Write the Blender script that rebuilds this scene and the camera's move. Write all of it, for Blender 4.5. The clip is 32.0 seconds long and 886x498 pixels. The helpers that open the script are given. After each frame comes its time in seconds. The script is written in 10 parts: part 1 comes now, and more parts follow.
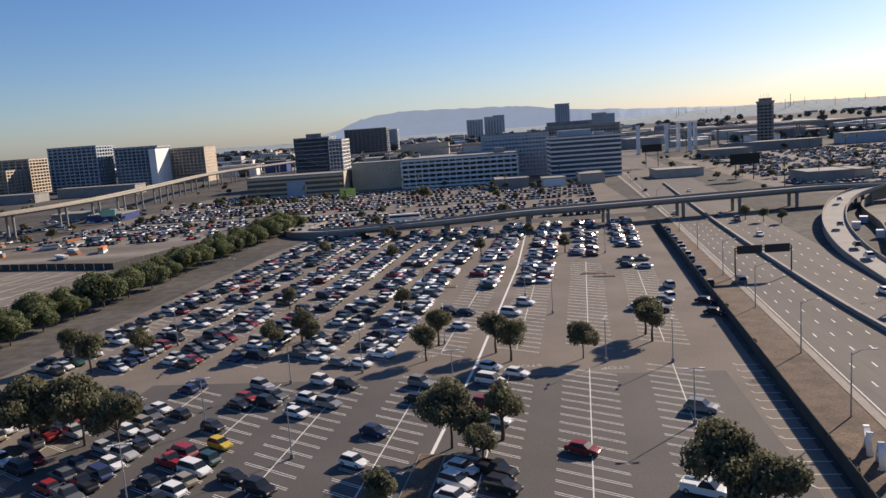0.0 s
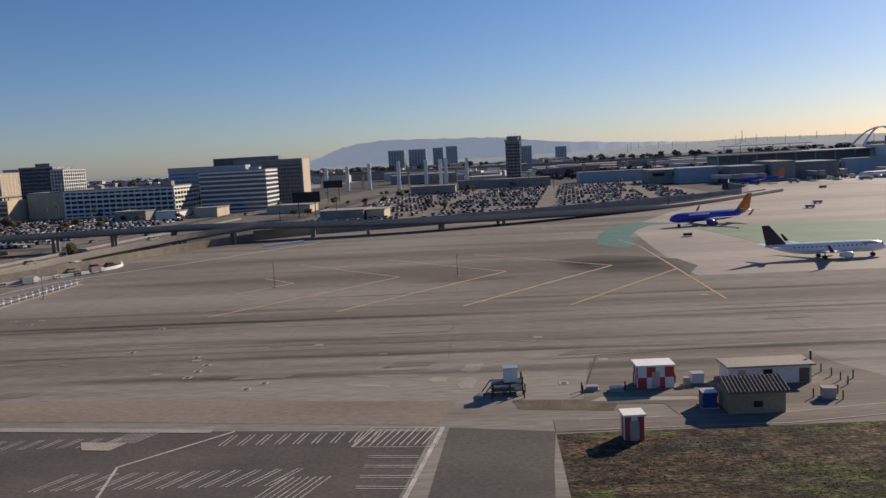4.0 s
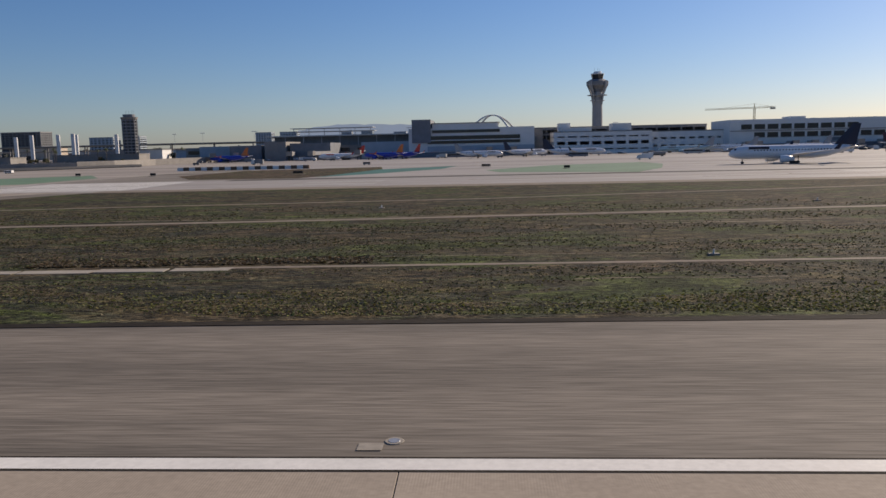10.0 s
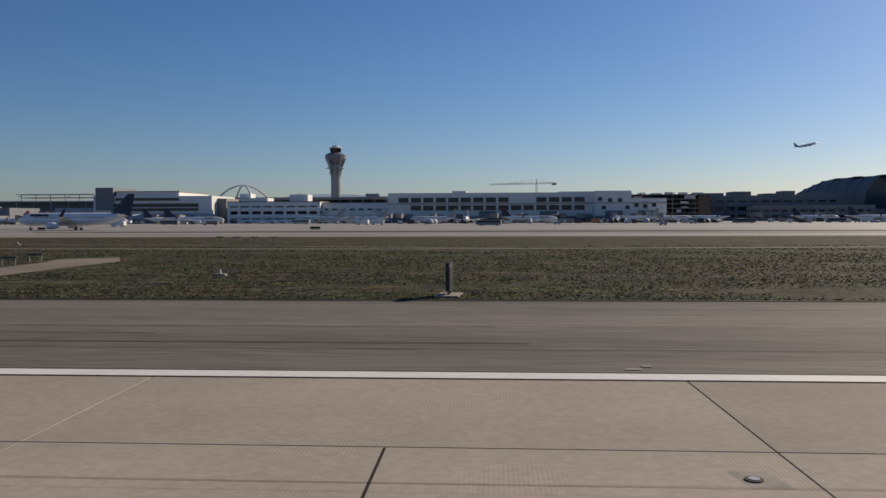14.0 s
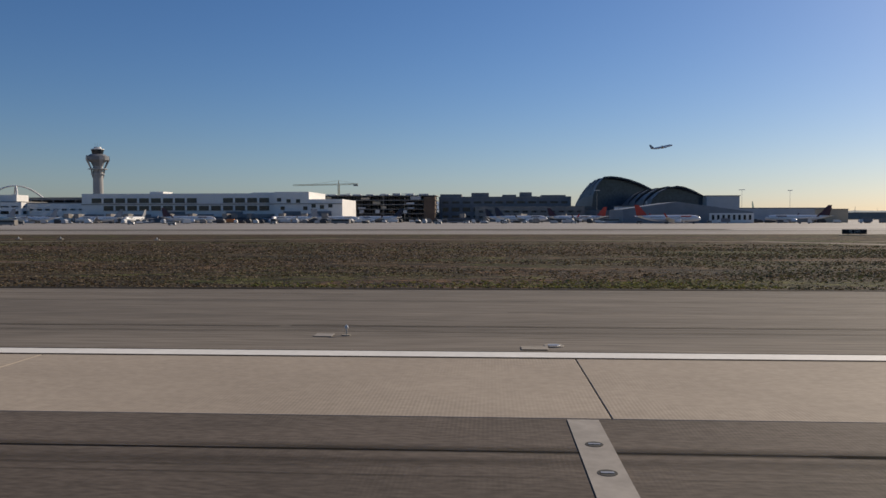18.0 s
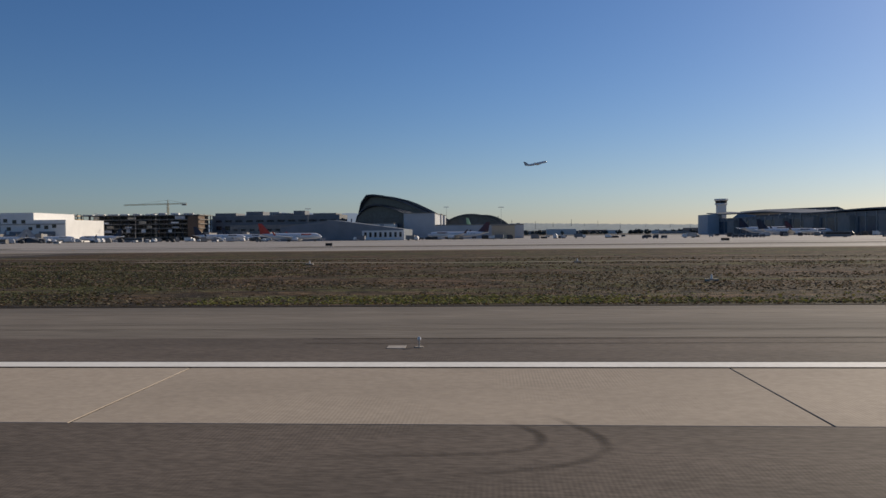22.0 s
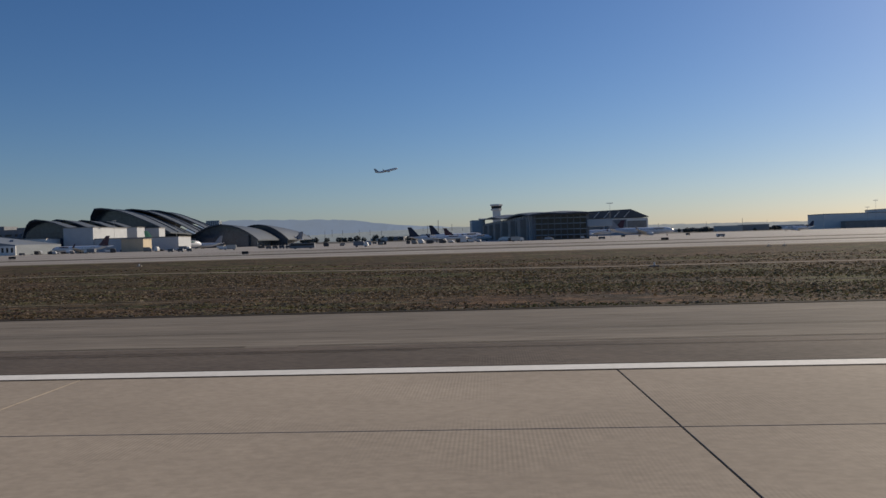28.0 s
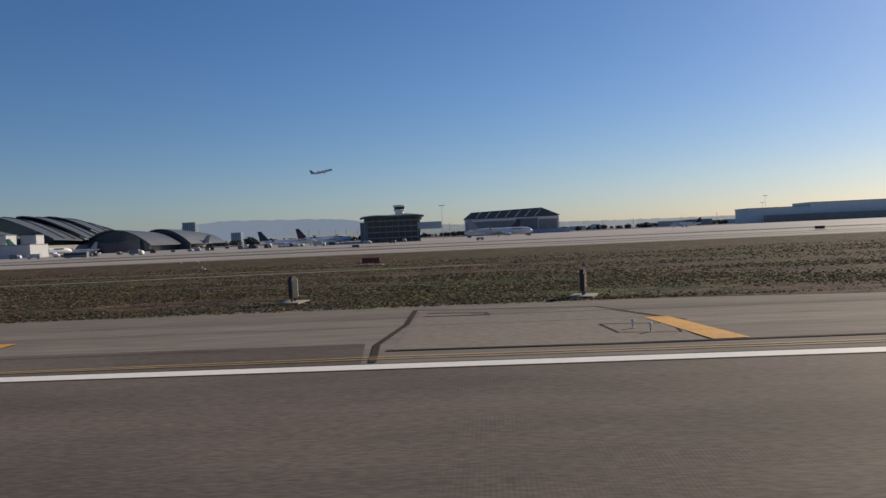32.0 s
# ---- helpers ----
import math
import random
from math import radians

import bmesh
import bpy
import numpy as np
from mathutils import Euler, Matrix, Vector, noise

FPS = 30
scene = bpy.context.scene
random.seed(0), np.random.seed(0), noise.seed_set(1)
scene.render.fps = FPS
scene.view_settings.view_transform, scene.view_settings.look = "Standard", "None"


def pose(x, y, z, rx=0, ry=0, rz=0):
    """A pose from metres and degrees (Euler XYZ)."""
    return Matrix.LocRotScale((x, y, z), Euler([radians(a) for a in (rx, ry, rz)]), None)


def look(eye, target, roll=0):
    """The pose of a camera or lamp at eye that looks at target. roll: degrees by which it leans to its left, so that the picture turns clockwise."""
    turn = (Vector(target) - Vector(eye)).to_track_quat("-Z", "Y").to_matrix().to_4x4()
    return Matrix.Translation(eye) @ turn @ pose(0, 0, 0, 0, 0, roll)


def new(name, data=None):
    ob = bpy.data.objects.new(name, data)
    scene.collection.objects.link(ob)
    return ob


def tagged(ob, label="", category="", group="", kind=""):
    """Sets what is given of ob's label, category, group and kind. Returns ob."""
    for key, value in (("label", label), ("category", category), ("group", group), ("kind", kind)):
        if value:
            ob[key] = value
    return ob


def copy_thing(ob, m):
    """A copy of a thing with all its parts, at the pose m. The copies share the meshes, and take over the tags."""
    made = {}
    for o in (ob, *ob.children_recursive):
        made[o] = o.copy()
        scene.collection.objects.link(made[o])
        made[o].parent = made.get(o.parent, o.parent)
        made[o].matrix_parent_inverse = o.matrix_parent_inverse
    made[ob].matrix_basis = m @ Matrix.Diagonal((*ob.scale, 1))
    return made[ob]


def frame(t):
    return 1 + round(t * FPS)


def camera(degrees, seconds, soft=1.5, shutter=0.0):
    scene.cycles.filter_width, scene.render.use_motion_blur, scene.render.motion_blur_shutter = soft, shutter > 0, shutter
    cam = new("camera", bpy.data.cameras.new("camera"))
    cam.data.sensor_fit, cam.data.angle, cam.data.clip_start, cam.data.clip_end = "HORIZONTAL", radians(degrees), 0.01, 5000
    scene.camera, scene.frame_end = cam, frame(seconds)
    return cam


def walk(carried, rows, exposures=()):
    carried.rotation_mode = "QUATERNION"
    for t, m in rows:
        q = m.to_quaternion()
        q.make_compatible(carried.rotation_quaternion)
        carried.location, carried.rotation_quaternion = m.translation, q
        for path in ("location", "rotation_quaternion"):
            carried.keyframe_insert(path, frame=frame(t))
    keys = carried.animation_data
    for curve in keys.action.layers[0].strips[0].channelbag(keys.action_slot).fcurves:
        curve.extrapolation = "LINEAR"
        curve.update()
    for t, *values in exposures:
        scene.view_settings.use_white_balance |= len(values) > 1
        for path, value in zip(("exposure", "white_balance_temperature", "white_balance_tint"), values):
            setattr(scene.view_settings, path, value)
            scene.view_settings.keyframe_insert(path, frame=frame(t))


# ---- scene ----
cam = camera(59.13, 32.0)
PATH = [
    (0, (53.977, 0.244, 23.102), (52.764, 19.975, 20.071), -4.09),
    (0.5, (71.464, 0.244, 22.336), (70.270, 19.982, 19.341), -4.08),
    (1, (89.220, 0.244, 21.588), (88.012, 19.989, 18.644), -3.97),
    (1.5, (107.278, 0.244, 20.877), (106.072, 20.004, 18.034), -3.50),
    (2, (125.589, 0.244, 20.174), (124.404, 20.024, 17.465), -3.30),
    (2.5, (144.048, 0.244, 19.460), (142.823, 20.039, 16.876), -3.16),
    (3, (162.578, 0.244, 18.730), (161.302, 20.047, 16.236), -3.27),
    (3.5, (181.142, 0.245, 17.987), (179.849, 20.057, 15.583), -3.13),
    (4, (199.670, 0.244, 17.215), (198.343, 20.067, 14.918), -2.98),
    (4.5, (218.170, 0.244, 16.382), (216.796, 20.076, 14.183), -2.78),
    (6.5, (292.274, 0.246, 11.551), (291.026, 20.065, 9.169), -2.82),
    (7, (310.682, 0.246, 10.470), (309.475, 20.054, 7.985), -2.58),
    (7.5, (329.169, 0.246, 9.432), (327.978, 20.047, 6.881), -2.43),
    (8, (347.913, 0.247, 8.415), (346.750, 20.048, 5.855), -2.12),
    (8.5, (366.906, 0.247, 7.445), (365.745, 20.039, 4.811), -1.91),
    (9, (386.030, 0.246, 6.593), (384.872, 20.036, 3.940), -1.73),
    (9.5, (405.222, 0.245, 5.856), (404.013, 20.034, 3.220), -1.50),
    (10, (424.544, 0.245, 5.168), (423.299, 20.033, 2.546), -1.29),
    (10.5, (443.950, 0.243, 4.437), (442.662, 20.042, 1.912), -1.04),
    (11, (463.378, 0.244, 3.832), (462.016, 20.096, 1.821), -0.71),
    (11.5, (482.769, 0.245, 3.386), (481.428, 20.123, 1.633), -0.16),
    (12, (502.112, 0.245, 3.118), (500.809, 20.142, 1.556), 0.68),
    (12.5, (521.370, 0.245, 2.874), (520.095, 20.152, 1.432), 1.23),
    (13, (540.451, 0.244, 2.696), (539.189, 20.157, 1.329), 0.13),
    (13.5, (559.310, 0.244, 2.591), (558.104, 20.184, 1.624), -0.21),
    (14, (577.935, 0.245, 2.504), (576.710, 20.191, 1.694), -0.21),
    (14.5, (596.357, 0.240, 2.358), (595.051, 20.184, 1.617), -4.46),
    (16.5, (668.661, 0.221, 2.196), (667.268, 20.153, 1.317), -3.63),
    (17, (686.659, 0.221, 2.199), (685.284, 20.153, 1.281), -2.47),
    (17.5, (704.660, 0.222, 2.204), (703.373, 20.162, 1.343), -0.83),
    (18, (722.626, 0.219, 2.173), (721.420, 20.167, 1.373), -0.09),
    (18.5, (740.384, 0.217, 2.125), (739.258, 20.173, 1.428), 0.05),
    (19, (757.774, 0.215, 2.100), (756.651, 20.174, 1.457), -0.03),
    (19.5, (774.801, 0.215, 2.083), (773.689, 20.176, 1.508), -0.15),
    (20, (791.601, 0.215, 2.059), (790.484, 20.178, 1.573), -0.45),
    (20.5, (808.090, 0.214, 2.057), (806.945, 20.176, 1.595), -0.41),
    (21, (823.877, 0.213, 2.059), (822.680, 20.172, 1.628), -0.54),
    (21.5, (839.185, 0.213, 2.068), (837.962, 20.171, 1.672), -0.56),
    (22, (854.129, 0.213, 2.074), (852.848, 20.168, 1.695), -0.59),
    (22.5, (868.755, 0.213, 2.079), (867.447, 20.167, 1.691), -0.75),
    (23, (883.066, 0.214, 2.080), (881.791, 20.169, 1.655), -0.93),
    (23.5, (897.041, 0.215, 2.091), (895.760, 20.170, 1.693), -1.08),
    (24, (910.660, 0.216, 2.100), (909.393, 20.172, 1.723), -1.22),
    (24.5, (923.917, 0.216, 2.107), (922.652, 20.173, 1.774), -1.36),
    (25, (936.819, 0.216, 2.116), (935.565, 20.175, 1.810), -1.32),
    (25.5, (949.386, 0.216, 2.122), (948.162, 20.176, 1.789), -1.46),
    (26, (961.645, 0.216, 2.126), (960.417, 20.175, 1.744), -1.68),
    (26.5, (973.483, 0.209, 2.105), (972.266, 20.169, 1.765), -1.61),
    (28.5, (1016.108, 0.179, 2.093), (1014.967, 20.145, 1.852), -1.77),
    (29, (1025.946, 0.172, 2.077), (1024.831, 20.140, 1.937), -2.00),
    (29.5, (1035.579, 0.169, 2.067), (1034.449, 20.137, 1.926), -2.36),
    (30, (1044.661, 0.166, 2.055), (1043.537, 20.133, 1.860), -2.48),
    (30.5, (1052.946, 0.169, 2.043), (1051.791, 20.134, 1.796), -2.81),
    (31, (1060.834, 0.175, 2.083), (1059.696, 20.140, 1.816), -2.56),
    (31.5, (1068.364, 0.182, 2.110), (1067.181, 20.144, 1.785), -2.51),
    (32, (1075.556, 0.179, 2.068), (1074.338, 20.138, 1.706), -2.57),
]
walk(cam, [(t, look(eye, target, roll)) for t, eye, target, roll in PATH], [(0, 0.58, 6900, 17), (2, 0.28, 6900, 17), (4, 0.18, 6900, 16), (8, 0.23, 6900, 17), (10.5, 0.15, 6900, 16), (13, -0.02, 6850, 12), (17, 0.02, 6950, 13), (20, -0.02, 6900, 12.5), (29.5, -0.12, 6800, 11.5), (32, 0.06, 6900, 12.5)])

# The whole place is laid out in layout metres and built at one uniform scale.
S = 0.55
rng = random.Random(7)

SUN_EL, SUN_AZ = 26.0, 44.4
world = bpy.data.worlds.new("sky")
scene.world = world
world.use_nodes = True
wn = world.node_tree.nodes
sky = wn.new("ShaderNodeTexSky")
sky.sky_type = "NISHITA"
sky.sun_disc = False
sky.sun_elevation, sky.sun_rotation = radians(SUN_EL), radians(SUN_AZ)
sky.altitude, sky.air_density, sky.dust_density, sky.ozone_density = 0, 1.0, 0.42, 5.5
clear = wn.new("ShaderNodeHueSaturation")
clear.inputs["Saturation"].default_value = 1.13
tint = wn.new("ShaderNodeMix")
tint.data_type, tint.blend_type = "RGBA", "MULTIPLY"
tint.inputs["Factor"].default_value = 1.0
tint.inputs["B"].default_value = (0.95, 0.975, 1.1, 1.0)
world.node_tree.links.new(sky.outputs[0], clear.inputs["Color"])
world.node_tree.links.new(clear.outputs[0], tint.inputs["A"])
world.node_tree.links.new(tint.outputs["Result"], wn["Background"].inputs[0])
wn["Background"].inputs[1].default_value = 0.07

sun = new("sun", bpy.data.lights.new("sun", "SUN"))
sun.data.energy, sun.data.angle, sun.data.color = 4.8, radians(0.55), (1.0, 0.895, 0.73)
ce = math.cos(radians(SUN_EL))
sun.matrix_world = look((0, 0, 300), (-300 * ce * math.sin(radians(SUN_AZ)), -300 * ce * math.cos(radians(SUN_AZ)), 300 - 300 * math.sin(radians(SUN_EL))))


# ---- materials ----
def rgb(c):
    return (c[0], c[1], c[2], 1.0)


def mat(name, c, rough=0.8, metal=0.0, var=0.25, scale=0.3, fine=6.0, bump=0.0, stretch=(1, 1, 1), c2=None, thresh=(0.35, 0.65), spec=0.4, tex="Position", rand=0.0):
    """A surface with broad stains (scale, per metre) between c and c2 and fine grain on top."""
    m = bpy.data.materials.new(name)
    m.use_nodes = True
    t = m.node_tree
    n, l = t.nodes, t.links
    b = n["Principled BSDF"]
    b.inputs["Roughness"].default_value, b.inputs["Metallic"].default_value = rough, metal
    b.inputs["Specular IOR Level"].default_value = spec
    if tex == "Position":
        src = n.new("ShaderNodeNewGeometry").outputs["Position"]
    else:
        src = n.new("ShaderNodeTexCoord").outputs["Object"]
    mp = n.new("ShaderNodeMapping")
    mp.inputs["Scale"].default_value = tuple(v / S for v in stretch)
    l.new(src, mp.inputs[0])
    big, small = n.new("ShaderNodeTexNoise"), n.new("ShaderNodeTexNoise")
    big.inputs["Scale"].default_value, big.inputs["Detail"].default_value, big.inputs["Roughness"].default_value = scale, 5, 0.6
    small.inputs["Scale"].default_value, small.inputs["Detail"].default_value = fine, 4
    l.new(mp.outputs[0], big.inputs["Vector"])
    l.new(mp.outputs[0], small.inputs["Vector"])
    ramp = n.new("ShaderNodeValToRGB")
    c2 = c2 or tuple(v * (1 - var) for v in c)
    ramp.color_ramp.elements[0].position, ramp.color_ramp.elements[1].position = thresh
    ramp.color_ramp.elements[0].color, ramp.color_ramp.elements[1].color = rgb(c2), rgb(c)
    l.new(big.outputs["Fac"], ramp.inputs[0])
    mix = n.new("ShaderNodeMix")
    mix.data_type, mix.blend_type = "RGBA", "MULTIPLY"
    mix.inputs["Factor"].default_value = 1.0
    g = n.new("ShaderNodeMapRange")
    g.inputs["From Min"].default_value, g.inputs["From Max"].default_value = 0.3, 0.7
    g.inputs["To Min"].default_value, g.inputs["To Max"].default_value = 1 - var * 0.8, 1 + var * 0.5
    l.new(small.outputs["Fac"], g.inputs[0])
    l.new(ramp.outputs[0], mix.inputs["A"])
    l.new(g.outputs[0], mix.inputs["B"])
    out = mix.outputs["Result"]
    if rand:
        oi = n.new("ShaderNodeObjectInfo")
        r = n.new("ShaderNodeMapRange")
        r.inputs["To Min"].default_value, r.inputs["To Max"].default_value = 1 - rand, 1 + rand
        l.new(oi.outputs["Random"], r.inputs[0])
        mx = n.new("ShaderNodeMix")
        mx.data_type, mx.blend_type = "RGBA", "MULTIPLY"
        mx.inputs["Factor"].default_value = 1.0
        l.new(out, mx.inputs["A"])
        l.new(r.outputs[0], mx.inputs["B"])
        out = mx.outputs["Result"]
    l.new(out, b.inputs["Base Color"])
    if bump:
        bp = n.new("ShaderNodeBump")
        bp.inputs["Strength"].default_value, bp.inputs["Distance"].default_value = bump, 0.05
        l.new(small.outputs["Fac"], bp.inputs["Height"])
        l.new(bp.outputs[0], b.inputs["Normal"])
    return m


def picked(name, colours, rough=0.35, island=False, metal=0.0, coat=0.0):
    """Paint that takes one of several colours, by object or by island."""
    m = bpy.data.materials.new(name)
    m.use_nodes = True
    n, l = m.node_tree.nodes, m.node_tree.links
    b = n["Principled BSDF"]
    b.inputs["Roughness"].default_value, b.inputs["Metallic"].default_value, b.inputs["Coat Weight"].default_value = rough, metal, coat
    b.inputs["Coat Roughness"].default_value = 0.28
    r = n.new("ShaderNodeNewGeometry").outputs["Random Per Island"] if island else n.new("ShaderNodeObjectInfo").outputs["Random"]
    ramp = n.new("ShaderNodeValToRGB")
    ramp.color_ramp.interpolation = "CONSTANT"
    e = ramp.color_ramp.elements
    while len(e) < len(colours):
        e.new(0.5)
    at = 0.0
    for k, (w, c) in enumerate(colours):
        e[k].position, e[k].color = at, rgb(c)
        at += w
    l.new(r, ramp.inputs[0])
    l.new(ramp.outputs[0], b.inputs["Base Color"])
    return m


def grass_mat(name, green, brown, dark, scale, tilt=0.5):
    m = mat(name, green, 0.95, 0, 0.5, scale, 2.2, 0.6, (0.6, 1.2, 1), brown, (0.4, 0.6), 0.1)
    n, l = m.node_tree.nodes, m.node_tree.links
    b = n["Principled BSDF"]
    old = b.inputs["Base Color"].links[0].from_socket
    src = next(k for k in n if k.type == "MAPPING").outputs[0]
    t = n.new("ShaderNodeTexNoise")
    t.inputs["Scale"].default_value, t.inputs["Detail"].default_value, t.inputs["Roughness"].default_value = scale * 9, 6, 0.7
    l.new(src, t.inputs["Vector"])
    r = n.new("ShaderNodeValToRGB")
    r.color_ramp.elements[0].position, r.color_ramp.elements[1].position = tilt - 0.07, tilt + 0.09
    l.new(t.outputs["Fac"], r.inputs[0])
    mx = n.new("ShaderNodeMix")
    mx.data_type = "RGBA"
    mx.inputs["B"].default_value = rgb(dark)
    l.new(r.outputs[0], mx.inputs["Factor"])
    l.new(old, mx.inputs["A"])
    # long patches of green, red-brown and grey stubble
    pm = n.new("ShaderNodeMapping")
    pm.inputs["Scale"].default_value = (0.035 / S, 0.13 / S, 1)
    l.new(next(k for k in n if k.type == "MAPPING").inputs[0].links[0].from_socket, pm.inputs[0])
    pn = n.new("ShaderNodeTexNoise")
    pn.inputs["Scale"].default_value, pn.inputs["Detail"].default_value, pn.inputs["Roughness"].default_value, pn.inputs["Distortion"].default_value = 1.0, 5, 0.68, 0.6
    l.new(pm.outputs[0], pn.inputs["Vector"])
    pr = n.new("ShaderNodeValToRGB")
    e = pr.color_ramp.elements
    e[0].position, e[0].color = 0.33, (0.7, 0.85, 0.62, 1)
    e[1].position, e[1].color = 0.70, (0.85, 0.87, 0.95, 1)
    for at_, c in ((0.42, (0.95, 1.15, 0.62, 1)), (0.47, (0.82, 0.8, 0.85, 1)), (0.54, (1.25, 0.98, 0.9, 1)), (0.6, (0.6, 0.61, 0.7, 1))):
        e.new(at_).color = c
    l.new(pn.outputs["Fac"], pr.inputs[0])
    mp = n.new("ShaderNodeMix")
    mp.data_type, mp.blend_type = "RGBA", "MULTIPLY"
    mp.inputs["Factor"].default_value = 1.0
    l.new(mx.outputs["Result"], mp.inputs["A"])
    l.new(pr.outputs[0], mp.inputs["B"])
    mx = mp
    # hand-wide clumps: shaded gaps and lit tops painted into the colour, with relief
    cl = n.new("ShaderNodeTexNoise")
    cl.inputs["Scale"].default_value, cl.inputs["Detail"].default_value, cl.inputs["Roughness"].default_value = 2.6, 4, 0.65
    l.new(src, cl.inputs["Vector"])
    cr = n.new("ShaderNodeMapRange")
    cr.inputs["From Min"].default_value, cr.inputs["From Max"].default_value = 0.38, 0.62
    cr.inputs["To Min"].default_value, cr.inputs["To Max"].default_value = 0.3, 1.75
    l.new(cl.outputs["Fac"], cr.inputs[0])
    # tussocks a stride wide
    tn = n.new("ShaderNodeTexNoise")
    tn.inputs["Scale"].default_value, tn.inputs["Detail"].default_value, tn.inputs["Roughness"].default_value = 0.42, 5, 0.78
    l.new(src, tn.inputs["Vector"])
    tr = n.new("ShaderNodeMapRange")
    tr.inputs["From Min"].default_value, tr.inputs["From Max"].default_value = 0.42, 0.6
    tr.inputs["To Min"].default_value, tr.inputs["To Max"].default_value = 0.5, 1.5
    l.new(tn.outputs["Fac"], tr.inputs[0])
    mt = n.new("ShaderNodeMix")
    mt.data_type, mt.blend_type = "RGBA", "MULTIPLY"
    mt.inputs["Factor"].default_value = 1.0
    l.new(mx.outputs["Result"], mt.inputs["A"])
    l.new(tr.outputs[0], mt.inputs["B"])
    mx = mt
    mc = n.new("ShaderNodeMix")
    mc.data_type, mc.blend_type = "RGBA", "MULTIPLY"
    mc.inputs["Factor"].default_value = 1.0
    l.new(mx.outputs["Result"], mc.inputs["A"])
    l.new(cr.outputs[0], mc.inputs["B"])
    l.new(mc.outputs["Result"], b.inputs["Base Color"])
    bp = next(k for k in n if k.type == "BUMP")
    bp.inputs["Strength"].default_value, bp.inputs["Distance"].default_value = 1.0, 0.12
    l.new(cl.outputs["Fac"], bp.inputs["Height"])
    return m


CITY = mat("city_ground", (0.125, 0.118, 0.108), 0.9, 0, 0.4, 0.02, 0.3, spec=0.09)
ASPH_LOT = mat("lot_asphalt", (0.215, 0.186, 0.158), 0.85, 0, 0.22, 0.05, 3.0, 0.15, spec=0.09)
ASPH_ROAD = mat("road_asphalt", (0.178, 0.16, 0.142), 0.85, 0, 0.14, 0.12, 5.0, 0.05, (1, 0.04, 1), (0.148, 0.133, 0.119), spec=0.09)
ASPH_DARK = mat("dark_asphalt", (0.066, 0.056, 0.047), 0.8, 0, 0.4, 0.12, 4.0, 0.2, (0.25, 1, 1), rand=0.0, spec=0.09)
ASPH_OLD = mat("old_asphalt", (0.214, 0.188, 0.157), 0.85, 0, 0.4, 0.2, 7.0, 0.25, (0.06, 1, 1), (0.142, 0.126, 0.107), (0.36, 0.62), spec=0.09)
APRON = mat("apron_concrete", (0.265, 0.241, 0.209), 0.85, 0, 0.34, 0.03, 2.2, 0.1, (0.12, 1, 1), (0.14, 0.122, 0.103), (0.4, 0.6), spec=0.09)
CONC = mat("runway_concrete", (0.38, 0.323, 0.259), 0.8, 0, 0.14, 0.1, 7.0, 0.05, (0.7, 1, 1), (0.3, 0.255, 0.205), rand=0.08, spec=0.09)
CONC_PALE = mat("pale_concrete", (0.36, 0.325, 0.275), 0.8, 0, 0.2, 0.1, 3.0, 0.1, spec=0.09)
ASPH_YARD = mat("yard_asphalt", (0.122, 0.114, 0.101), 0.85, 0, 0.3, 0.08, 3.0, 0.2, (0.6, 1, 1), (0.09, 0.084, 0.075), spec=0.09)
ASPH_STAFF = mat("faded_lot_asphalt", (0.118, 0.107, 0.094), 0.85, 0, 0.3, 0.1, 3.0, 0.2, (0.6, 1, 1), (0.085, 0.078, 0.069), spec=0.09)
ASPH_BROWN = mat("brown_old_asphalt", (0.148, 0.13, 0.108), 0.85, 0, 0.3, 0.08, 3.0, 0.2, (1, 0.5, 1), (0.113, 0.1, 0.084), spec=0.09)
ASPH_PAD = mat("worn_pad_asphalt", (0.079, 0.07, 0.06), 0.85, 0, 0.35, 0.15, 4.0, 0.2, (1, 0.2, 1), (0.062, 0.055, 0.048), spec=0.09)
ROAD_TAN = mat("service_road_concrete", (0.26, 0.22, 0.175), 0.85, 0, 0.25, 0.06, 2.0, 0.1, (0.4, 1, 1), (0.2, 0.168, 0.135), spec=0.09)
APRON_MID = mat("pale_apron_concrete", (0.35, 0.312, 0.268), 0.8, 0, 0.25, 0.03, 1.5, 0.05, (0.15, 1, 1), (0.25, 0.22, 0.19), (0.4, 0.6), spec=0.2)
# Lighter than the near apron's colour, standing in for sheen at grazing view.
APRON_FAR = mat("far_apron_concrete", (0.36, 0.33, 0.296), 0.7, 0, 0.3, 0.03, 0.6, 0.05, (0.1, 1, 1), (0.25, 0.228, 0.203), (0.4, 0.6), spec=0.3)
TAXI = mat("taxiway_concrete", (0.36, 0.315, 0.262), 0.8, 0, 0.14, 0.12, 1.5, 0.05, (1, 0.05, 1), (0.28, 0.245, 0.205), (0.36, 0.6), spec=0.09)
TAXI_DK = mat("streaked_taxiway_asphalt", (0.165, 0.142, 0.118), 0.8, 0, 0.3, 0.2, 7.0, 0.2, (1, 0.3, 1), (0.095, 0.083, 0.07), (0.4, 0.62), spec=0.09)
GROOVED = mat("grooved_asphalt", (0.145, 0.12, 0.1), 0.8, 0, 0.34, 0.2, 11.0, 0.12, (0.35, 1, 1), (0.095, 0.08, 0.067), spec=0.09)
SEAL = mat("joint_sealant", (0.05, 0.043, 0.036), 0.9, spec=0.05)
WHITE_P = mat("white_paint", (0.72, 0.7, 0.65), 0.7, 0, 0.1, 0.3, 5.0)
WHITE_W = mat("worn_white_paint", (0.5, 0.48, 0.44), 0.8, 0, 0.35, 0.5, 5.0)
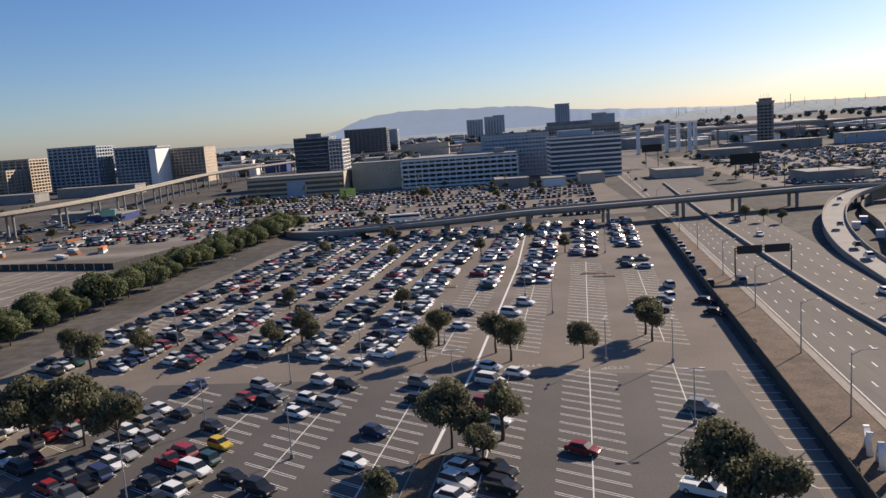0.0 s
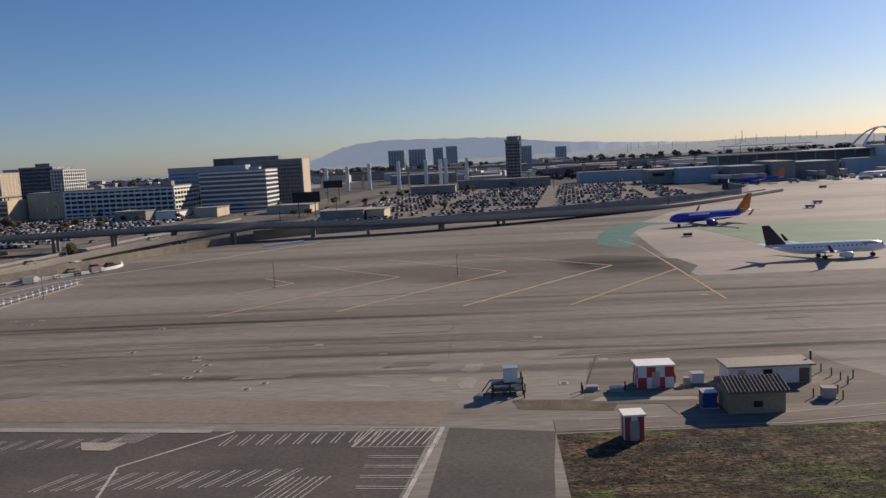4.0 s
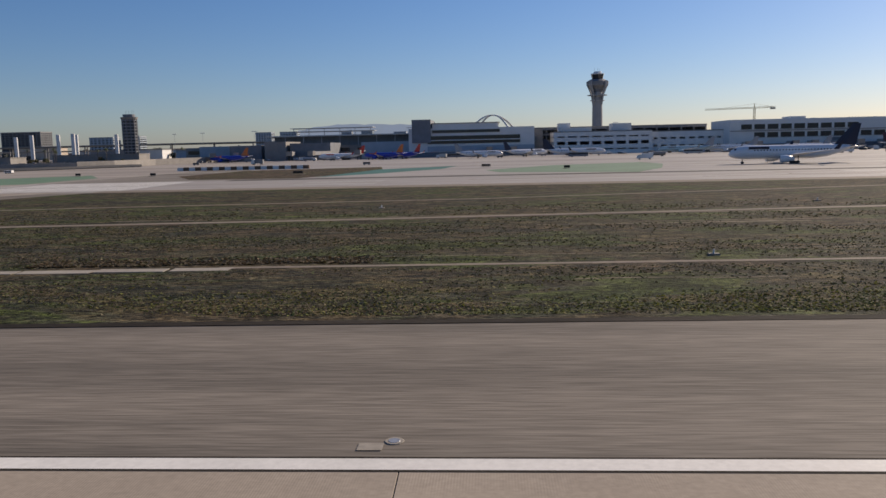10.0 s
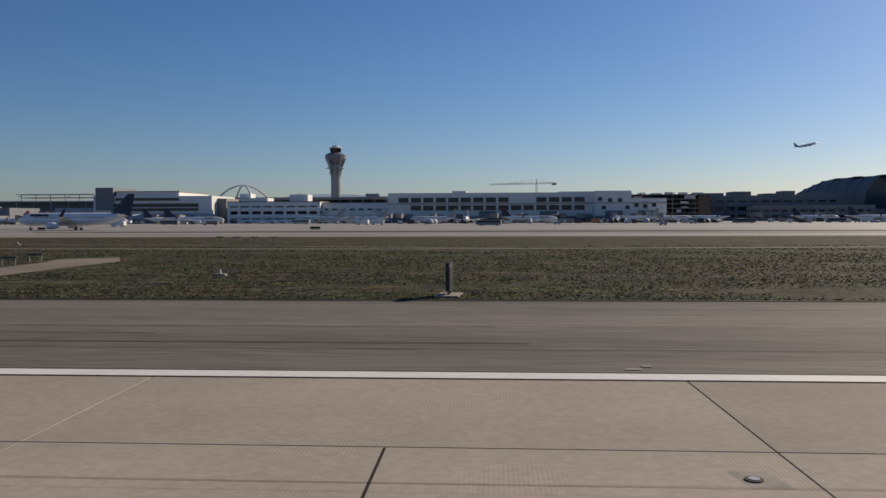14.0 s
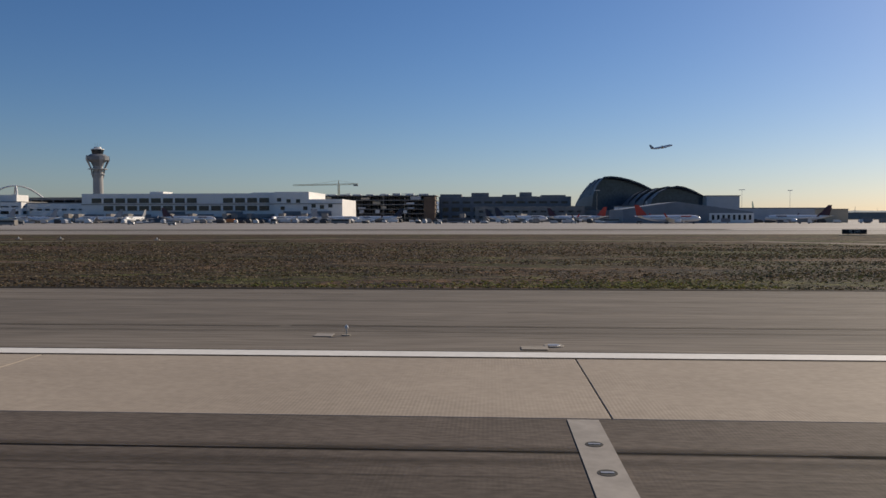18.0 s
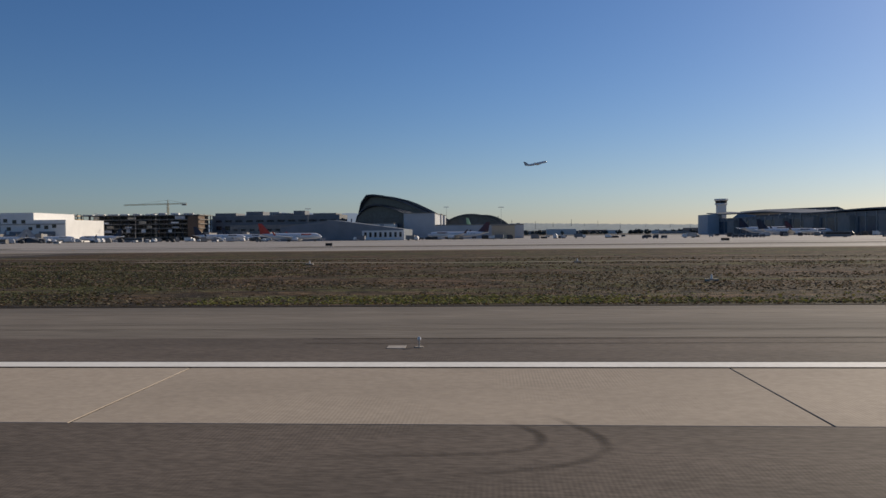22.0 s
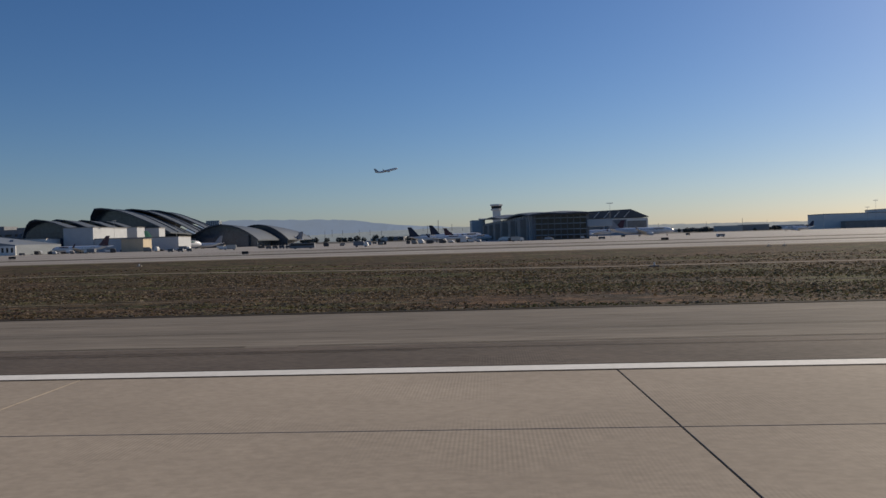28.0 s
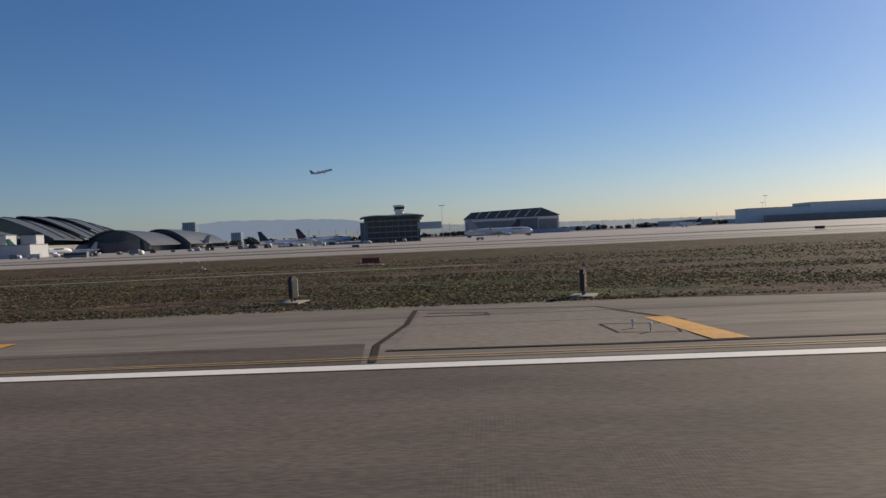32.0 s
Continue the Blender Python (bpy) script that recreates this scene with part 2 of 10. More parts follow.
YELLOW_P = mat("yellow_paint", (0.62, 0.3, 0.035), 0.7, 0, 0.25, 0.6, 8.0)
YELLOW_W = mat("worn_yellow_paint", (0.45, 0.29, 0.1), 0.8, 0, 0.3, 0.5, 5.0)
PINK_W = mat("faded_orange_paint", (0.52, 0.36, 0.26), 0.8, 0, 0.3, 0.4, 5.0)
GREEN_P = mat("green_painted_asphalt", (0.125, 0.215, 0.13), 0.8, 0, 0.25, 0.1, 2.0, 0, (0.5, 1, 1))
TEAL_P = mat("teal_painted_asphalt", (0.022, 0.135, 0.112), 0.8, 0, 0.25, 0.15, 2.0)
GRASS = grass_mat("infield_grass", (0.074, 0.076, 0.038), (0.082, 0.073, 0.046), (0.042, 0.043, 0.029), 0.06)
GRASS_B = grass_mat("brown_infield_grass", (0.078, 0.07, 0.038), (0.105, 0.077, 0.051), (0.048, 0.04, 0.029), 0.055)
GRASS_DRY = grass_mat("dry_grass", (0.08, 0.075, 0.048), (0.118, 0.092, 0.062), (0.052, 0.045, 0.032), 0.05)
DIRT = mat("bare_dirt", (0.17, 0.138, 0.1), 0.95, 0, 0.4, 0.3, 4.0, 0.3, spec=0.1)
SOIL = mat("bare_planting_soil", (0.16, 0.11, 0.075), 0.95, 0, 0.5, 0.2, 3.0, 0.5)
WALL_TAN = mat("tan_block_wall", (0.36, 0.27, 0.17), 0.85, 0, 0.2, 0.3, 3.0)
WALL_GREY = mat("grey_concrete", (0.3, 0.28, 0.255), 0.85, 0, 0.2, 0.15, 2.0, 0.1)
WALL_WHITE = mat("white_wall", (0.74, 0.73, 0.7), 0.7, 0, 0.08, 0.15, 2.0)
WALL_CREAM = mat("cream_wall", (0.55, 0.45, 0.32), 0.8, 0, 0.12, 0.15, 2.0)
WALL_DARK = mat("dark_cladding", (0.2, 0.21, 0.225), 0.6, 0, 0.2, 0.2, 2.0)
WALL_BROWN = mat("brown_cladding", (0.17, 0.115, 0.08), 0.8, 0, 0.25, 0.2, 2.0)
ROOF_GREY = mat("flat_roofing", (0.3, 0.29, 0.27), 0.9, 0, 0.25, 0.1, 1.5)
ROOF_TILE = mat("brown_roof_tile", (0.24, 0.19, 0.15), 0.85, 0, 0.3, 0.6, 5.0)
METAL = mat("grey_metal", (0.42, 0.42, 0.42), 0.45, 0.6, 0.15, 0.4, 6.0)
METAL_ROOF = mat("standing_metal_roof", (0.085, 0.1, 0.118), 0.55, 0.0, 0.2, 0.1, 2.0, 0, (1, 0.3, 1))
METAL_HALL = mat("grey_metal_cladding", (0.21, 0.235, 0.26), 0.55, 0.1, 0.2, 0.1, 2.0, 0, (1, 0.3, 1))
ROOF_RIB = mat("roof_rib_metal", (0.17, 0.185, 0.2), 0.6, 0.0, 0.2, 0.1, 2.0)
PANEL_GREY = mat("pale_grey_panel", (0.47, 0.485, 0.5), 0.7, 0, 0.1, 0.2, 2.0)
STEEL_DK = mat("dark_steel", (0.05, 0.05, 0.052), 0.55, 0.4, 0.2, 0.4, 6.0)
RUST = mat("rusty_steel", (0.3, 0.12, 0.06), 0.8, 0, 0.35, 0.6, 6.0)
RUBBER = mat("black_rubber", (0.02, 0.02, 0.02), 0.8)
GLASS = mat("tinted_glass", (0.022, 0.03, 0.038), 0.08, 0, 0.2, 0.1, 1.0, spec=0.35)
GLASS_BLUE = mat("blue_curtain_glass", (0.062, 0.09, 0.122), 0.15, 0, 0.3, 0.06, 0.5, spec=0.5)
FENCE_M = mat("fence_mesh_dark", (0.055, 0.06, 0.055), 0.8)
HEDGE = mat("hedge_leaves", (0.05, 0.075, 0.025), 0.8, 0, 0.5, 0.6, 4.0)
BARK = mat("tree_bark", (0.12, 0.085, 0.06), 0.9, 0, 0.4, 0.8, 6.0)
LEAF = mat("olive_leaves", (0.2, 0.195, 0.11), 0.65, 0, 0.55, 0.5, 2.5, tex="Object")
LEAF2 = mat("green_leaves", (0.19, 0.22, 0.095), 0.65, 0, 0.6, 0.25, 1.5)
BLACK = mat("black_panel", (0.012, 0.012, 0.012), 0.5)
SIGN_BLUE = mat("blue_sign_panel", (0.02, 0.05, 0.2), 0.5)
PLANE_W = mat("white_aircraft_paint", (0.75, 0.76, 0.77), 0.3, 0, 0.06, 0.2, 2.0)
# Haze is put into hills and rise as blue-grey colour and glow.
HILL = mat("haze_glow_hills", (0.3, 0.36, 0.42), 1.0, 0, 0.15, 0.002, 0.01)
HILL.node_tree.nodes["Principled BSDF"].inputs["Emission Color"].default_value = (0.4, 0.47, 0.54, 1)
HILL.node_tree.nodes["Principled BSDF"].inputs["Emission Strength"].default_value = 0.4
RISE = mat("haze_glow_rise", (0.11, 0.135, 0.15), 1.0, 0, 0.4, 0.006, 0.05)
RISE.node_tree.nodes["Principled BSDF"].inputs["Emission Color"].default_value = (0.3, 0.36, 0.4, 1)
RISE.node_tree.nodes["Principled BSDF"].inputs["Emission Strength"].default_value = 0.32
FARTREE = mat("far_treeline", (0.1, 0.115, 0.105), 0.9, 0, 0.5, 0.02, 0.2)
CAR_COLOURS = [(0.24, (0.74, 0.74, 0.72)), (0.13, (0.38, 0.385, 0.39)), (0.17, (0.12, 0.122, 0.125)), (0.28, (0.022, 0.022, 0.023)), (0.05, (0.03, 0.05, 0.13)), (0.07, (0.28, 0.02, 0.02)), (0.03, (0.3, 0.25, 0.18)), (0.03, (0.02, 0.06, 0.05))]
CAR_PAINT = picked("car_paint", CAR_COLOURS, 0.42, coat=0.25)
CAR_PAINT_FAR = picked("car_paint_mixed", CAR_COLOURS, 0.42, True, coat=0.25)


def grooved(m, period, depth):
    """Fine saw-cut grooves across the runway: pale and dark lines, fading in and out in broad patches."""
    n, l = m.node_tree.nodes, m.node_tree.links
    b = n["Principled BSDF"]
    old = b.inputs["Base Color"].links[0].from_socket
    geo = n.new("ShaderNodeNewGeometry")
    sep = n.new("ShaderNodeSeparateXYZ")
    l.new(geo.outputs["Position"], sep.inputs[0])
    k = n.new("ShaderNodeMath")
    k.operation = "MULTIPLY"
    k.inputs[1].default_value = 2 * math.pi / (period * S)
    l.new(sep.outputs[0], k.inputs[0])
    si = n.new("ShaderNodeMath")
    si.operation = "SINE"
    l.new(k.outputs[0], si.inputs[0])
    patch = n.new("ShaderNodeTexNoise")
    patch.inputs["Scale"].default_value = 0.22 / S
    l.new(geo.outputs["Position"], patch.inputs["Vector"])
    amp = n.new("ShaderNodeMapRange")
    amp.inputs["From Min"].default_value, amp.inputs["From Max"].default_value = 0.46, 0.62
    amp.inputs["To Max"].default_value = depth
    l.new(patch.outputs["Fac"], amp.inputs[0])
    am = n.new("ShaderNodeMath")
    am.operation = "MULTIPLY_ADD"
    am.inputs[2].default_value = 1.0
    l.new(si.outputs[0], am.inputs[0])
    l.new(amp.outputs[0], am.inputs[1])
    mx = n.new("ShaderNodeMix")
    mx.data_type, mx.blend_type = "RGBA", "MULTIPLY"
    mx.inputs["Factor"].default_value = 1.0
    l.new(old, mx.inputs["A"])
    l.new(am.outputs[0], mx.inputs["B"])
    l.new(mx.outputs["Result"], b.inputs["Base Color"])
    return m


grooved(CONC, 0.085, 0.09)
grooved(GROOVED, 0.085, 0.1)


def thin(m, share=0.45):
    """Lets sunlight through thin leaves and blades."""
    n, l = m.node_tree.nodes, m.node_tree.links
    b = n["Principled BSDF"]
    tr = n.new("ShaderNodeBsdfTranslucent")
    l.new(b.inputs["Base Color"].links[0].from_socket, tr.inputs["Color"])
    mix = n.new("ShaderNodeMixShader")
    mix.inputs[0].default_value = share
    l.new(b.outputs[0], mix.inputs[1])
    l.new(tr.outputs[0], mix.inputs[2])
    l.new(mix.outputs[0], n["Material Output"].inputs["Surface"])
    return m


for leaf in (LEAF, LEAF2, HEDGE):
    thin(leaf)


def plain(name, c, rough=0.5, metal=0.0):
    return mat(name, c, rough, metal, 0.1, 0.5, 5.0)


# ---- building helpers (all in layout metres) ----
def V(*a):
    return Vector(a)


def bx(bm, x0, x1, y0, y1, z0, z1, mi=0):
    v = [bm.verts.new((x, y, z)) for z in (z0, z1) for x, y in ((x0, y0), (x1, y0), (x1, y1), (x0, y1))]
    for q in ((3, 2, 1, 0), (4, 5, 6, 7), (0, 1, 5, 4), (1, 2, 6, 5), (2, 3, 7, 6), (3, 0, 4, 7)):
        bm.faces.new([v[k] for k in q]).material_index = mi
    return v


def obx(bm, cx, cy, z0, sx, sy, h, a=0.0, mi=0, taper=1.0):
    c, s = math.cos(radians(a)), math.sin(radians(a))
    v = []
    for z, k in ((z0, 1.0), (z0 + h, taper)):
        for x, y in ((-sx, -sy), (sx, -sy), (sx, sy), (-sx, sy)):
            x, y = x * k / 2, y * k / 2
            v.append(bm.verts.new((cx + c * x - s * y, cy + s * x + c * y, z)))
    for q in ((3, 2, 1, 0), (4, 5, 6, 7), (0, 1, 5, 4), (1, 2, 6, 5), (2, 3, 7, 6), (3, 0, 4, 7)):
        bm.faces.new([v[k] for k in q]).material_index = mi


def prism(bm, pts, z0, z1, mi=0):
    a = [bm.verts.new((p[0], p[1], z0)) for p in pts]
    b = [bm.verts.new((p[0], p[1], z1)) for p in pts]
    n = len(pts)
    area = sum(pts[k][0] * pts[(k + 1) % n][1] - pts[(k + 1) % n][0] * pts[k][1] for k in range(n))
    if area < 0:
        a.reverse()
        b.reverse()
    bm.faces.new(a[::-1]).material_index = mi
    bm.faces.new(b).material_index = mi
    for k in range(n):
        bm.faces.new((a[k], a[(k + 1) % n], b[(k + 1) % n], b[k])).material_index = mi


def loft(bm, rings, mi=0, caps=True, closed=True):
    """Rings of equal length, in order."""
    vs = [[bm.verts.new(p) for p in r] for r in rings]
    n = len(vs[0])
    for a, b in zip(vs, vs[1:]):
        for k in range(n if closed else n - 1):
            bm.faces.new((a[k], a[(k + 1) % n], b[(k + 1) % n], b[k])).material_index = mi
    if caps and closed:
        bm.faces.new(vs[0][::-1]).material_index = mi
        bm.faces.new(vs[-1]).material_index = mi


def cyl(bm, x, y, z0, z1, r0, r1=None, n=10, mi=0):
    r1 = r0 if r1 is None else r1
    loft(bm, [[(x + r * math.cos(2 * math.pi * k / n), y + r * math.sin(2 * math.pi * k / n), z) for k in range(n)] for z, r in ((z0, r0), (z1, r1))], mi)


def tube(bm, pts, r, n=6, mi=0):
    pts = [Vector(p) for p in pts]
    rings = []
    for k, p in enumerate(pts):
        d = (pts[min(k + 1, len(pts) - 1)] - pts[max(k - 1, 0)]).normalized()
        u = d.orthogonal().normalized() if abs(d.z) > 0.9 else d.cross(V(0, 0, 1)).normalized()
        w = d.cross(u)
        rr = float(r[k] if isinstance(r, (list, tuple)) else r)
        rings.append([p + rr * (math.cos(2 * math.pi * i / n) * u + math.sin(2 * math.pi * i / n) * w) for i in range(n)])
    loft(bm, rings, mi)


def as_mesh(name, bm, mats, smooth=False):
    bmesh.ops.recalc_face_normals(bm, faces=bm.faces)
    for v in bm.verts:
        v.co *= S
    me = bpy.data.meshes.new(name)
    bm.to_mesh(me)
    bm.free()
    for m in mats if isinstance(mats, (list, tuple)) else [mats]:
        me.materials.append(m)
    if smooth:
        me.polygons.foreach_set("use_smooth", [True] * len(me.polygons))
    return me


def part(name, bm, mats, parent=None, label="", smooth=False):
    ob = new(name, as_mesh(name, bm, mats, smooth) if isinstance(bm, bmesh.types.BMesh) else bm)
    if parent:
        ob.parent = parent
    if label:
        ob["label"] = label
    return ob


def at(x, y, z=0.0, rz=0.0):
    return pose(x * S, y * S, z * S, 0, 0, rz)


def thing(name, x, y, z=0.0, rz=0.0, label="", category="", group="", kind=""):
    ob = new(name)
    ob.empty_display_size = 0.2
    ob.matrix_basis = at(x, y, z, rz)
    return tagged(ob, label, category, group, kind)


def put(ob, x, y, z=0.0, rz=0.0):
    ob.matrix_basis = at(x, y, z, rz)
    return ob


def sheet(name, pts, z, m, label, category="pavement", parent=None):
    """A flat area of paving or paint, as one polygon."""
    bm = bmesh.new()
    v = [bm.verts.new((x, y, z)) for x, y in pts]
    f = bm.faces.new(v)
    f.normal_update()
    if f.normal.z < 0:
        f.normal_flip()
    me = as_mesh_flat(name, bm, m)
    ob = new(name, me)
    if parent:
        ob.parent = parent
        if label:
            ob["label"] = label
        return ob
    return tagged(ob, label, category, "", "structure")


def as_mesh_flat(name, bm, m):
    for v in bm.verts:
        v.co *= S
    me = bpy.data.meshes.new(name)
    bm.to_mesh(me)
    bm.free()
    for k in m if isinstance(m, (list, tuple)) else [m]:
        me.materials.append(k)
    return me


def ribbon(bm, pts, w, z, mi=0):
    """A flat strip of width w along a line; z may be one height or a list."""
    n = len(pts)
    L = []
    for k in range(n):
        a, b = Vector(pts[max(k - 1, 0)][:2]), Vector(pts[min(k + 1, n - 1)][:2])
        d = (b - a).normalized()
        o = V(-d.y, d.x) * w / 2
        p = Vector(pts[k][:2])
        zz = z[k] if isinstance(z, (list, tuple)) else z
        L.append((bm.verts.new((*(p + o), zz)), bm.verts.new((*(p - o), zz))))
    for (a, b), (c, d) in zip(L, L[1:]):
        bm.faces.new((b, d, c, a)).material_index = mi


def lines(name, runs, z, m, label, category="marking", parent=None):
    """Painted lines as one marking: runs of (points, width)."""
    bm = bmesh.new()
    for k, (pts, w) in enumerate(runs):
        ribbon(bm, pts, w, z + 0.00012 * (k % 150))
    ob = new(name, as_mesh_flat(name, bm, m))
    if parent:
        ob.parent = parent
        return ob
    return tagged(ob, label, category, "", "structure")


def curve_pts(ctrl, n=8):
    """A smooth line through control points."""
    P = [Vector(p) for p in ctrl]
    P = [2 * P[0] - P[1]] + P + [2 * P[-1] - P[-2]]
    out = []
    for k in range(1, len(P) - 2):
        for i in range(n):
            t = i / n
            a, b, c, d = P[k - 1], P[k], P[k + 1], P[k + 2]
            out.append(0.5 * ((2 * b) + (c - a) * t + (2 * a - 5 * b + 4 * c - d) * t * t + (3 * b - a - 3 * c + d) * t ** 3))
    out.append(P[-2])
    return out


# ---- ground and airfield pavements ----
bm = bmesh.new()
gx = [-8000, -3000, -800, 0, 300, 700, 1100, 1500, 1900, 2300, 3200, 5000, 9800]
gy = [-1500, -60, 60, 250, 600, 1200, 2500, 5000, 8200]
gv = [[bm.verts.new((x, y, 0)) for x in gx] for y in gy]
for a, b in zip(gv, gv[1:]):
    for k in range(len(gx) - 1):
        bm.faces.new((a[k], a[k + 1], b[k + 1], b[k]))
tagged(new("ground", as_mesh_flat("ground", bm, CITY)), "dusty grey-brown open ground reaching to the horizon", "ground", "", "structure")

sheet("apron", [(212, -60), (200.8, 70), (195, 116), (194, 150), (197.6, 183), (206, 212), (223, 252), (239, 300), (259, 336), (290, 357.5), (335, 375.5), (400, 407.5), (470, 447.5), (513, 481), (525, 505), (530, 560), (554, 640), (577, 690), (590, 760), (2900, 1400), (2900, -60)], 0.02, APRON, "wide tan concrete airfield apron with dark streaks", "apron")
sheet("grass_area", [(369, -60), (369, 85.5), (440, 88), (463, 102), (500, 97), (517, 94.8), (532, 85), (545, 73), (556.6, 63.2), (571, 61.5), (563, 51), (556, 41.5), (545, 20), (535, -60)], 0.04, GRASS_DRY, "patchy brown and green grass beside the apron", "grass")
sheet("service_road", [(197, 106.3), (195.5, 116.5), (218, 113.2), (224.4, 111.4), (230, 102.8)], 0.04, ROAD_TAN, "pale worn service road across the apron", "road")
sheet("service_road", [(242.6, 105.6), (280, 104.7), (305.8, 103.4), (357.3, 98.5), (355.3, 89.5), (330, 92.3), (311.6, 94.5), (277, 97.3), (241.9, 101)], 0.04, ROAD_TAN, "pale worn service road across the apron", "road")
sheet("lane_end", [(356.8, 88.6), (369, 86.4), (368, 76), (367, 60), (355, 60), (355.8, 69.6)], 0.042, ASPH_YARD, "brown-grey asphalt lane beside the staff lot", "road")
sheet("staff_lot", [(293, -40), (293, 74), (300, 92), (355, 87.5), (352, 60), (348, -40)], 0.05, ASPH_STAFF, "dark asphalt staff parking lot with faded stall lines", "parking lot")
sheet("service_yard", [(212, -60), (201, 72), (197, 103), (230, 100.6), (263, 96.8), (292, 94), (292, -60)], 0.04, ASPH_YARD, "grey-brown asphalt yard", "pavement")
sheet("side_yard", [(195.3, 117), (194.3, 150), (198, 182), (212, 203), (225, 212), (221.6, 160), (217.6, 115.2)], 0.045, ASPH_YARD, "dark patched asphalt corner inside the perimeter wall", "pavement")
sheet("blast_pad", [(535, -60), (545, 20), (556.3, 41.7), (563.2, 51.2), (571.2, 61.9), (627.5, 63), (627.5, -60)], 0.05, ASPH_PAD, "dark asphalt beside the taxiway", "pavement")
sheet("old_pavement", [(554.5, 90), (556, 80), (557.6, 70), (563, 64.5), (571, 62.4), (627.5, 63.3), (627, 79), (613.6, 92), (590, 96), (574, 97.1), (560, 95)], 0.045, ASPH_BROWN, "brown-grey old asphalt", "pavement")
sheet("taxiway", [(627.5, -60), (627.5, 187), (668, 187), (658, 172), (653, 159), (651.9, 124), (652, 78), (651, 60), (651.6, 47), (652.8, 40.4), (656, 33), (662, 27), (690, 21), (690, -60)], 0.06, TAXI, "pale concrete taxiway with tyre streaks between two runways", "taxiway")
sheet("taxiway_shoulder", [(652.5, 158), (651.8, 124), (651.9, 78), (650.9, 60), (651.5, 47), (652.7, 40.4), (662, 27), (690, 21), (690, 40.4), (684, 40.6), (671, 52), (664.4, 64), (661.7, 72.6), (660.3, 83.7), (660.6, 120), (665, 150.4), (676, 181), (664, 181)], 0.05, ASPH_OLD, "grey asphalt taxiway shoulder", "pavement")
sheet("shoulder", [(668, 22), (668, 40), (700, 40), (900, 42.5), (1386, 43), (1412, 44), (1470, 44), (1500, 40.5), (1700, 41), (1900, 42.5), (1936, 43), (1936, 22)], 0.04, ASPH_OLD, "grey-brown asphalt runway shoulder with lengthwise streaks", "shoulder")
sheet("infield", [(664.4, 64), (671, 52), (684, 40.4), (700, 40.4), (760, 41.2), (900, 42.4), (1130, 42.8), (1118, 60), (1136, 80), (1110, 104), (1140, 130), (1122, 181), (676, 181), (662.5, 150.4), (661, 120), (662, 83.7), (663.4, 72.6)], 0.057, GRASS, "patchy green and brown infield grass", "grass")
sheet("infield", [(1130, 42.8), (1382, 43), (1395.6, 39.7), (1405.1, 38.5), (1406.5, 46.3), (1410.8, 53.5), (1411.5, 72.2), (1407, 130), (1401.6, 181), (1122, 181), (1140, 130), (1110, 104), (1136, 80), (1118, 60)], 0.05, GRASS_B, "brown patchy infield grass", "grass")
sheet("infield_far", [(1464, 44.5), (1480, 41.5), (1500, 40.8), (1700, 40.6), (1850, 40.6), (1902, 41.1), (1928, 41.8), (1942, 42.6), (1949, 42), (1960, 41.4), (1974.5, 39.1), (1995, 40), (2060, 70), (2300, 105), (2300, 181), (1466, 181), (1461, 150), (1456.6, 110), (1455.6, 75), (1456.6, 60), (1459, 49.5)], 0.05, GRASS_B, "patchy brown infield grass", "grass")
sheet("crossing_taxiway", [(1372, 22.9), (1384, 26), (1401, 31.3), (1408.8, 34.6), (1412.3, 40.7), (1415, 48.4), (1417, 55), (1418.4, 61), (1418.5, 77), (1417.5, 120), (1415.5, 187), (1452.5, 187), (1450.8, 130), (1450.2, 90), (1450.2, 72), (1451.3, 57.6), (1453, 47), (1459, 40), (1472, 33), (1490, 27), (1502, 22.9)], 0.06, TAXI_DK, "dark streaked asphalt taxiway crossing between the runways", "taxiway")
sheet("crossing_shoulder", [(1386.4, 24), (1386, 41.8), (1396, 40), (1405.1, 38.8), (1406.3, 46.6), (1410.5, 53.8), (1411.2, 72), (1406.7, 130), (1401, 183), (1416, 183), (1418, 120), (1419, 77), (1418, 58), (1413, 40), (1401, 31)], 0.055, ASPH_DARK, "dark asphalt fillet beside the taxiway", "pavement")
sheet("crossing_shoulder", [(1449.5, 90), (1450, 58), (1459, 39.5), (1500, 24), (1498, 41), (1480, 41.8), (1464.4, 45), (1459.4, 50), (1457, 60), (1456, 75), (1457, 110), (1461.4, 150), (1466.4, 182), (1452, 182), (1450.4, 130)], 0.055, ASPH_DARK, "dark asphalt fillet beside the taxiway", "pavement")
sheet("exit_shoulder", [(1936, 22.9), (1936, 41), (1949, 43), (1985, 43), (2060, 80), (2300, 108), (2300, 22.9)], 0.045, ASPH_OLD, "grey asphalt by the exit taxiway", "pavement")
sheet("dark_patch", [(1952.2, 25.6), (1952, 38), (1956, 35.6), (1960.5, 37.5), (1962, 31), (1962.3, 25.5)], 0.06, ASPH_LOT, "grey asphalt patch with cracks", "pavement")
sheet("parallel_runway", [(627, 183), (627, 244), (2900, 244), (2900, 183)], 0.045, APRON_FAR, "far parallel runway of worn concrete", "runway")
sheet("far_shoulder", [(676, 181), (676, 191), (2900, 191), (2900, 181)], 0.0475, ROAD_TAN, "tan shoulder along the far runway", "shoulder")
sheet("far_shoulder", [(690, 237), (690, 247), (2900, 247), (2900, 237)], 0.0475, ASPH_YARD, "dark shoulder beyond the far runway", "shoulder")
rf = random.Random(91)
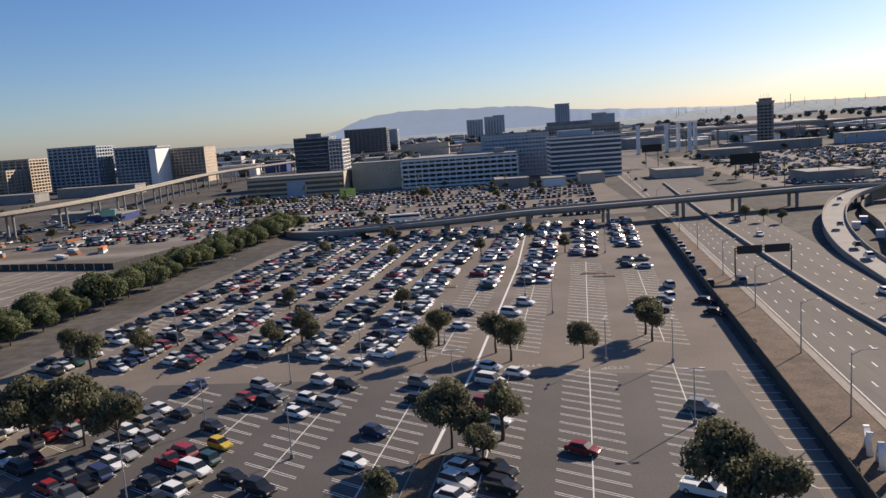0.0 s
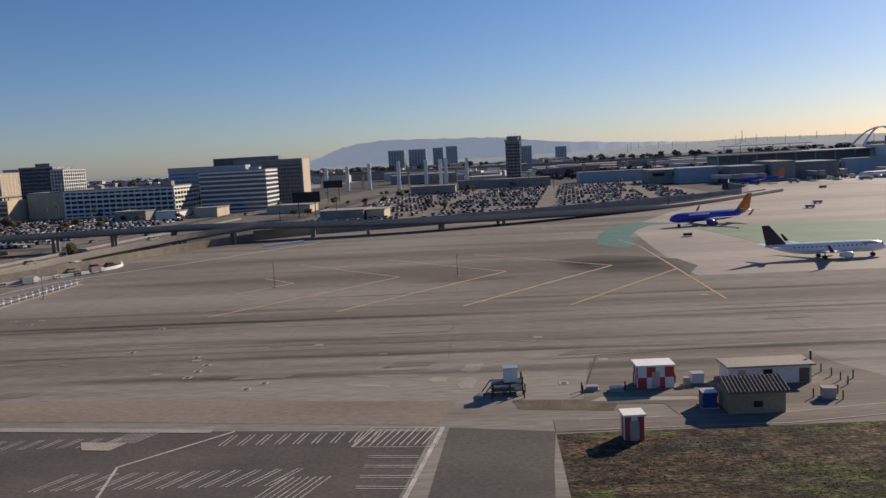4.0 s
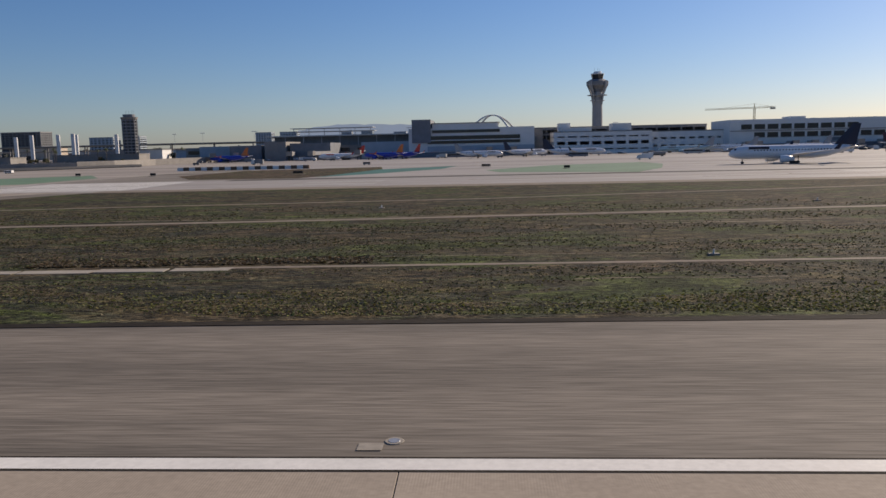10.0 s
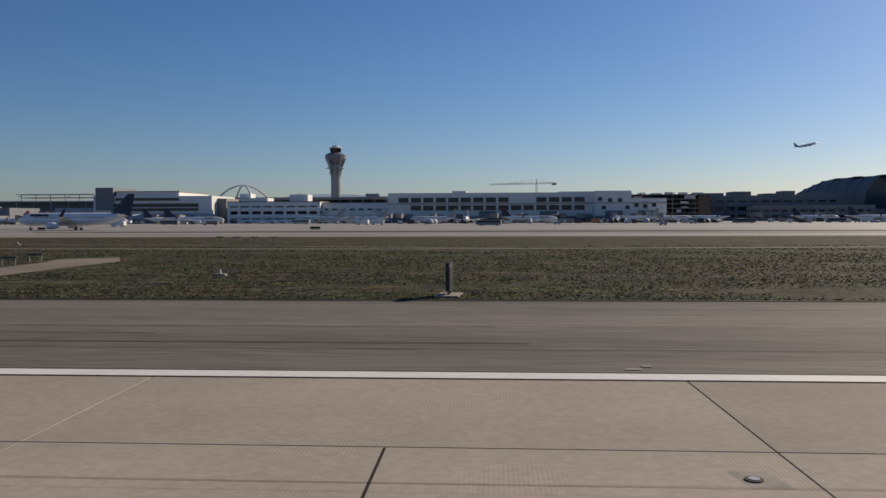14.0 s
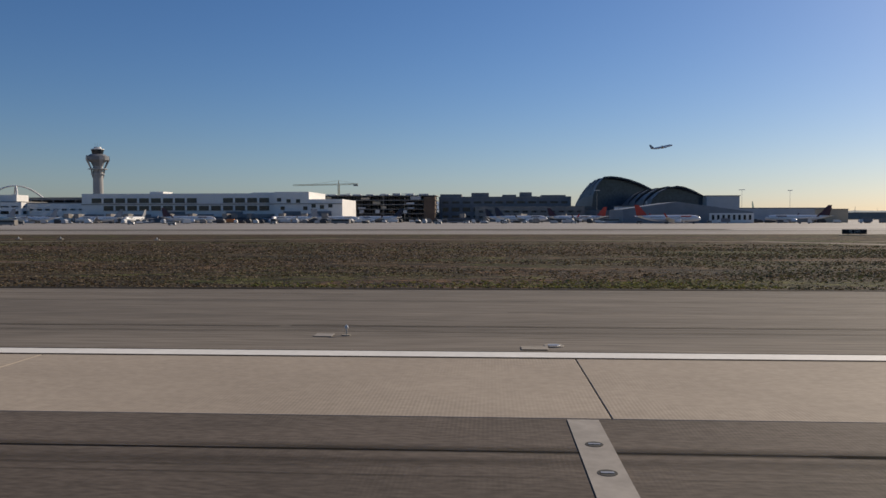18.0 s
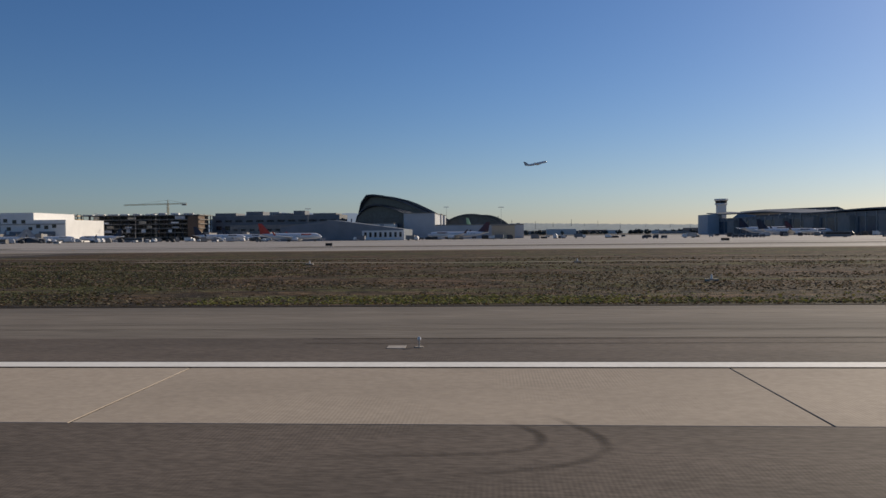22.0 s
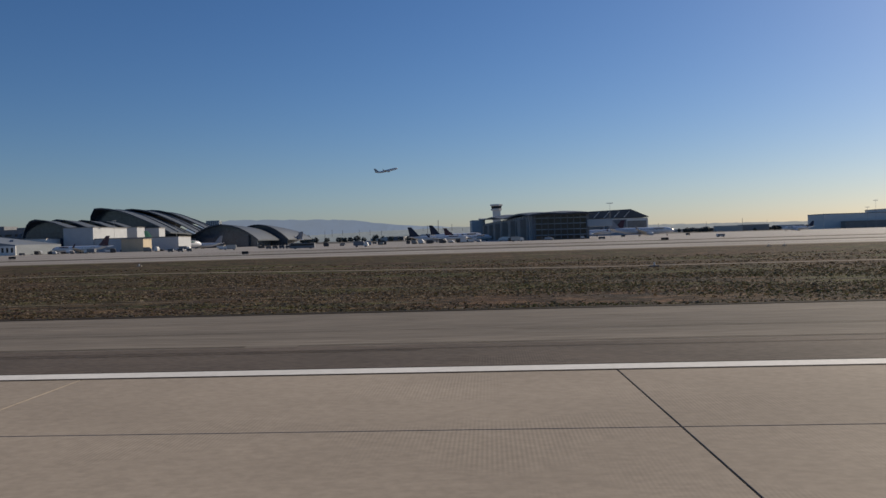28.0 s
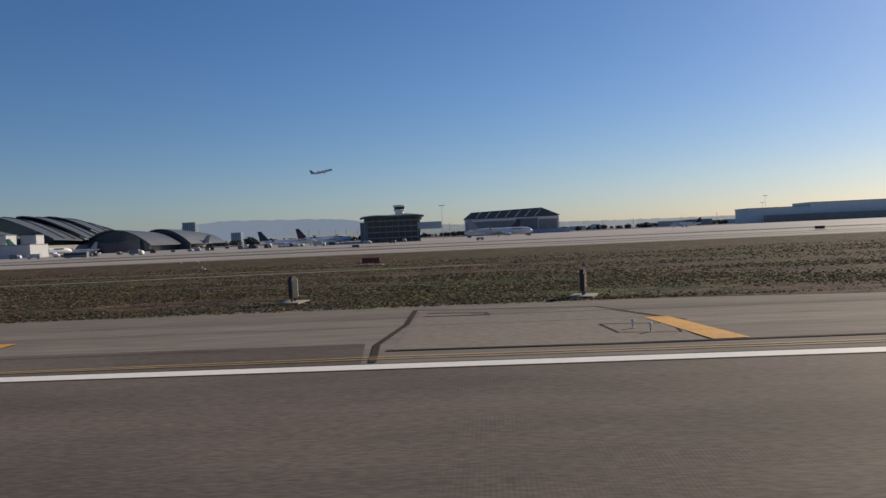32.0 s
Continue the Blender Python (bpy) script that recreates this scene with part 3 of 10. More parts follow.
lines("far_streaks", [([(x, y), (x + L / 2, y + 0.3), (x + L, y)], w) for x, y, L, w in [(rf.uniform(700, 2500), rf.uniform(200, 228), rf.uniform(40, 220), rf.uniform(0.5, 1.6)) for k in range(70)]] + [([(x, y), (x + L, y + rf.uniform(-4, 4))], w) for x, y, L, w in [(rf.uniform(700, 2500), rf.uniform(262, 520), rf.uniform(60, 300), rf.uniform(0.8, 2.4)) for k in range(60)]], 0.0525, ASPH_OLD, "long dark tyre streaks and joints on the far paving", "streak")
sheet("far_median", [(900, 252), (1000, 262), (1390, 262), (1390, 247.5), (900, 247.5)], 0.05, GRASS_DRY, "thin strip of dry grass between runway and taxiway", "grass")
sheet("far_median", [(1480, 246), (1490, 258), (1930, 258), (2050, 246)], 0.05, GRASS_DRY, "thin strip of dry grass between runway and taxiway", "grass")
sheet("far_median", [(1700, 330), (2700, 300), (2800, 330), (1760, 350)], 0.05, GRASS_DRY, "thin strip of dry grass between runway and taxiway", "grass")

# green painted islands on the far side
sheet("painted_island", [(439, 302), (476, 310), (518, 296), (524, 268), (521, 251), (488, 235), (446, 248)], 0.05, GREEN_P, "green painted asphalt island between taxiways", "painted island")
sheet("painted_island", [(577, 243), (568, 270), (568, 303), (601, 327), (623, 290), (623, 243), (590, 229)], 0.05, GREEN_P, "green painted asphalt island between taxiways", "painted island")
sheet("painted_island", [(614.8, 78.8), (626.9, 79), (626.9, 130), (613.8, 129.5)], 0.07, TEAL_P, "dark teal painted asphalt by the taxiway", "painted island")
sheet("painted_island", [(613.8, 130), (626.9, 130), (626.9, 172), (618.5, 172)], 0.07, GREEN_P, "pale green painted asphalt by the taxiway", "painted island")
sheet("painted_island", [(654, 290), (661, 353), (720, 372), (730, 307), (710, 249), (672, 255)], 0.05, GRASS_DRY, "brown grass island between taxiways", "grass")
sheet("painted_island", [(714, 254), (725, 330), (757, 363), (752, 320), (731, 278)], 0.055, TEAL_P, "teal painted asphalt by the taxiway", "painted island")
sheet("painted_island", [(770, 293), (798, 340), (840, 362), (843, 330), (832, 280), (818, 247), (775, 267)], 0.05, GREEN_P, "green painted asphalt island between taxiways", "painted island")
sheet("painted_island", [(397, 262), (405, 250), (410, 262), (411, 282), (418, 305), (426, 322), (440, 325), (424, 338), (411, 322), (402, 296)], 0.05, TEAL_P, "teal painted asphalt by the apron wall", "painted island")

# darker inner lane of the shoulder, rubber-dark patches and pale strips on the apron
sheet("shoulder_lane", [(1506, 23.0), (1502, 28.3), (1700, 28.3), (1951, 27.6), (1951.6, 23.0)], 0.046, GROOVED, "dark inner lane of the runway shoulder", "shoulder")
sheet("dark_patch", [(376.8, 229), (394.2, 236.2), (406, 230), (414, 222), (416, 207.4), (410.5, 194), (392.7, 203.9), (384, 214)], 0.0256, ASPH_YARD, "dark tyre-blackened area of the apron", "patch")
for k in range(26):
    x, y = rng.uniform(230, 500), rng.choice([118, 121, 126, 133, 138, 144, 149, 154, 160, 166, 172, 181, 226])
    L, w = rng.uniform(30, 110), rng.uniform(0.4, 2.2)
    sheet("dark_streak", [(x, y), (x + L * 0.4, y + w), (x + L, y + w * 0.6), (x + L * 0.8, y - w * 0.2), (x + L * 0.3, y - w * 0.3)], 0.028 + 0.0002 * k, ASPH_OLD, "long dark streak on the apron concrete", "streak")
sheet("repair_patch", [(252.3, 123.2), (254.8, 122.6), (253.9, 116.1), (254.8, 110.4), (259.4, 107.5), (280.4, 104.9), (279.5, 103.4), (249.5, 106.3), (246.3, 109.9), (250.1, 113.4)], 0.05, CONC_PALE, "pale concrete repair flaring beside the service road", "patch")
sheet("dark_patch", [(254.6, 120), (259.2, 120.1), (261.6, 115.1), (264.5, 113.4), (268.7, 112), (269.3, 108.6), (268, 107.2), (259.5, 108), (255.1, 111.5)], 0.046, ASPH_YARD, "dark worn asphalt in the bend of the repair", "patch")
sheet("dark_patch", [(264.5, 114.4), (268.7, 113.9), (267.7, 109.4), (263.8, 109.6)], 0.049, ASPH_DARK, "square dark asphalt patch on the apron", "patch")
for p in ([(340.8, 111.9), (346, 112.4), (351.8, 111.5), (350.5, 110.9), (345, 111.2)], [(340.9, 107.3), (343, 107.9), (347.8, 106.6), (347.4, 105.8), (343, 106.4)], [(356.9, 106.2), (358.5, 109.4), (359.6, 108), (359.3, 103.8), (357.4, 104)], [(357.1, 113.2), (358.1, 116.4), (360.6, 116.7), (360, 112.8), (358.6, 111.6)], [(352.6, 108.9), (353.6, 110), (355.6, 109.6), (355.2, 107.6), (353.4, 107.4)], [(344, 114.6), (347, 115.8), (352, 115.4), (349, 114.2)]):
    sheet("worn_patch", p, 0.044, CONC_PALE, "worn pale paint patch on the apron", "patch")
sheet("dirt_patch", [(364.4, 98.1), (378, 97.4), (376.5, 92.9), (365.1, 94.5)], 0.043, DIRT, "thin brown dirt spread over the asphalt", "patch")
sheet("repair_patch", [(256, 97.5), (256.3, 96.2), (284.6, 93.3), (286, 94.2)], 0.052, CONC_PALE, "pale concrete strip beside the service road", "patch")
sheet("repair_patch", [(202, 103.4), (203, 100.6), (211, 99.6), (211, 102.4)], 0.052, CONC_PALE, "pale concrete repair in the yard", "patch")
sheet("access_lane", [(284.6, 93.6), (297.5, 92.2), (293.2, 80), (292.6, 60), (280, 60), (282.6, 80)], 0.047, ROAD_TAN, "worn tan access lane between the yard and the staff lot", "road")
sheet("pale_apron", [(445, 376), (417, 319), (413.2, 256), (410.7, 201), (412, 191), (627, 190), (640, 420), (600, 640), (590, 760), (577, 690), (554, 640), (530, 560), (511, 490)], 0.0242, APRON_MID, "paler concrete of the apron by the taxiway", "pavement")
sheet("dark_patch", [(500, 104), (520, 110), (541, 92), (538, 87.5), (525, 97)], 0.032, ASPH_YARD, "dark asphalt strip beside the grass", "patch")
sheet("dark_patch", [(590, 118), (606, 128), (613, 126), (612, 104), (596, 100)], 0.031, ASPH_OLD, "darker worn area before the painted island", "patch")
sheet("far_apron", [(700, 244.5), (640, 420), (600, 640), (590, 760), (2900, 1400), (2900, 244.5)], 0.03, APRON_FAR, "wide pale concrete apron before the terminals", "apron")


# ---- airfield markings ----
def rect(x0, x1, y0, y1):
    return [(x0, y0), (x1, y0), (x1, y1), (x0, y1)]


lines("edge_line_border", [([(690, 21.92), (2300, 21.92)], 0.14), ([(690, 22.88), (2300, 22.88)], 0.12)], 0.083, SEAL, "thin black borders of the runway edge line")
lines("runway_edge_line", [([(690, 22.4), (2300, 22.4)], 0.82)], 0.085, WHITE_P, "solid white runway edge line")
for x0, x1, y0, y1 in ((752, 797, 17.4, 19.3), (752, 797, 14.0, 15.8), (919.6, 964, 4, 20.3), (1060, 1082, 14.0, 15.6), (1060, 1082, 11.0, 12.7), (1060, 1082, 8, 9.8),
                       (1179, 1223, 14.25, 16.0), (1179, 1223, 10.9, 12.7), (1179, 1223, 7.6, 9.4), (1352.8, 1375.9, 10.7, 12.85), (1352.8, 1375.4, 7.6, 9.4), (1505, 1527.6, 10.9, 12.6)):
    edge = sheet("marking_border", rect(x0 - 0.2, x1 + 0.22, y0 - 0.2, y1 + 0.2), 0.085, SEAL, "black painted border of a runway marking", "marking")
    sheet("touchdown_marking", rect(x0, x1, y0, y1), 0.095, WHITE_P, "white painted rectangular runway marking with black border", "marking")

# parallel runway: threshold stripes, edge lines, chevrons before it
for k in range(16):
    y = 189.5 + k * 3.05 + (1.5 if k > 7 else 0)
    sheet("threshold_stripe", rect(634, 680, y, y + 1.75), 0.06, WHITE_P, "white threshold stripe on the far runway", "marking")
lines("far_edge_line", [([(627, 190.9), (2900, 190.9)], 0.91), ([(627, 236), (2900, 236)], 0.91)], 0.06, WHITE_W, "white edge lines of the far runway")
lines("far_touchdown_marks", [([(720, 200 + 3 * k), (742, 200 + 3 * k)], 1.8) for k in (0, 1, 2, 5, 6, 7)] + [([(870, 203), (915, 203)], 8), ([(870, 224), (915, 224)], 8), ([(628.5, 188), (628.5, 240)], 3.0)], 0.06, WHITE_W, "white touchdown marks of the far runway")
for tx, ty, d in ((308.6, 205.5, 11), (336.9, 208.7, 36), (365.7, 210.8, 37), (394.7, 214, 39)):
    lines("chevron", [([(tx - d, ty - 1.3 * d), (tx, ty)], 0.75), ([(tx, ty), (tx - d, ty + 0.97 * d)], 0.6)], 0.062, PINK_W, "orange-yellow chevron painted on the blast pad")
lines("apron_line", [([(409.5, 160), (409.7, 215), (409.5, 256), (406, 275)], 0.55), ([(378, 160), (409.6, 203)], 0.7), ([(280, 330), (330, 345), (400, 320)], 0.35)], 0.066, YELLOW_W, "yellow lead-in line across the apron")
lines("perimeter_line", [([(218, 116), (222, 160), (225.2, 211), (230, 228), (258, 262), (292.7, 314)], 1.1), ([(292.7, 314), (340, 322), (391, 328)], 0.5)], 0.06, WHITE_W, "pale line along the apron edge")
lines("yard_lines", [([(211, 79), (216, 98)], 0.3), ([(219, 79), (224, 100)], 0.3), ([(201, 186.4), (208.8, 163.1)], 0.25), ([(208.8, 163.1), (221.6, 124.8)], 0.5), ([(221.6, 124.8), (232.8, 125)], 0.28), ([(218.6, 161.2), (221.5, 214)], 0.25), ([(260, 120), (300, 133), (372, 130)], 0.15)], 0.065, WHITE_W, "pale joint and paint lines on the yard")
lines("yard_strips", [([(236.8, 156.2), (237.1, 131.6)], 0.75), ([(242.5, 150.3), (240.8, 148), (240.5, 138.3), (240.7, 130)], 0.55)], 0.064, CONC_PALE, "pale filled trenches in the yard")
lines("yard_curve", [(curve_pts([(209, 88), (211, 98), (216, 102), (219.6, 98.5)], 5), 0.16), ([(198.5, 104.7), (207.1, 103.8)], 0.7)], 0.0642, WHITE_W, "faded curved paint lines on the yard")
lines("dark_seam", [([(222, 180), (228.2, 170.9), (237.2, 161.9), (246, 162.4)], 0.9)], 0.063, ASPH_DARK, "dark tarred seam in the yard")
lines("square_outline", [([(247.2, 130.4), (250.4, 130.5), (249.5, 125.5), (246.6, 125.7), (247.2, 130.4)], 0.14), ([(374.6, 104.3), (377.8, 119), (395.7, 121.2), (410.9, 120.9)], 0.2), ([(342.5, 146), (356, 146), (353.5, 139.5), (341.5, 139.5)], 0.16)], 0.062, ASPH_DARK, "thin dark outline of a filled trench")
lines("apron_joint", [([(265 + 30 * k, 120), (262 + 30 * k, 260)], 0.12) for k in range(9)] + [([(240, y), (560, y)], 0.12) for y in (125, 140, 155, 170, 185, 240, 260, 280)], 0.03, ASPH_OLD, "thin dark joints in the apron concrete")

# taxiway between the runways
EDGE_R = curve_pts([(652.9, 160), (651.9, 124), (652, 78), (651, 60), (651.6, 47), (652.9, 40.4), (657, 33), (664, 27), (690, 21.5)], 5)
lines("taxiway_edge_line", [([(627.8, -40), (627.8, 186)], 0.17), ([(628.3, -40), (628.3, 186)], 0.17), (EDGE_R, 0.16), ([(p.x - 0.5, p.y - 0.3) for p in EDGE_R], 0.16)], 0.085, YELLOW_P, "double yellow taxiway edge lines")
lines("taxiway_centre_line", [([(637.8, -40), (637.9, 79)], 0.34), ([(638, 79), (638, 178)], 0.22), (curve_pts([(638.0, 45), (638.25, 41.5), (638.9, 37.5), (639.8, 33), (642.5, 27), (650, 19)], 5), 0.32)], 0.085, YELLOW_P, "yellow taxiway centre line splitting towards the runway")
lines("centre_line_border", [([(637.5, 20), (637.6, 79), (637.65, 178)], 0.22), ([(638.2, 45), (638.25, 79), (638.35, 178)], 0.22), (curve_pts([(638.3, 45), (638.6, 41.7), (639.25, 37.7), (640.15, 33.2), (642.9, 27)], 5), 0.2)], 0.075, SEAL, "black border of the centre line")
bm = bmesh.new()
for k in range(20):
    ribbon(bm, [(613.6 + k * 2.3, 78.2), (614.9 + k * 2.3, 78.2)], 0.8, 0.09)
tagged(new("holding_dashes", as_mesh_flat("holding_dashes", bm, YELLOW_W)), "dashed yellow holding position marking", "marking", "", "structure")
bm = bmesh.new()
ribbon(bm, [(613.4, 78.2), (659.8, 78.2)], 1.5, 0.08)
ribbon(bm, [(613, 127), (659, 127)], 1.6, 0.08)
tagged(new("holding_band", as_mesh_flat("holding_band", bm, SEAL)), "black band under the holding marking", "marking", "", "structure")
lines("holding_dashes_far", [([(613.5 + k * 2.4, 127), (614.8 + k * 2.4, 127)], 0.8) for k in range(19)], 0.09, YELLOW_W, "dashed yellow holding position marking")


def text_on_ground(body, x, y, size, m, z, flip=False, back=None, w=8.0, name="surface_text", fit=None):
    c = bpy.data.curves.new(name, "FONT")
    c.body, c.size, c.align_x, c.align_y = body, size * S, "CENTER", "CENTER"
    ob = new(name, c)
    me = bpy.data.meshes.new_from_object(ob)
    bpy.data.objects.remove(ob)
    me.materials.append(m)
    if fit:
        xs, ys = [v.co.x for v in me.vertices], [v.co.y for v in me.vertices]
        mx, my = (max(xs) + min(xs)) / 2, (max(ys) + min(ys)) / 2
        kx, ky = fit[0] * S / (max(xs) - min(xs)), fit[1] * S / (max(ys) - min(ys))
        for v in me.vertices:
            v.co.x, v.co.y = (v.co.x - mx) * kx, (v.co.y - my) * ky
    ob = new(name, me)
    ob.matrix_basis = at(x, y, z, 180 if flip else 0)
    tagged(ob, f"white painted taxiway lettering {body}", "marking", "", "structure")
    if back:
        sheet("text_background", rect(x - w / 2, x + w / 2, y - (fit[1] * 0.6 if fit else size * 0.42), y + (fit[1] * 0.6 if fit else size * 0.42)), z - 0.01, back, "red painted background of taxiway lettering", "marking")


RED_W = mat("worn_dark_red_paint", (0.13, 0.045, 0.04), 0.8, 0, 0.4, 0.5, 5.0)
for word, x, y, w, d, flip in (("24R", 634.9, 84.7, 3.5, 3.4, True), ("24R", 641.3, 84.7, 3.5, 3.4, True), ("24L-6R", 633.4, 127.2, 7.3, 5.6, False), ("24L-6R", 643, 125.8, 7.3, 5.6, False)):
    text_on_ground(word, x, y, 5.0, WHITE_P, 0.1, flip, RED_W, w + 0.9, fit=(w, d))
lines("teal_streaks", [([(614.4, 113.1), (625.6, 119.9)], 0.7), ([(613.9, 103.9), (625.1, 96.7)], 0.6), ([(616, 92), (626, 90)], 0.3)], 0.0735, ASPH_YARD, "dark tyre curves over the painted asphalt", "streak")
lines("tyre_marks", [([(634.4, 103), (634.1, 90.1)], 0.35), ([(635.2, 104.5), (635, 90.7)], 0.35)], 0.0655, ASPH_YARD, "pair of short dark tyre marks", "streak")
for y, x0, x1, pm in ((124, 651.9, 658.7, WHITE_W), (94.1, 652.1, 658.6, WHITE_P), (64.2, 652.1, 659, YELLOW_P), (56.2, 651.6, 659, YELLOW_P), (48, 652, 659, YELLOW_P)):
    sheet("shoulder_bar", rect(x0, x1, y - 0.4, y + 0.4), 0.075, pm, "painted bar across the taxiway shoulder", "marking")
for x0, x1, y, pm in ((606.3, 609.9, 66, WHITE_W), (618.9, 621.3, 50.9, WHITE_W), (622.5, 626, 51.8, WHITE_W), (619.4, 621.3, 39.8, WHITE_W), (622.5, 627, 40.3, WHITE_W), (618.4, 625.2, 62.2, WHITE_W), (623.4, 625.2, 50, WHITE_W), (622.8, 625.6, 66.5, WHITE_W), (619, 626.5, 119, WHITE_W), (618.5, 626.5, 88.5, WHITE_P)):
    sheet("faded_mark", rect(x0, x1, y - 0.45, y + 0.45), 0.075, pm, "faded white paint mark on dark asphalt", "marking")
for x, y in ((624.3, 38.6), (625, 37.3), (624.9, 38.7), (620.6, 71), (621.4, 71.2), (606, 88), (608.6, 86), (607.2, 89), (598, 104), (599, 118), (600.2, 112)):
    sheet("utility_pad", rect(x, x + 0.7, y, y + 0.5), 0.077, WHITE_W, "small pale utility cover by the taxiway", "cover")
sheet("tar_strip", rect(619.3, 627.2, 71.4, 73.2), 0.07, SEAL, "black painted strip by the taxiway", "marking")
sheet("tar_strip", rect(652.4, 659.6, 71.6, 73), 0.07, SEAL, "black painted strip by the taxiway", "marking")
lines("hold_line", [([(609.8, 67.4), (610.9, 84.2)], 0.18), ([(606, 62.9), (627, 63.2)], 0.12)], 0.075, WHITE_W, "thin pale paint line")
lines("old_pavement_joint", [([(600 + 9 * k, 63.5), (603 + 8 * k, 91)], 0.1) for k in range(3)] + [([(560, 76), (626, 72)], 0.1), ([(566, 45), (590, 44), (626, 46)], 0.1), ([(582, 40), (584, 62)], 0.12), ([(603, 38), (606, 62)], 0.12)], 0.052, SEAL, "thin dark joints in the old asphalt")
lines("taxiway_joint", [([(627.5, y), (652, y)], 0.05) for y in (28, 36, 46.5, 56, 70, 96, 112, 140)] + [([(632.6, 20), (632.6, 180)], 0.045), ([(645.5, 20), (645.5, 180)], 0.045)], 0.066, ASPH_YARD, "fine dark joints of the taxiway slabs")
def rubbed(name, c, most, grain, stretch):
    """Rubber dust on concrete: thin towards the strip's edges, patchy along it."""
    m = mat(name, c, 0.85, 0, 0.3, 0.3, 3.0, 0.1, spec=0.1)
    n, l = m.node_tree.nodes, m.node_tree.links
    at_edge = n.new("ShaderNodeAttribute")
    at_edge.attribute_name = "wear"
    mp = n.new("ShaderNodeMapping")
    mp.inputs["Scale"].default_value = tuple(v / S for v in stretch)
    l.new(n.new("ShaderNodeNewGeometry").outputs["Position"], mp.inputs[0])
    noise = n.new("ShaderNodeTexNoise")
    noise.inputs["Scale"].default_value, noise.inputs["Detail"].default_value, noise.inputs["Roughness"].default_value = grain, 6, 0.65
    l.new(mp.outputs[0], noise.inputs["Vector"])
    r = n.new("ShaderNodeMapRange")
    r.inputs["From Min"].default_value, r.inputs["From Max"].default_value, r.inputs["To Max"].default_value = 0.3, 0.68, most
    l.new(noise.outputs["Fac"], r.inputs[0])
    k = n.new("ShaderNodeMath")
    k.operation = "MULTIPLY"
    l.new(r.outputs[0], k.inputs[0])
    l.new(at_edge.outputs["Fac"], k.inputs[1])
    clear_ = n.new("ShaderNodeBsdfTransparent")
    mix = n.new("ShaderNodeMixShader")
    l.new(k.outputs[0], mix.inputs[0])
    l.new(clear_.outputs[0], mix.inputs[1])
    l.new(n["Principled BSDF"].outputs[0], mix.inputs[2])
    l.new(mix.outputs[0], n["Material Output"].inputs["Surface"])
    return m


def rubber(name, runs, z, m, label, parent=None):
    """Soft-edged tyre rubber along lines: runs of (points, width, strength)."""
    P, F, W = [], [], []
    cross = ((-0.5, 0), (-0.3, 0.55), (-0.1, 1), (0.12, 1), (0.31, 0.5), (0.5, 0))
    for q, (pts, w, s) in enumerate(runs):
        n = len(pts)
        for k in range(n):
            a, b = Vector(pts[max(k - 1, 0)][:2]), Vector(pts[min(k + 1, n - 1)][:2])
            d = (b - a).normalized()
            end = min(1.0, k / (n * 0.25), (n - 1 - k) / (n * 0.25))
            for o, e in cross:
                P.append(((pts[k][0] - d.y * o * w) * S, (pts[k][1] + d.x * o * w) * S, (z + 0.0001 * (q % 40)) * S))
                W.append(e * end * s)
            if k:
                b0 = len(P) - 12
                F += [(b0 + i, b0 + i + 1, b0 + i + 7, b0 + i + 6) for i in range(5)]
    me = bpy.data.meshes.new(name)
    me.from_pydata(P, [], F)
    me.attributes.new("wear", "FLOAT", "POINT").data.foreach_set("value", W)
    me.materials.append(m)
    me.update()
    ob = new(name, me)
    if parent:
        ob.parent = parent
        return ob
    return tagged(ob, label, "streak", "", "structure")


def dense(pts, n=6):
    return curve_pts(pts, n)


RUB_Y = rubbed("tyre_dust_along_taxiway", (0.09, 0.08, 0.07), 0.8, 0.5, (1, 0.12, 1))
RUB_X = rubbed("tyre_dust_along_runway", (0.05, 0.045, 0.041), 0.95, 0.6, (0.08, 1, 1))
runs = []
for k in range(4):
    j = k / 3
    runs.append((dense([(640.6 + 3.4 * j, 77.4), (640.8 + 4.5 * j, 70), (641.3 + 6.0 * j, 55), (642.6 + 7.0 * j, 41), (646 + 7.5 * j, 32), (655 + 9 * j, 25 + 1.5 * j)]), rng.uniform(2.4, 3.2), rng.uniform(0.4, 0.6)))
for x, w, s in ((634.6, 2.4, 0.35), (636.0, 1.2, 0.4), (631.4, 1.8, 0.2), (648.6, 2.0, 0.25)):
    runs.append((dense([(x, 22), (x - 0.2, 40), (x + 0.1, 60), (x, 84), (x + 0.2, 110), (x, 150)]), w, s))
rubber("tyre_dust", runs, 0.0672, RUB_Y, "broad grey tyre dust curving along the taxiway")

# soot at the end of the blast pad and long streaks along the apron
RUB_A = rubbed("sooty_dust_along_apron", (0.07, 0.062, 0.055), 0.9, 0.12, (0.15, 1, 1))
runs = [([(380 + 4 * i, 214 + 1.2 * math.sin(i) + o) for i in range(9)], w, s) for o, w, s in ((0, 26, 0.7), (8, 22, 0.5), (-9, 18, 0.5), (2, 12, 0.6))]
runs += [([(338 + 4 * i, 205 + o) for i in range(9)], w, s) for o, w, s in ((0, 12, 0.4), (-6, 8, 0.35))]
ra = random.Random(17)
for k in range(24):
    x, y, L = ra.uniform(228, 400), ra.choice([112, 119, 122, 126, 131, 138, 146, 151, 154, 162, 170, 178]) + ra.uniform(-2, 2), ra.uniform(50, 150)
    runs.append(([(x + L * i / 10, y + ra.uniform(-0.3, 0.3)) for i in range(11)], ra.uniform(1.2, 4.5), ra.uniform(0.2, 0.6)))
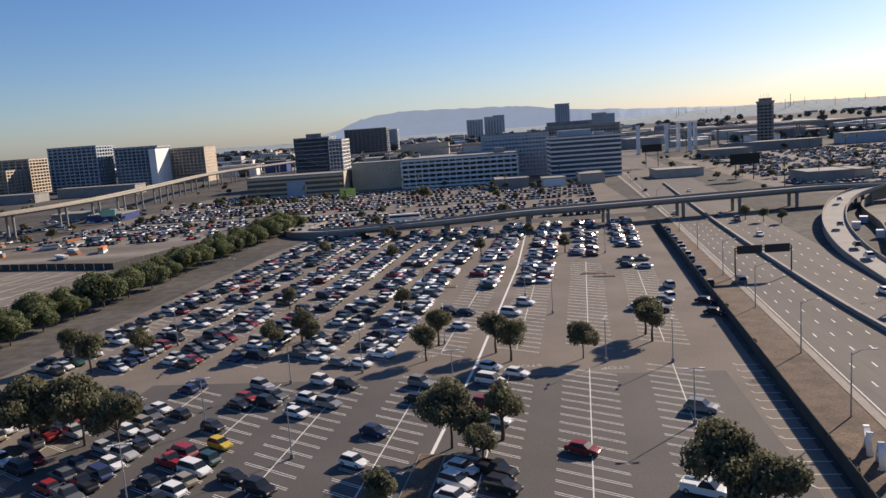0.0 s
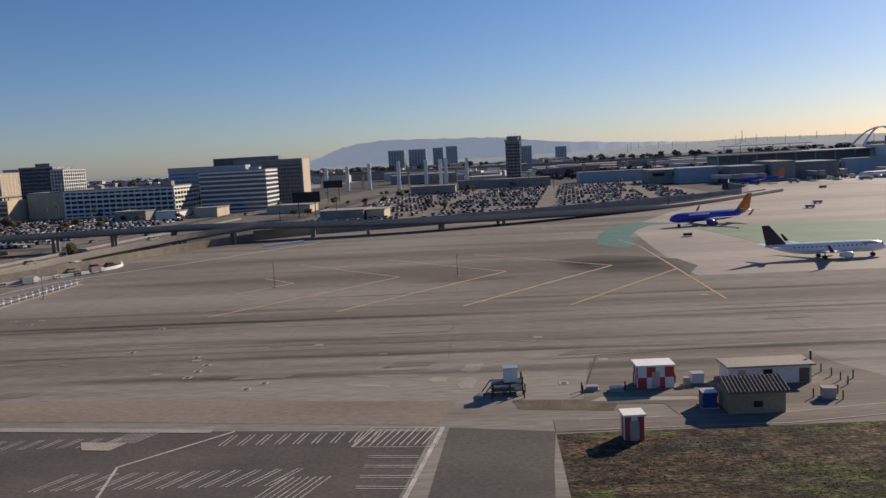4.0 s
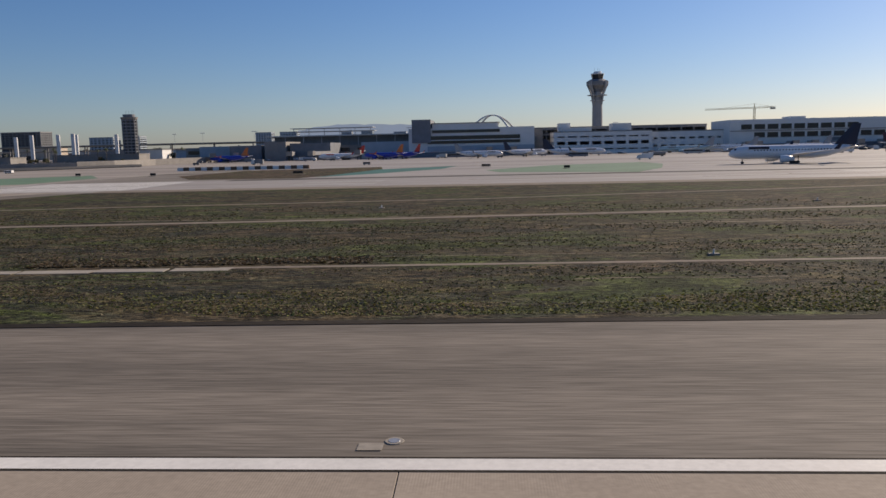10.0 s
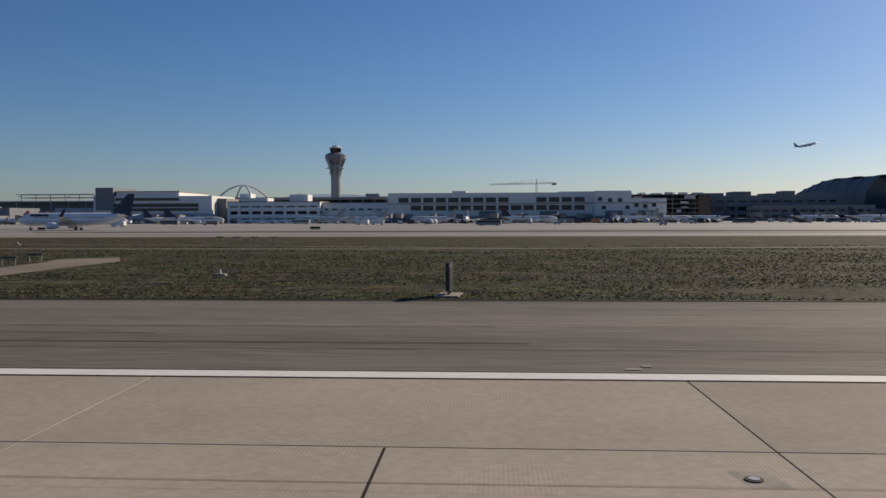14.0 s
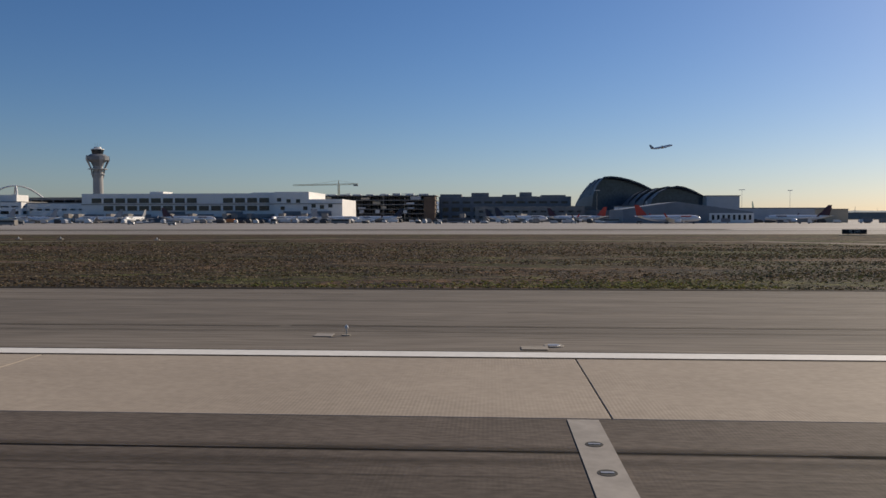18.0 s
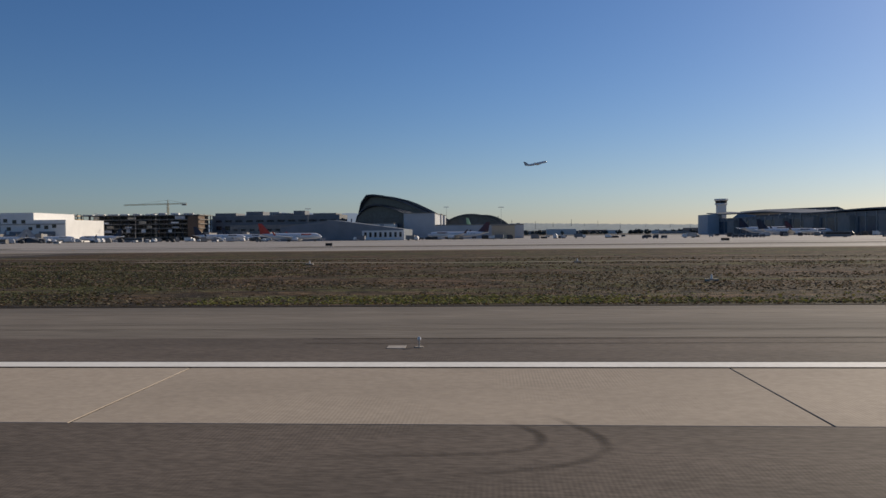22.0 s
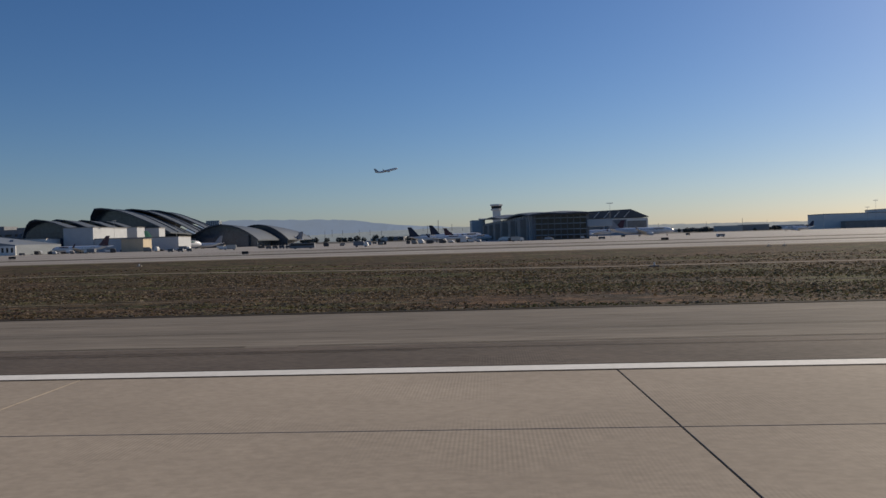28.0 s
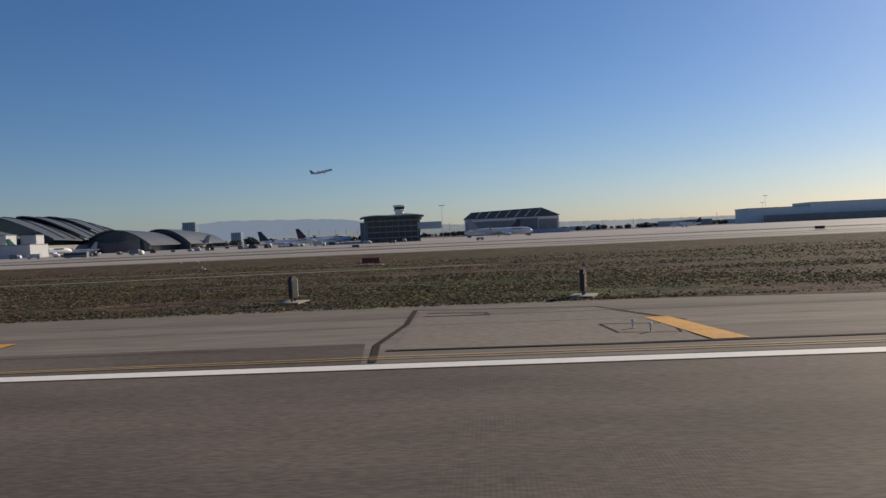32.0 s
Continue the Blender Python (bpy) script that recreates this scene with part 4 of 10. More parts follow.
rubber("apron_soot", runs, 0.058, RUB_A, "long sooty streaks and dark jet-blast stains on the apron")

# crossing taxiway at mid-runway
FORK_L = curve_pts([(1434.7, 46), (1433.2, 36.5), (1431.6, 30.1), (1428.3, 23.2), (1425.8, 19.4), (1422.9, 15.7), (1418.7, 11.9), (1412, 7.5), (1400, 3)], 6)
FORK_R = curve_pts([(1434.7, 46), (1436, 39), (1437.4, 33.2), (1439.4, 28.6), (1442.6, 22.4), (1447.5, 16.9), (1454, 12), (1466, 6)], 6)
lines("exit_centre_line", [([(1434.7, 46), (1434.2, 81), (1432.8, 130), (1430.5, 225)], 0.34), (FORK_L, 0.34), (FORK_R, 0.3)], 0.098, YELLOW_P, "yellow taxiway centre line forking onto the runway")
lines("exit_line_border", [(FORK_L, 0.72), (FORK_R, 0.62)], 0.092, SEAL, "black border of the forking centre line")
runs = []
for k in range(7):
    x = 1421.5 + 4.0 * k + rng.uniform(-0.6, 0.6)
    runs.append((dense([(x - 0.5, 25.5 + rng.uniform(0, 5)), (x, 45), (x, 70), (x - 0.4, 100), (x - 0.8, 150)]), rng.uniform(2.4, 4.4), rng.uniform(0.3, 0.6)))
for j in (0.8, 4.6):
    runs.append((dense([(1433 - j * 0.8, 72), (1430.5 - 1.3 * j, 44), (1423 - 1.8 * j, 32.5), (1404 - 2 * j, 25.6), (1380 - 2 * j, 24.4)]), rng.uniform(2, 3.4), rng.uniform(0.35, 0.6)))
    runs.append((dense([(1437 + j * 0.8, 72), (1439.5 + 1.3 * j, 44), (1447 + 1.8 * j, 32.5), (1466 + 2 * j, 25.6), (1490 + 2 * j, 24.4)]), rng.uniform(2, 3.4), rng.uniform(0.35, 0.6)))
rubber("exit_tyre_dust", runs, 0.0672, RUB_Y, "dark tyre dust fanning over the taxiway")
EDGE_L = curve_pts([(1386, 26.4), (1392, 28), (1401, 31.3), (1408.8, 34.6), (1412.3, 40.7), (1415, 48.4), (1418.2, 61), (1418.5, 77), (1417.5, 120), (1415.5, 186)], 6)
lines("exit_edge_line", [(EDGE_L, 0.16), ([(p.x + 0.45, p.y - 0.2) for p in EDGE_L], 0.16), (curve_pts([(1500, 23.3), (1472, 33), (1458, 39.2), (1454.2, 43.6), (1451.2, 53.7), (1449.9, 74), (1449.8, 100), (1450.5, 150), (1451, 186)], 6), 0.34)], 0.085, WHITE_W, "pale taxiway edge line")
text_on_ground("24L-6R", 1424.5, 106, 5.0, WHITE_P, 0.1, False, RED_W, 8.2, fit=(7.3, 5.6))
text_on_ground("24L-6R", 1437.5, 106, 5.0, WHITE_P, 0.1, False, RED_W, 8.2, fit=(7.3, 5.6))
for p in ([(1373.7, 23.2), (1374.6, 23.2), (1374.9, 30.9), (1373.9, 30.9)], [(1406.3, 43.6), (1411, 40.9), (1411.2, 40.3), (1406.7, 43.0)],
          [(1388.6, 25.6), (1386.6, 27.6), (1384.6, 32.2), (1385.6, 32.4), (1387.6, 28.2), (1389.2, 26)], [(1496.3, 23.1), (1497.2, 23.1), (1496.9, 30.5), (1495.9, 30.5)], [(1481.6, 25.0), (1483.0, 24.8), (1484.8, 30.2), (1483.8, 30.4)],
          [(1459, 38.6), (1460, 39.2), (1463, 36), (1462.2, 35.6)], [(1961.6, 32.3), (1962.6, 32.4), (1963.7, 25.7), (1962.5, 25.6)], [(1935.6, 23.6), (1936.5, 23.6), (1936.0, 31.2), (1935.0, 31.2)]):
    sheet("yellow_shoulder_bar", p, 0.075, YELLOW_P, "bright yellow bar painted on the runway shoulder", "marking")
for x0, x1, y in ((1411.4, 1416.8, 54.3), (1412.5, 1418.1, 70), (1411, 1417.5, 92), (1410, 1417, 118), (1406, 1407.2, 36.9), (1450.2, 1455.2, 69.5), (1452, 1456, 53), (1450, 1457, 96), (1450.4, 1456, 112), (1451, 1456, 140)):
    sheet("taxiway_shoulder_bar", rect(x0, x1, y - 0.4, y + 0.4), 0.08, WHITE_W, "pale bar across the taxiway shoulder", "marking")
lines("red_line", [([(1936.4, 23.75), (1952, 24.3), (2300, 24.8)], 0.1), ([(1936.4, 23.55), (1952, 23.9), (2300, 24.2)], 0.1), ([(1486, 24.2), (1495, 24.2)], 0.14)], 0.075, YELLOW_W, "thin orange line beside the runway edge")

# bare dark soil along the mown edge of the shoulder
SOIL_DK = mat("dark_damp_soil", (0.04, 0.033, 0.026), 0.95, 0, 0.5, 0.3, 5.0, 0.4, (0.3, 1, 1), spec=0.1)
lines("grass_edge_soil", [([(700, 40.55), (760, 41.35), (900, 42.55), (1130, 42.95), (1382, 43.1)], 0.9), ([(1500, 41.0), (1700, 40.8), (1850, 40.8), (1902, 41.3), (1928, 42)], 0.9)], 0.064, SOIL_DK, "strip of dark soil along the shoulder edge", "soil")

# concrete strips and paths in the grass
bm = bmesh.new()
x = 667.0
while x < 748:
    w = rng.uniform(1.8, 6.5)
    yc = 57.4 + 3.2 * (x - 667) / 81
    prism(bm, [(x, yc - 0.8), (x + w - rng.uniform(0.1, 0.35), yc - 0.75 + rng.uniform(-0.1, 0.1)), (x + w - rng.uniform(0.1, 0.5), yc + 0.75), (x - 0.05, yc + 0.8)], 0.03, 0.08 + rng.uniform(0, 0.03))
    x += w
tagged(new("drain_strip", as_mesh("drain_strip", bm, CONC_PALE)), "broken concrete drainage strip across the grass", "drain strip", "", "structure")
PATHS = [([(664, 94.6), (668, 95.2), (697, 98.3), (752, 101.4), (826, 109), (960, 114), (1036, 111), (1236, 126), (1285, 144), (1302, 138.7), (1327, 134.2), (1353.6, 127), (1368, 119), (1371, 110)], 2.0), ([(668, 122), (674.5, 127.7), (705, 131.6), (770, 137.3), (839, 153), (870, 160)], 1.4),
         ([(750, 61.2), (802, 61.9), (886, 63), (909, 65), (917, 70), (924.6, 76.4), (930, 92), (935.6, 112), (968, 114)], 0.9), ([(1500, 113), (1546, 101.4), (1583, 104), (1643, 99.5), (1701, 95), (1784, 104), (1841, 88.4), (1894, 86.7), (1955, 92)], 1.6),
         ([(1583, 111), (1643, 99.5), (1655, 103), (1701, 93.7)], 1.0), ([(1886, 106), (1940, 95.5)], 0.9), ([(890, 152), (925, 140), (960, 136), (1060, 112)], 1.0), ([(1500, 122), (1700, 122)], 0.8), ([(1371, 125), (1388, 134.8), (1404, 141)], 1.4), ([(1337.4, 159.5), (1346.8, 159.8)], 2.0), ([(1458, 139), (1482, 129.4), (1500, 122)], 1.4), ([(1150, 75), (1190, 76), (1230, 92)], 1.6)]
lines("grass_path", PATHS, 0.075, ROAD_TAN, "pale concrete path across the grass", "path")
TRACKS = [([(1356, 131), (1371.8, 107), (1382.5, 91), (1390, 77), (1395.1, 65.6), (1399, 57.9), (1403.5, 50)], 2.4), ([(664, 57.4), (748, 60.6)], 1.8), ([(1008, 50), (1008, 86)], 7.0), ([(928, 80), (929, 146)], 4.5)]
DRY = mat("dry_stubble", (0.21, 0.175, 0.125), 0.95, 0, 0.5, 0.3, 3.0, 0.3, (0.3, 1, 1), (0.11, 0.092, 0.068), (0.42, 0.56), spec=0.1)
runs = []
for k in range(130):
    x = rng.uniform(700, 1385) if k < 75 else rng.uniform(1500, 1940)
    y = rng.choice([50, 53, 66, 68, 75, 92, 104, 119, 121, 137, 150]) + rng.uniform(-1.5, 1.5)
    L = rng.uniform(5, 34)
    if not (1330 < x + L and x < 1410):
        runs.append(([(x + L * j / 4, y + rng.uniform(-0.25, 0.25)) for j in range(5)], rng.uniform(0.25, 0.5) * y / 60))
lines("dry_grass_strips", runs, 0.061, DRY, "thin pale strips of dry stubble in the grass", "grass")
lines("dirt_track", TRACKS[:1], 0.072, ROAD_TAN, "bare dirt track across the grass", "path")
sheet("gravel_patch", [(1003, 84), (1005, 78), (1006, 62), (1007, 50), (1012, 54), (1012, 80), (1008, 88)], 0.075, ROAD_TAN, "pale gravel patch in the grass", "path")

sheet("gravel_patch", [(1396.2, 64), (1399.8, 68.1), (1403.6, 63.2), (1407.3, 57.9), (1406.2, 53.8), (1404.6, 49.6), (1402, 50.4), (1398, 58)], 0.073, ROAD_TAN, "pale broken concrete and gravel by the taxiway", "path")
sheet("gravel_patch", [(930.3, 145.7), (931.1, 127.9), (930.6, 87.5), (928.2, 79.4), (924.8, 77.1), (926.5, 89.3), (927, 120)], 0.074, ROAD_TAN, "pale gravel strip beside the equipment huts", "path")

# staff lot stall lines: doubled hairpin lines in two slanted rows, hatching at the ends
runs = []


def hairpin(x, y, dx, dy, w=0.55):
    runs.append(([(x, y), (x + dx, y + dy), (x + dx + w, y + dy - 0.05), (x + w, y - 0.05)], 0.13))


for k in range(9):
    hairpin(330.6 + k * 2.15, 84.6, 0.55, 3.4)
for k in range(12):
    hairpin(315 + k * 2.2, 73.2, 2.4, 4.2)
for k in range(8):
    hairpin(299 + k * 2.4, 85.2, 1.2, 3.0)
for k in range(10):
    runs.append(([(346.4 + k * 0.85, 83.2), (347.9 + k * 0.85, 88.6)], 0.15))
runs += [([(346.2, 83.1), (355.6, 82.5), (356.2, 88.5), (347.6, 89.3), (346.2, 83.1)], 0.15), ([(323.6, 69), (321.4, 79), (330.9, 89.3)], 0.35), ([(353.4, 68), (356, 88.8)], 0.5)]
for k in range(4):
    runs.append(([(348.5, 80.4 - 2.6 * k), (354, 80 - 2.6 * k)], 0.13))
    runs.append(([(348.5, 79.9 - 2.6 * k), (354, 79.5 - 2.6 * k)], 0.13))
for k in range(7):
    runs.append(([(338.6 + k * 0.75, 69), (341 + k * 0.75, 75.2)], 0.13))
    runs.append(([(316.4 + k * 0.55, 86.6 - 0.05 * k), (318.6 + k * 0.55, 91 - 0.05 * k)], 0.13))
lines("staff_lot_lines", runs, 0.08, WHITE_W, "white stall lines and hatching of the staff lot", "marking")
sheet("lot_kerb", [(265, 96.5), (300, 93), (328, 90.2), (328, 89), (300, 91.6), (265, 95.2)], 0.1, CONC_PALE, "pale concrete kerb of the staff lot", "kerb")
sheet("lot_kerb", [(313, 87), (319, 86.4), (318, 84), (314.5, 84.4)], 0.1, CONC_PALE, "pale concrete pad in the staff lot", "kerb")
# manholes and light pads on the apron
MANHOLE_PAD = plain("pale_manhole_collar", (0.4, 0.37, 0.32), 0.85)
for x, y in ((311.8, 126.8), (315.6, 121.4), (315.5, 117.7), (315.3, 114.1), (326.7, 107), (328.5, 109.7), (295.1, 151.8), (298.2, 132), (240.4, 125), (240.6, 116.4), (240.6, 112.3), (255, 165.8), (261.4, 161.4), (246, 162.5), (228.1, 112.4), (371.6, 104.9), (274.5, 99.4)):
    root = thing("manhole", x, y, 0.06, 0, "square pale manhole collar with a dark round cover", "manhole", "apron manholes", "structure")
    bm = bmesh.new()
    obx(bm, 0, 0, 0, 1.25, 1.25, 0.02)
    part("collar", bm, MANHOLE_PAD, root)
    bm = bmesh.new()
    cyl(bm, 0, 0, 0.02, 0.035, 0.42, 0.42, 10)
    part("cover", bm, STEEL_DK, root)
for k in range(24):
    x, y = rng.uniform(260, 600), rng.choice([108, 116, 124, 132, 147, 165, 180])
    sheet("utility_pad", rect(x, x + 1.5, y, y + 1.2), 0.07 + 0.0004 * (k % 60), CONC_PALE if k % 3 else ASPH_OLD, "small square utility cover in the apron", "cover")
for x, y, a in ((322, 112, 9), (345, 116, 7), (288, 106, 6), (372, 120, 10), (384, 108, 5), (410, 140, 8)):
    sheet("tar_patch", [(x, y), (x + a, y + 0.5), (x + a * 1.2, y + 2.5), (x + a * 0.3, y + 3)], 0.06, ASPH_OLD, "brown tar patch on the apron", "patch")


# ---- cars ----
def car_body(bm, L, W, H, hood, cab0, cab1, zb=0.28, mi=0, open_bed=False):
    """Lower hull with rounded ends, and a roof panel over the windows."""
    zs = [(-L / 2, 0.42, 0.72, 0.80), (-L / 2 + 0.25, zb, hood - 0.02, 0.95), (cab0, zb, hood, 1.0), (cab1, zb, hood + 0.02, 1.0), (L / 2 - 0.7, zb, hood - 0.06, 0.98), (L / 2 - 0.12, zb + 0.05, hood - 0.22, 0.9), (L / 2, 0.42, 0.62, 0.8)]
    rings = []
    for x, z0, z1, k in zs:
        w = W / 2 * k
        rings.append([(x, -w, z0), (x, -w, z1 - 0.12), (x, -w * 0.86, z1), (x, w * 0.86, z1), (x, w, z1 - 0.12), (x, w, z0)])
    loft(bm, rings, mi)
    w = W / 2 * 0.8
    c0, c1 = cab0 + 0.45, cab1 - 0.75
    loft(bm, [[(x, -w, H - 0.07), (x, -w * 0.9, H), (x, w * 0.9, H), (x, w, H - 0.07)] for x in (c0 - 0.05, (c0 + c1) / 2, c1 + 0.05)], mi)


def car_glass(bm, L, W, H, hood, cab0, cab1, mi=0):
    w0, w1 = W / 2 * 0.93, W / 2 * 0.79
    c0, c1 = cab0 + 0.45, cab1 - 0.75
    loft(bm, [[(cab0, -w0, hood - 0.03), (cab1, -w0, hood - 0.03), (cab1, w0, hood - 0.03), (cab0, w0, hood - 0.03)], [(c0, -w1, H - 0.05), (c1, -w1, H - 0.05), (c1, w1, H - 0.05), (c0, w1, H - 0.05)]], mi)


def wheel_mesh():
    bm = bmesh.new()
    for r, w, mi in ((0.33, 0.2, 0), (0.2, 0.22, 1)):
        loft(bm, [[(r * math.cos(2 * math.pi * k / 12), y, r * math.sin(2 * math.pi * k / 12)) for k in range(12)] for y in (-w / 2, w / 2)], mi)
    return as_mesh("wheel", bm, [RUBBER, METAL])


WHEEL = wheel_mesh()
HEADLAMP = mat("headlamp_glass", (0.7, 0.7, 0.68), 0.15)
CAR_KINDS = {"sedan": (4.7, 1.82, 1.43, 0.92, -1.75, 1.15), "hatchback": (4.1, 1.76, 1.5, 0.95, -1.85, 1.0), "suv": (4.75, 1.92, 1.74, 1.05, -2.1, 1.05), "minivan": (5.1, 1.98, 1.78, 1.05, -2.35, 1.6), "pickup": (5.6, 1.98, 1.84, 1.08, -0.75, 1.35)}


def make_car(kind, label, paint=None, x=0, y=0, rz=0):
    L, W, H, hood, c0, c1 = CAR_KINDS[kind]
    root = thing("car" if kind != "pickup" else "pickup_truck", x, y, 0.06, rz, label, "car", "parked cars")
    bm = bmesh.new()
    car_body(bm, L, W, H, hood, c0, c1)
    if kind == "pickup":
        bx(bm, -L / 2 + 0.12, -0.8, -W / 2 * 0.96, -W / 2 * 0.86, hood - 0.05, hood + 0.22)
        bx(bm, -L / 2 + 0.12, -0.8, W / 2 * 0.86, W / 2 * 0.96, hood - 0.05, hood + 0.22)
        bx(bm, -L / 2 + 0.1, -L / 2 + 0.2, -W / 2 * 0.9, W / 2 * 0.9, hood - 0.05, hood + 0.22)
    part("body", bm, paint or CAR_PAINT, root)
    bm = bmesh.new()
    car_glass(bm, L, W, H, hood, c0, c1)
    part("glazing", bm, GLASS, root, "dark tinted windows")
    for sx in (-L / 2 + 0.85, L / 2 - 0.9):
        for sy in (-1, 1):
            w = part("wheel", WHEEL, None, root)
            w.location = (sx * S, sy * (W / 2 - 0.1) * S, 0.33 * S)
    for sy in (-1, 1):
        bm = bmesh.new()
        obx(bm, L / 2 - 0.09, sy * W * 0.34, 0.62, 0.16, 0.36, 0.14)
        part("headlight", bm, HEADLAMP, root)
    return root


LOT_SLOPE = 0.123
RIB = math.degrees(math.atan2(-5.4, 8.2))
KINDS = ["sedan", "sedan", "suv", "hatchback", "suv", "minivan", "pickup", "sedan"]
protos = {k: make_car(k, {"sedan": "parked sedan car on the asphalt lot", "hatchback": "parked small hatchback car on the asphalt lot", "suv": "parked tall sport utility car on the asphalt lot", "minivan": "parked minivan on the asphalt lot", "pickup": "parked pickup truck on the asphalt lot"}[k]) for k in CAR_KINDS}
proto_used = {k: False for k in protos}


def place_car(kind, x, y, rz):
    if not proto_used[kind]:
        proto_used[kind] = True
        put(protos[kind], x, y, 0.06, rz)
    else:
        copy_thing(protos[kind], at(x, y, 0.06, rz))


# stall rows: x at y = 100, first and last y, share of stalls taken near and far
sheet("parking_lot", [(-16, -60), (-8, 60), (16, 285), (24, 330), (163, 330), (136.5, 90), (118, -60)], 0.03, ASPH_LOT, "worn grey asphalt parking lot with white stall lines", "parking lot")
sheet("lot_patch", [(30, 30), (36, 133), (135, 125), (129, 30)], 0.034, mat("newer_asphalt", (0.09, 0.082, 0.076), 0.85, 0, 0.2, 0.06, 3.0, 0.15), "darker newer asphalt of the lot", "pavement")
ROWS_X = [(4.5, 0.55, 0.6), (17.5, 0.6, 0.62), (30.5, 0.62, 0.66), (43.5, 0.62, 0.68), (56.5, 0.52, 0.7), (68.6, 0.3, 0.72), (82.2, 0.1, 0.75), (96.5, 0.62, 0.75), (110, 0.04, 0.42), (124, 0.05, 0.4)]
spots, stall_runs = [], []
for ri, (xa, near_p, far_p) in enumerate(ROWS_X):
    b = 64.0
    while b < 322:
        cross = 131 < b < 143 or (231 < b < 240 and ri > 3)
        xc = xa + LOT_SLOPE * (b - 100)
        if not cross:
            for side in (-1, 1):
                cx, cy = xc + side * 2.55 * math.cos(radians(RIB)), b + side * 2.55 * math.sin(radians(RIB)) + 1.55
                if b < 131:
                    p = near_p
                elif b < 200:
                    p = 0.5 * (near_p + far_p) * (0.75 if ri > 7 else 1.0)
                else:
                    p = far_p if ri < 8 or b > 215 else far_p * 0.5
                if ri == 8 and 143 < b < 232:
                    p = 0.02
                if ri == 9 and 143 < b < 205:
                    p = 0.25 if b < 160 else 0.0
                if ri == 9 and b > 262:
                    p = 0.85
                if (ri > 4 and b < 131) or (ri > 5 and 143 < b < 200):
                    p = 0.0
                if ri in (4, 5) and 143 < b < 200:
                    p = 0.5
                if rng.random() < p:
                    spots.append((cx, cy, RIB + (180 if rng.random() < 0.5 else 0) + rng.uniform(-3, 3)))
            dx, dy = 4.9 * math.cos(radians(RIB)), 4.9 * math.sin(radians(RIB))
            if b < 235:
                for o in (-0.24, 0.24):
                    stall_runs.append(([(xc - dx, b - dy + o), (xc + dx, b + dy + o)], 0.11))
        b += 3.05
    stall_runs.append(([(xa + LOT_SLOPE * -36, 64), (xa + LOT_SLOPE * 30, 130)], 0.16))
    stall_runs.append(([(xa + LOT_SLOPE * 44, 144), (xa + LOT_SLOPE * 132, 232)], 0.16))
for k in range(14):
    b = 84 + 3.4 * k
    x = 136.4 + 0.118 * (b - 82)
    stall_runs.append(([(x - 4.2, b - 0.6), (x - 0.6, b - 0.9)], 0.13))
    stall_runs.append(([(x - 4.2, b - 0.6), (x - 4.6, b + 0.4)], 0.13))
stall_runs.append(([(84.5, 60), (88.6, 96), (94.5, 137), (106, 232), (112, 300)], 0.5))
lines("stall_lines", stall_runs, 0.045, WHITE_P, "white angled stall lines on the asphalt lot", "marking")
for x, y in ((72, 143.5), (48, 146), (84.5, 142), (103.5, 133), (118, 129.5), (131, 160), (96, 160)):
    text_on_ground("STOP" if x < 130 else "EXIT", x, y, 2.0, WHITE_W, 0.05, x > 90, name="lot_text")

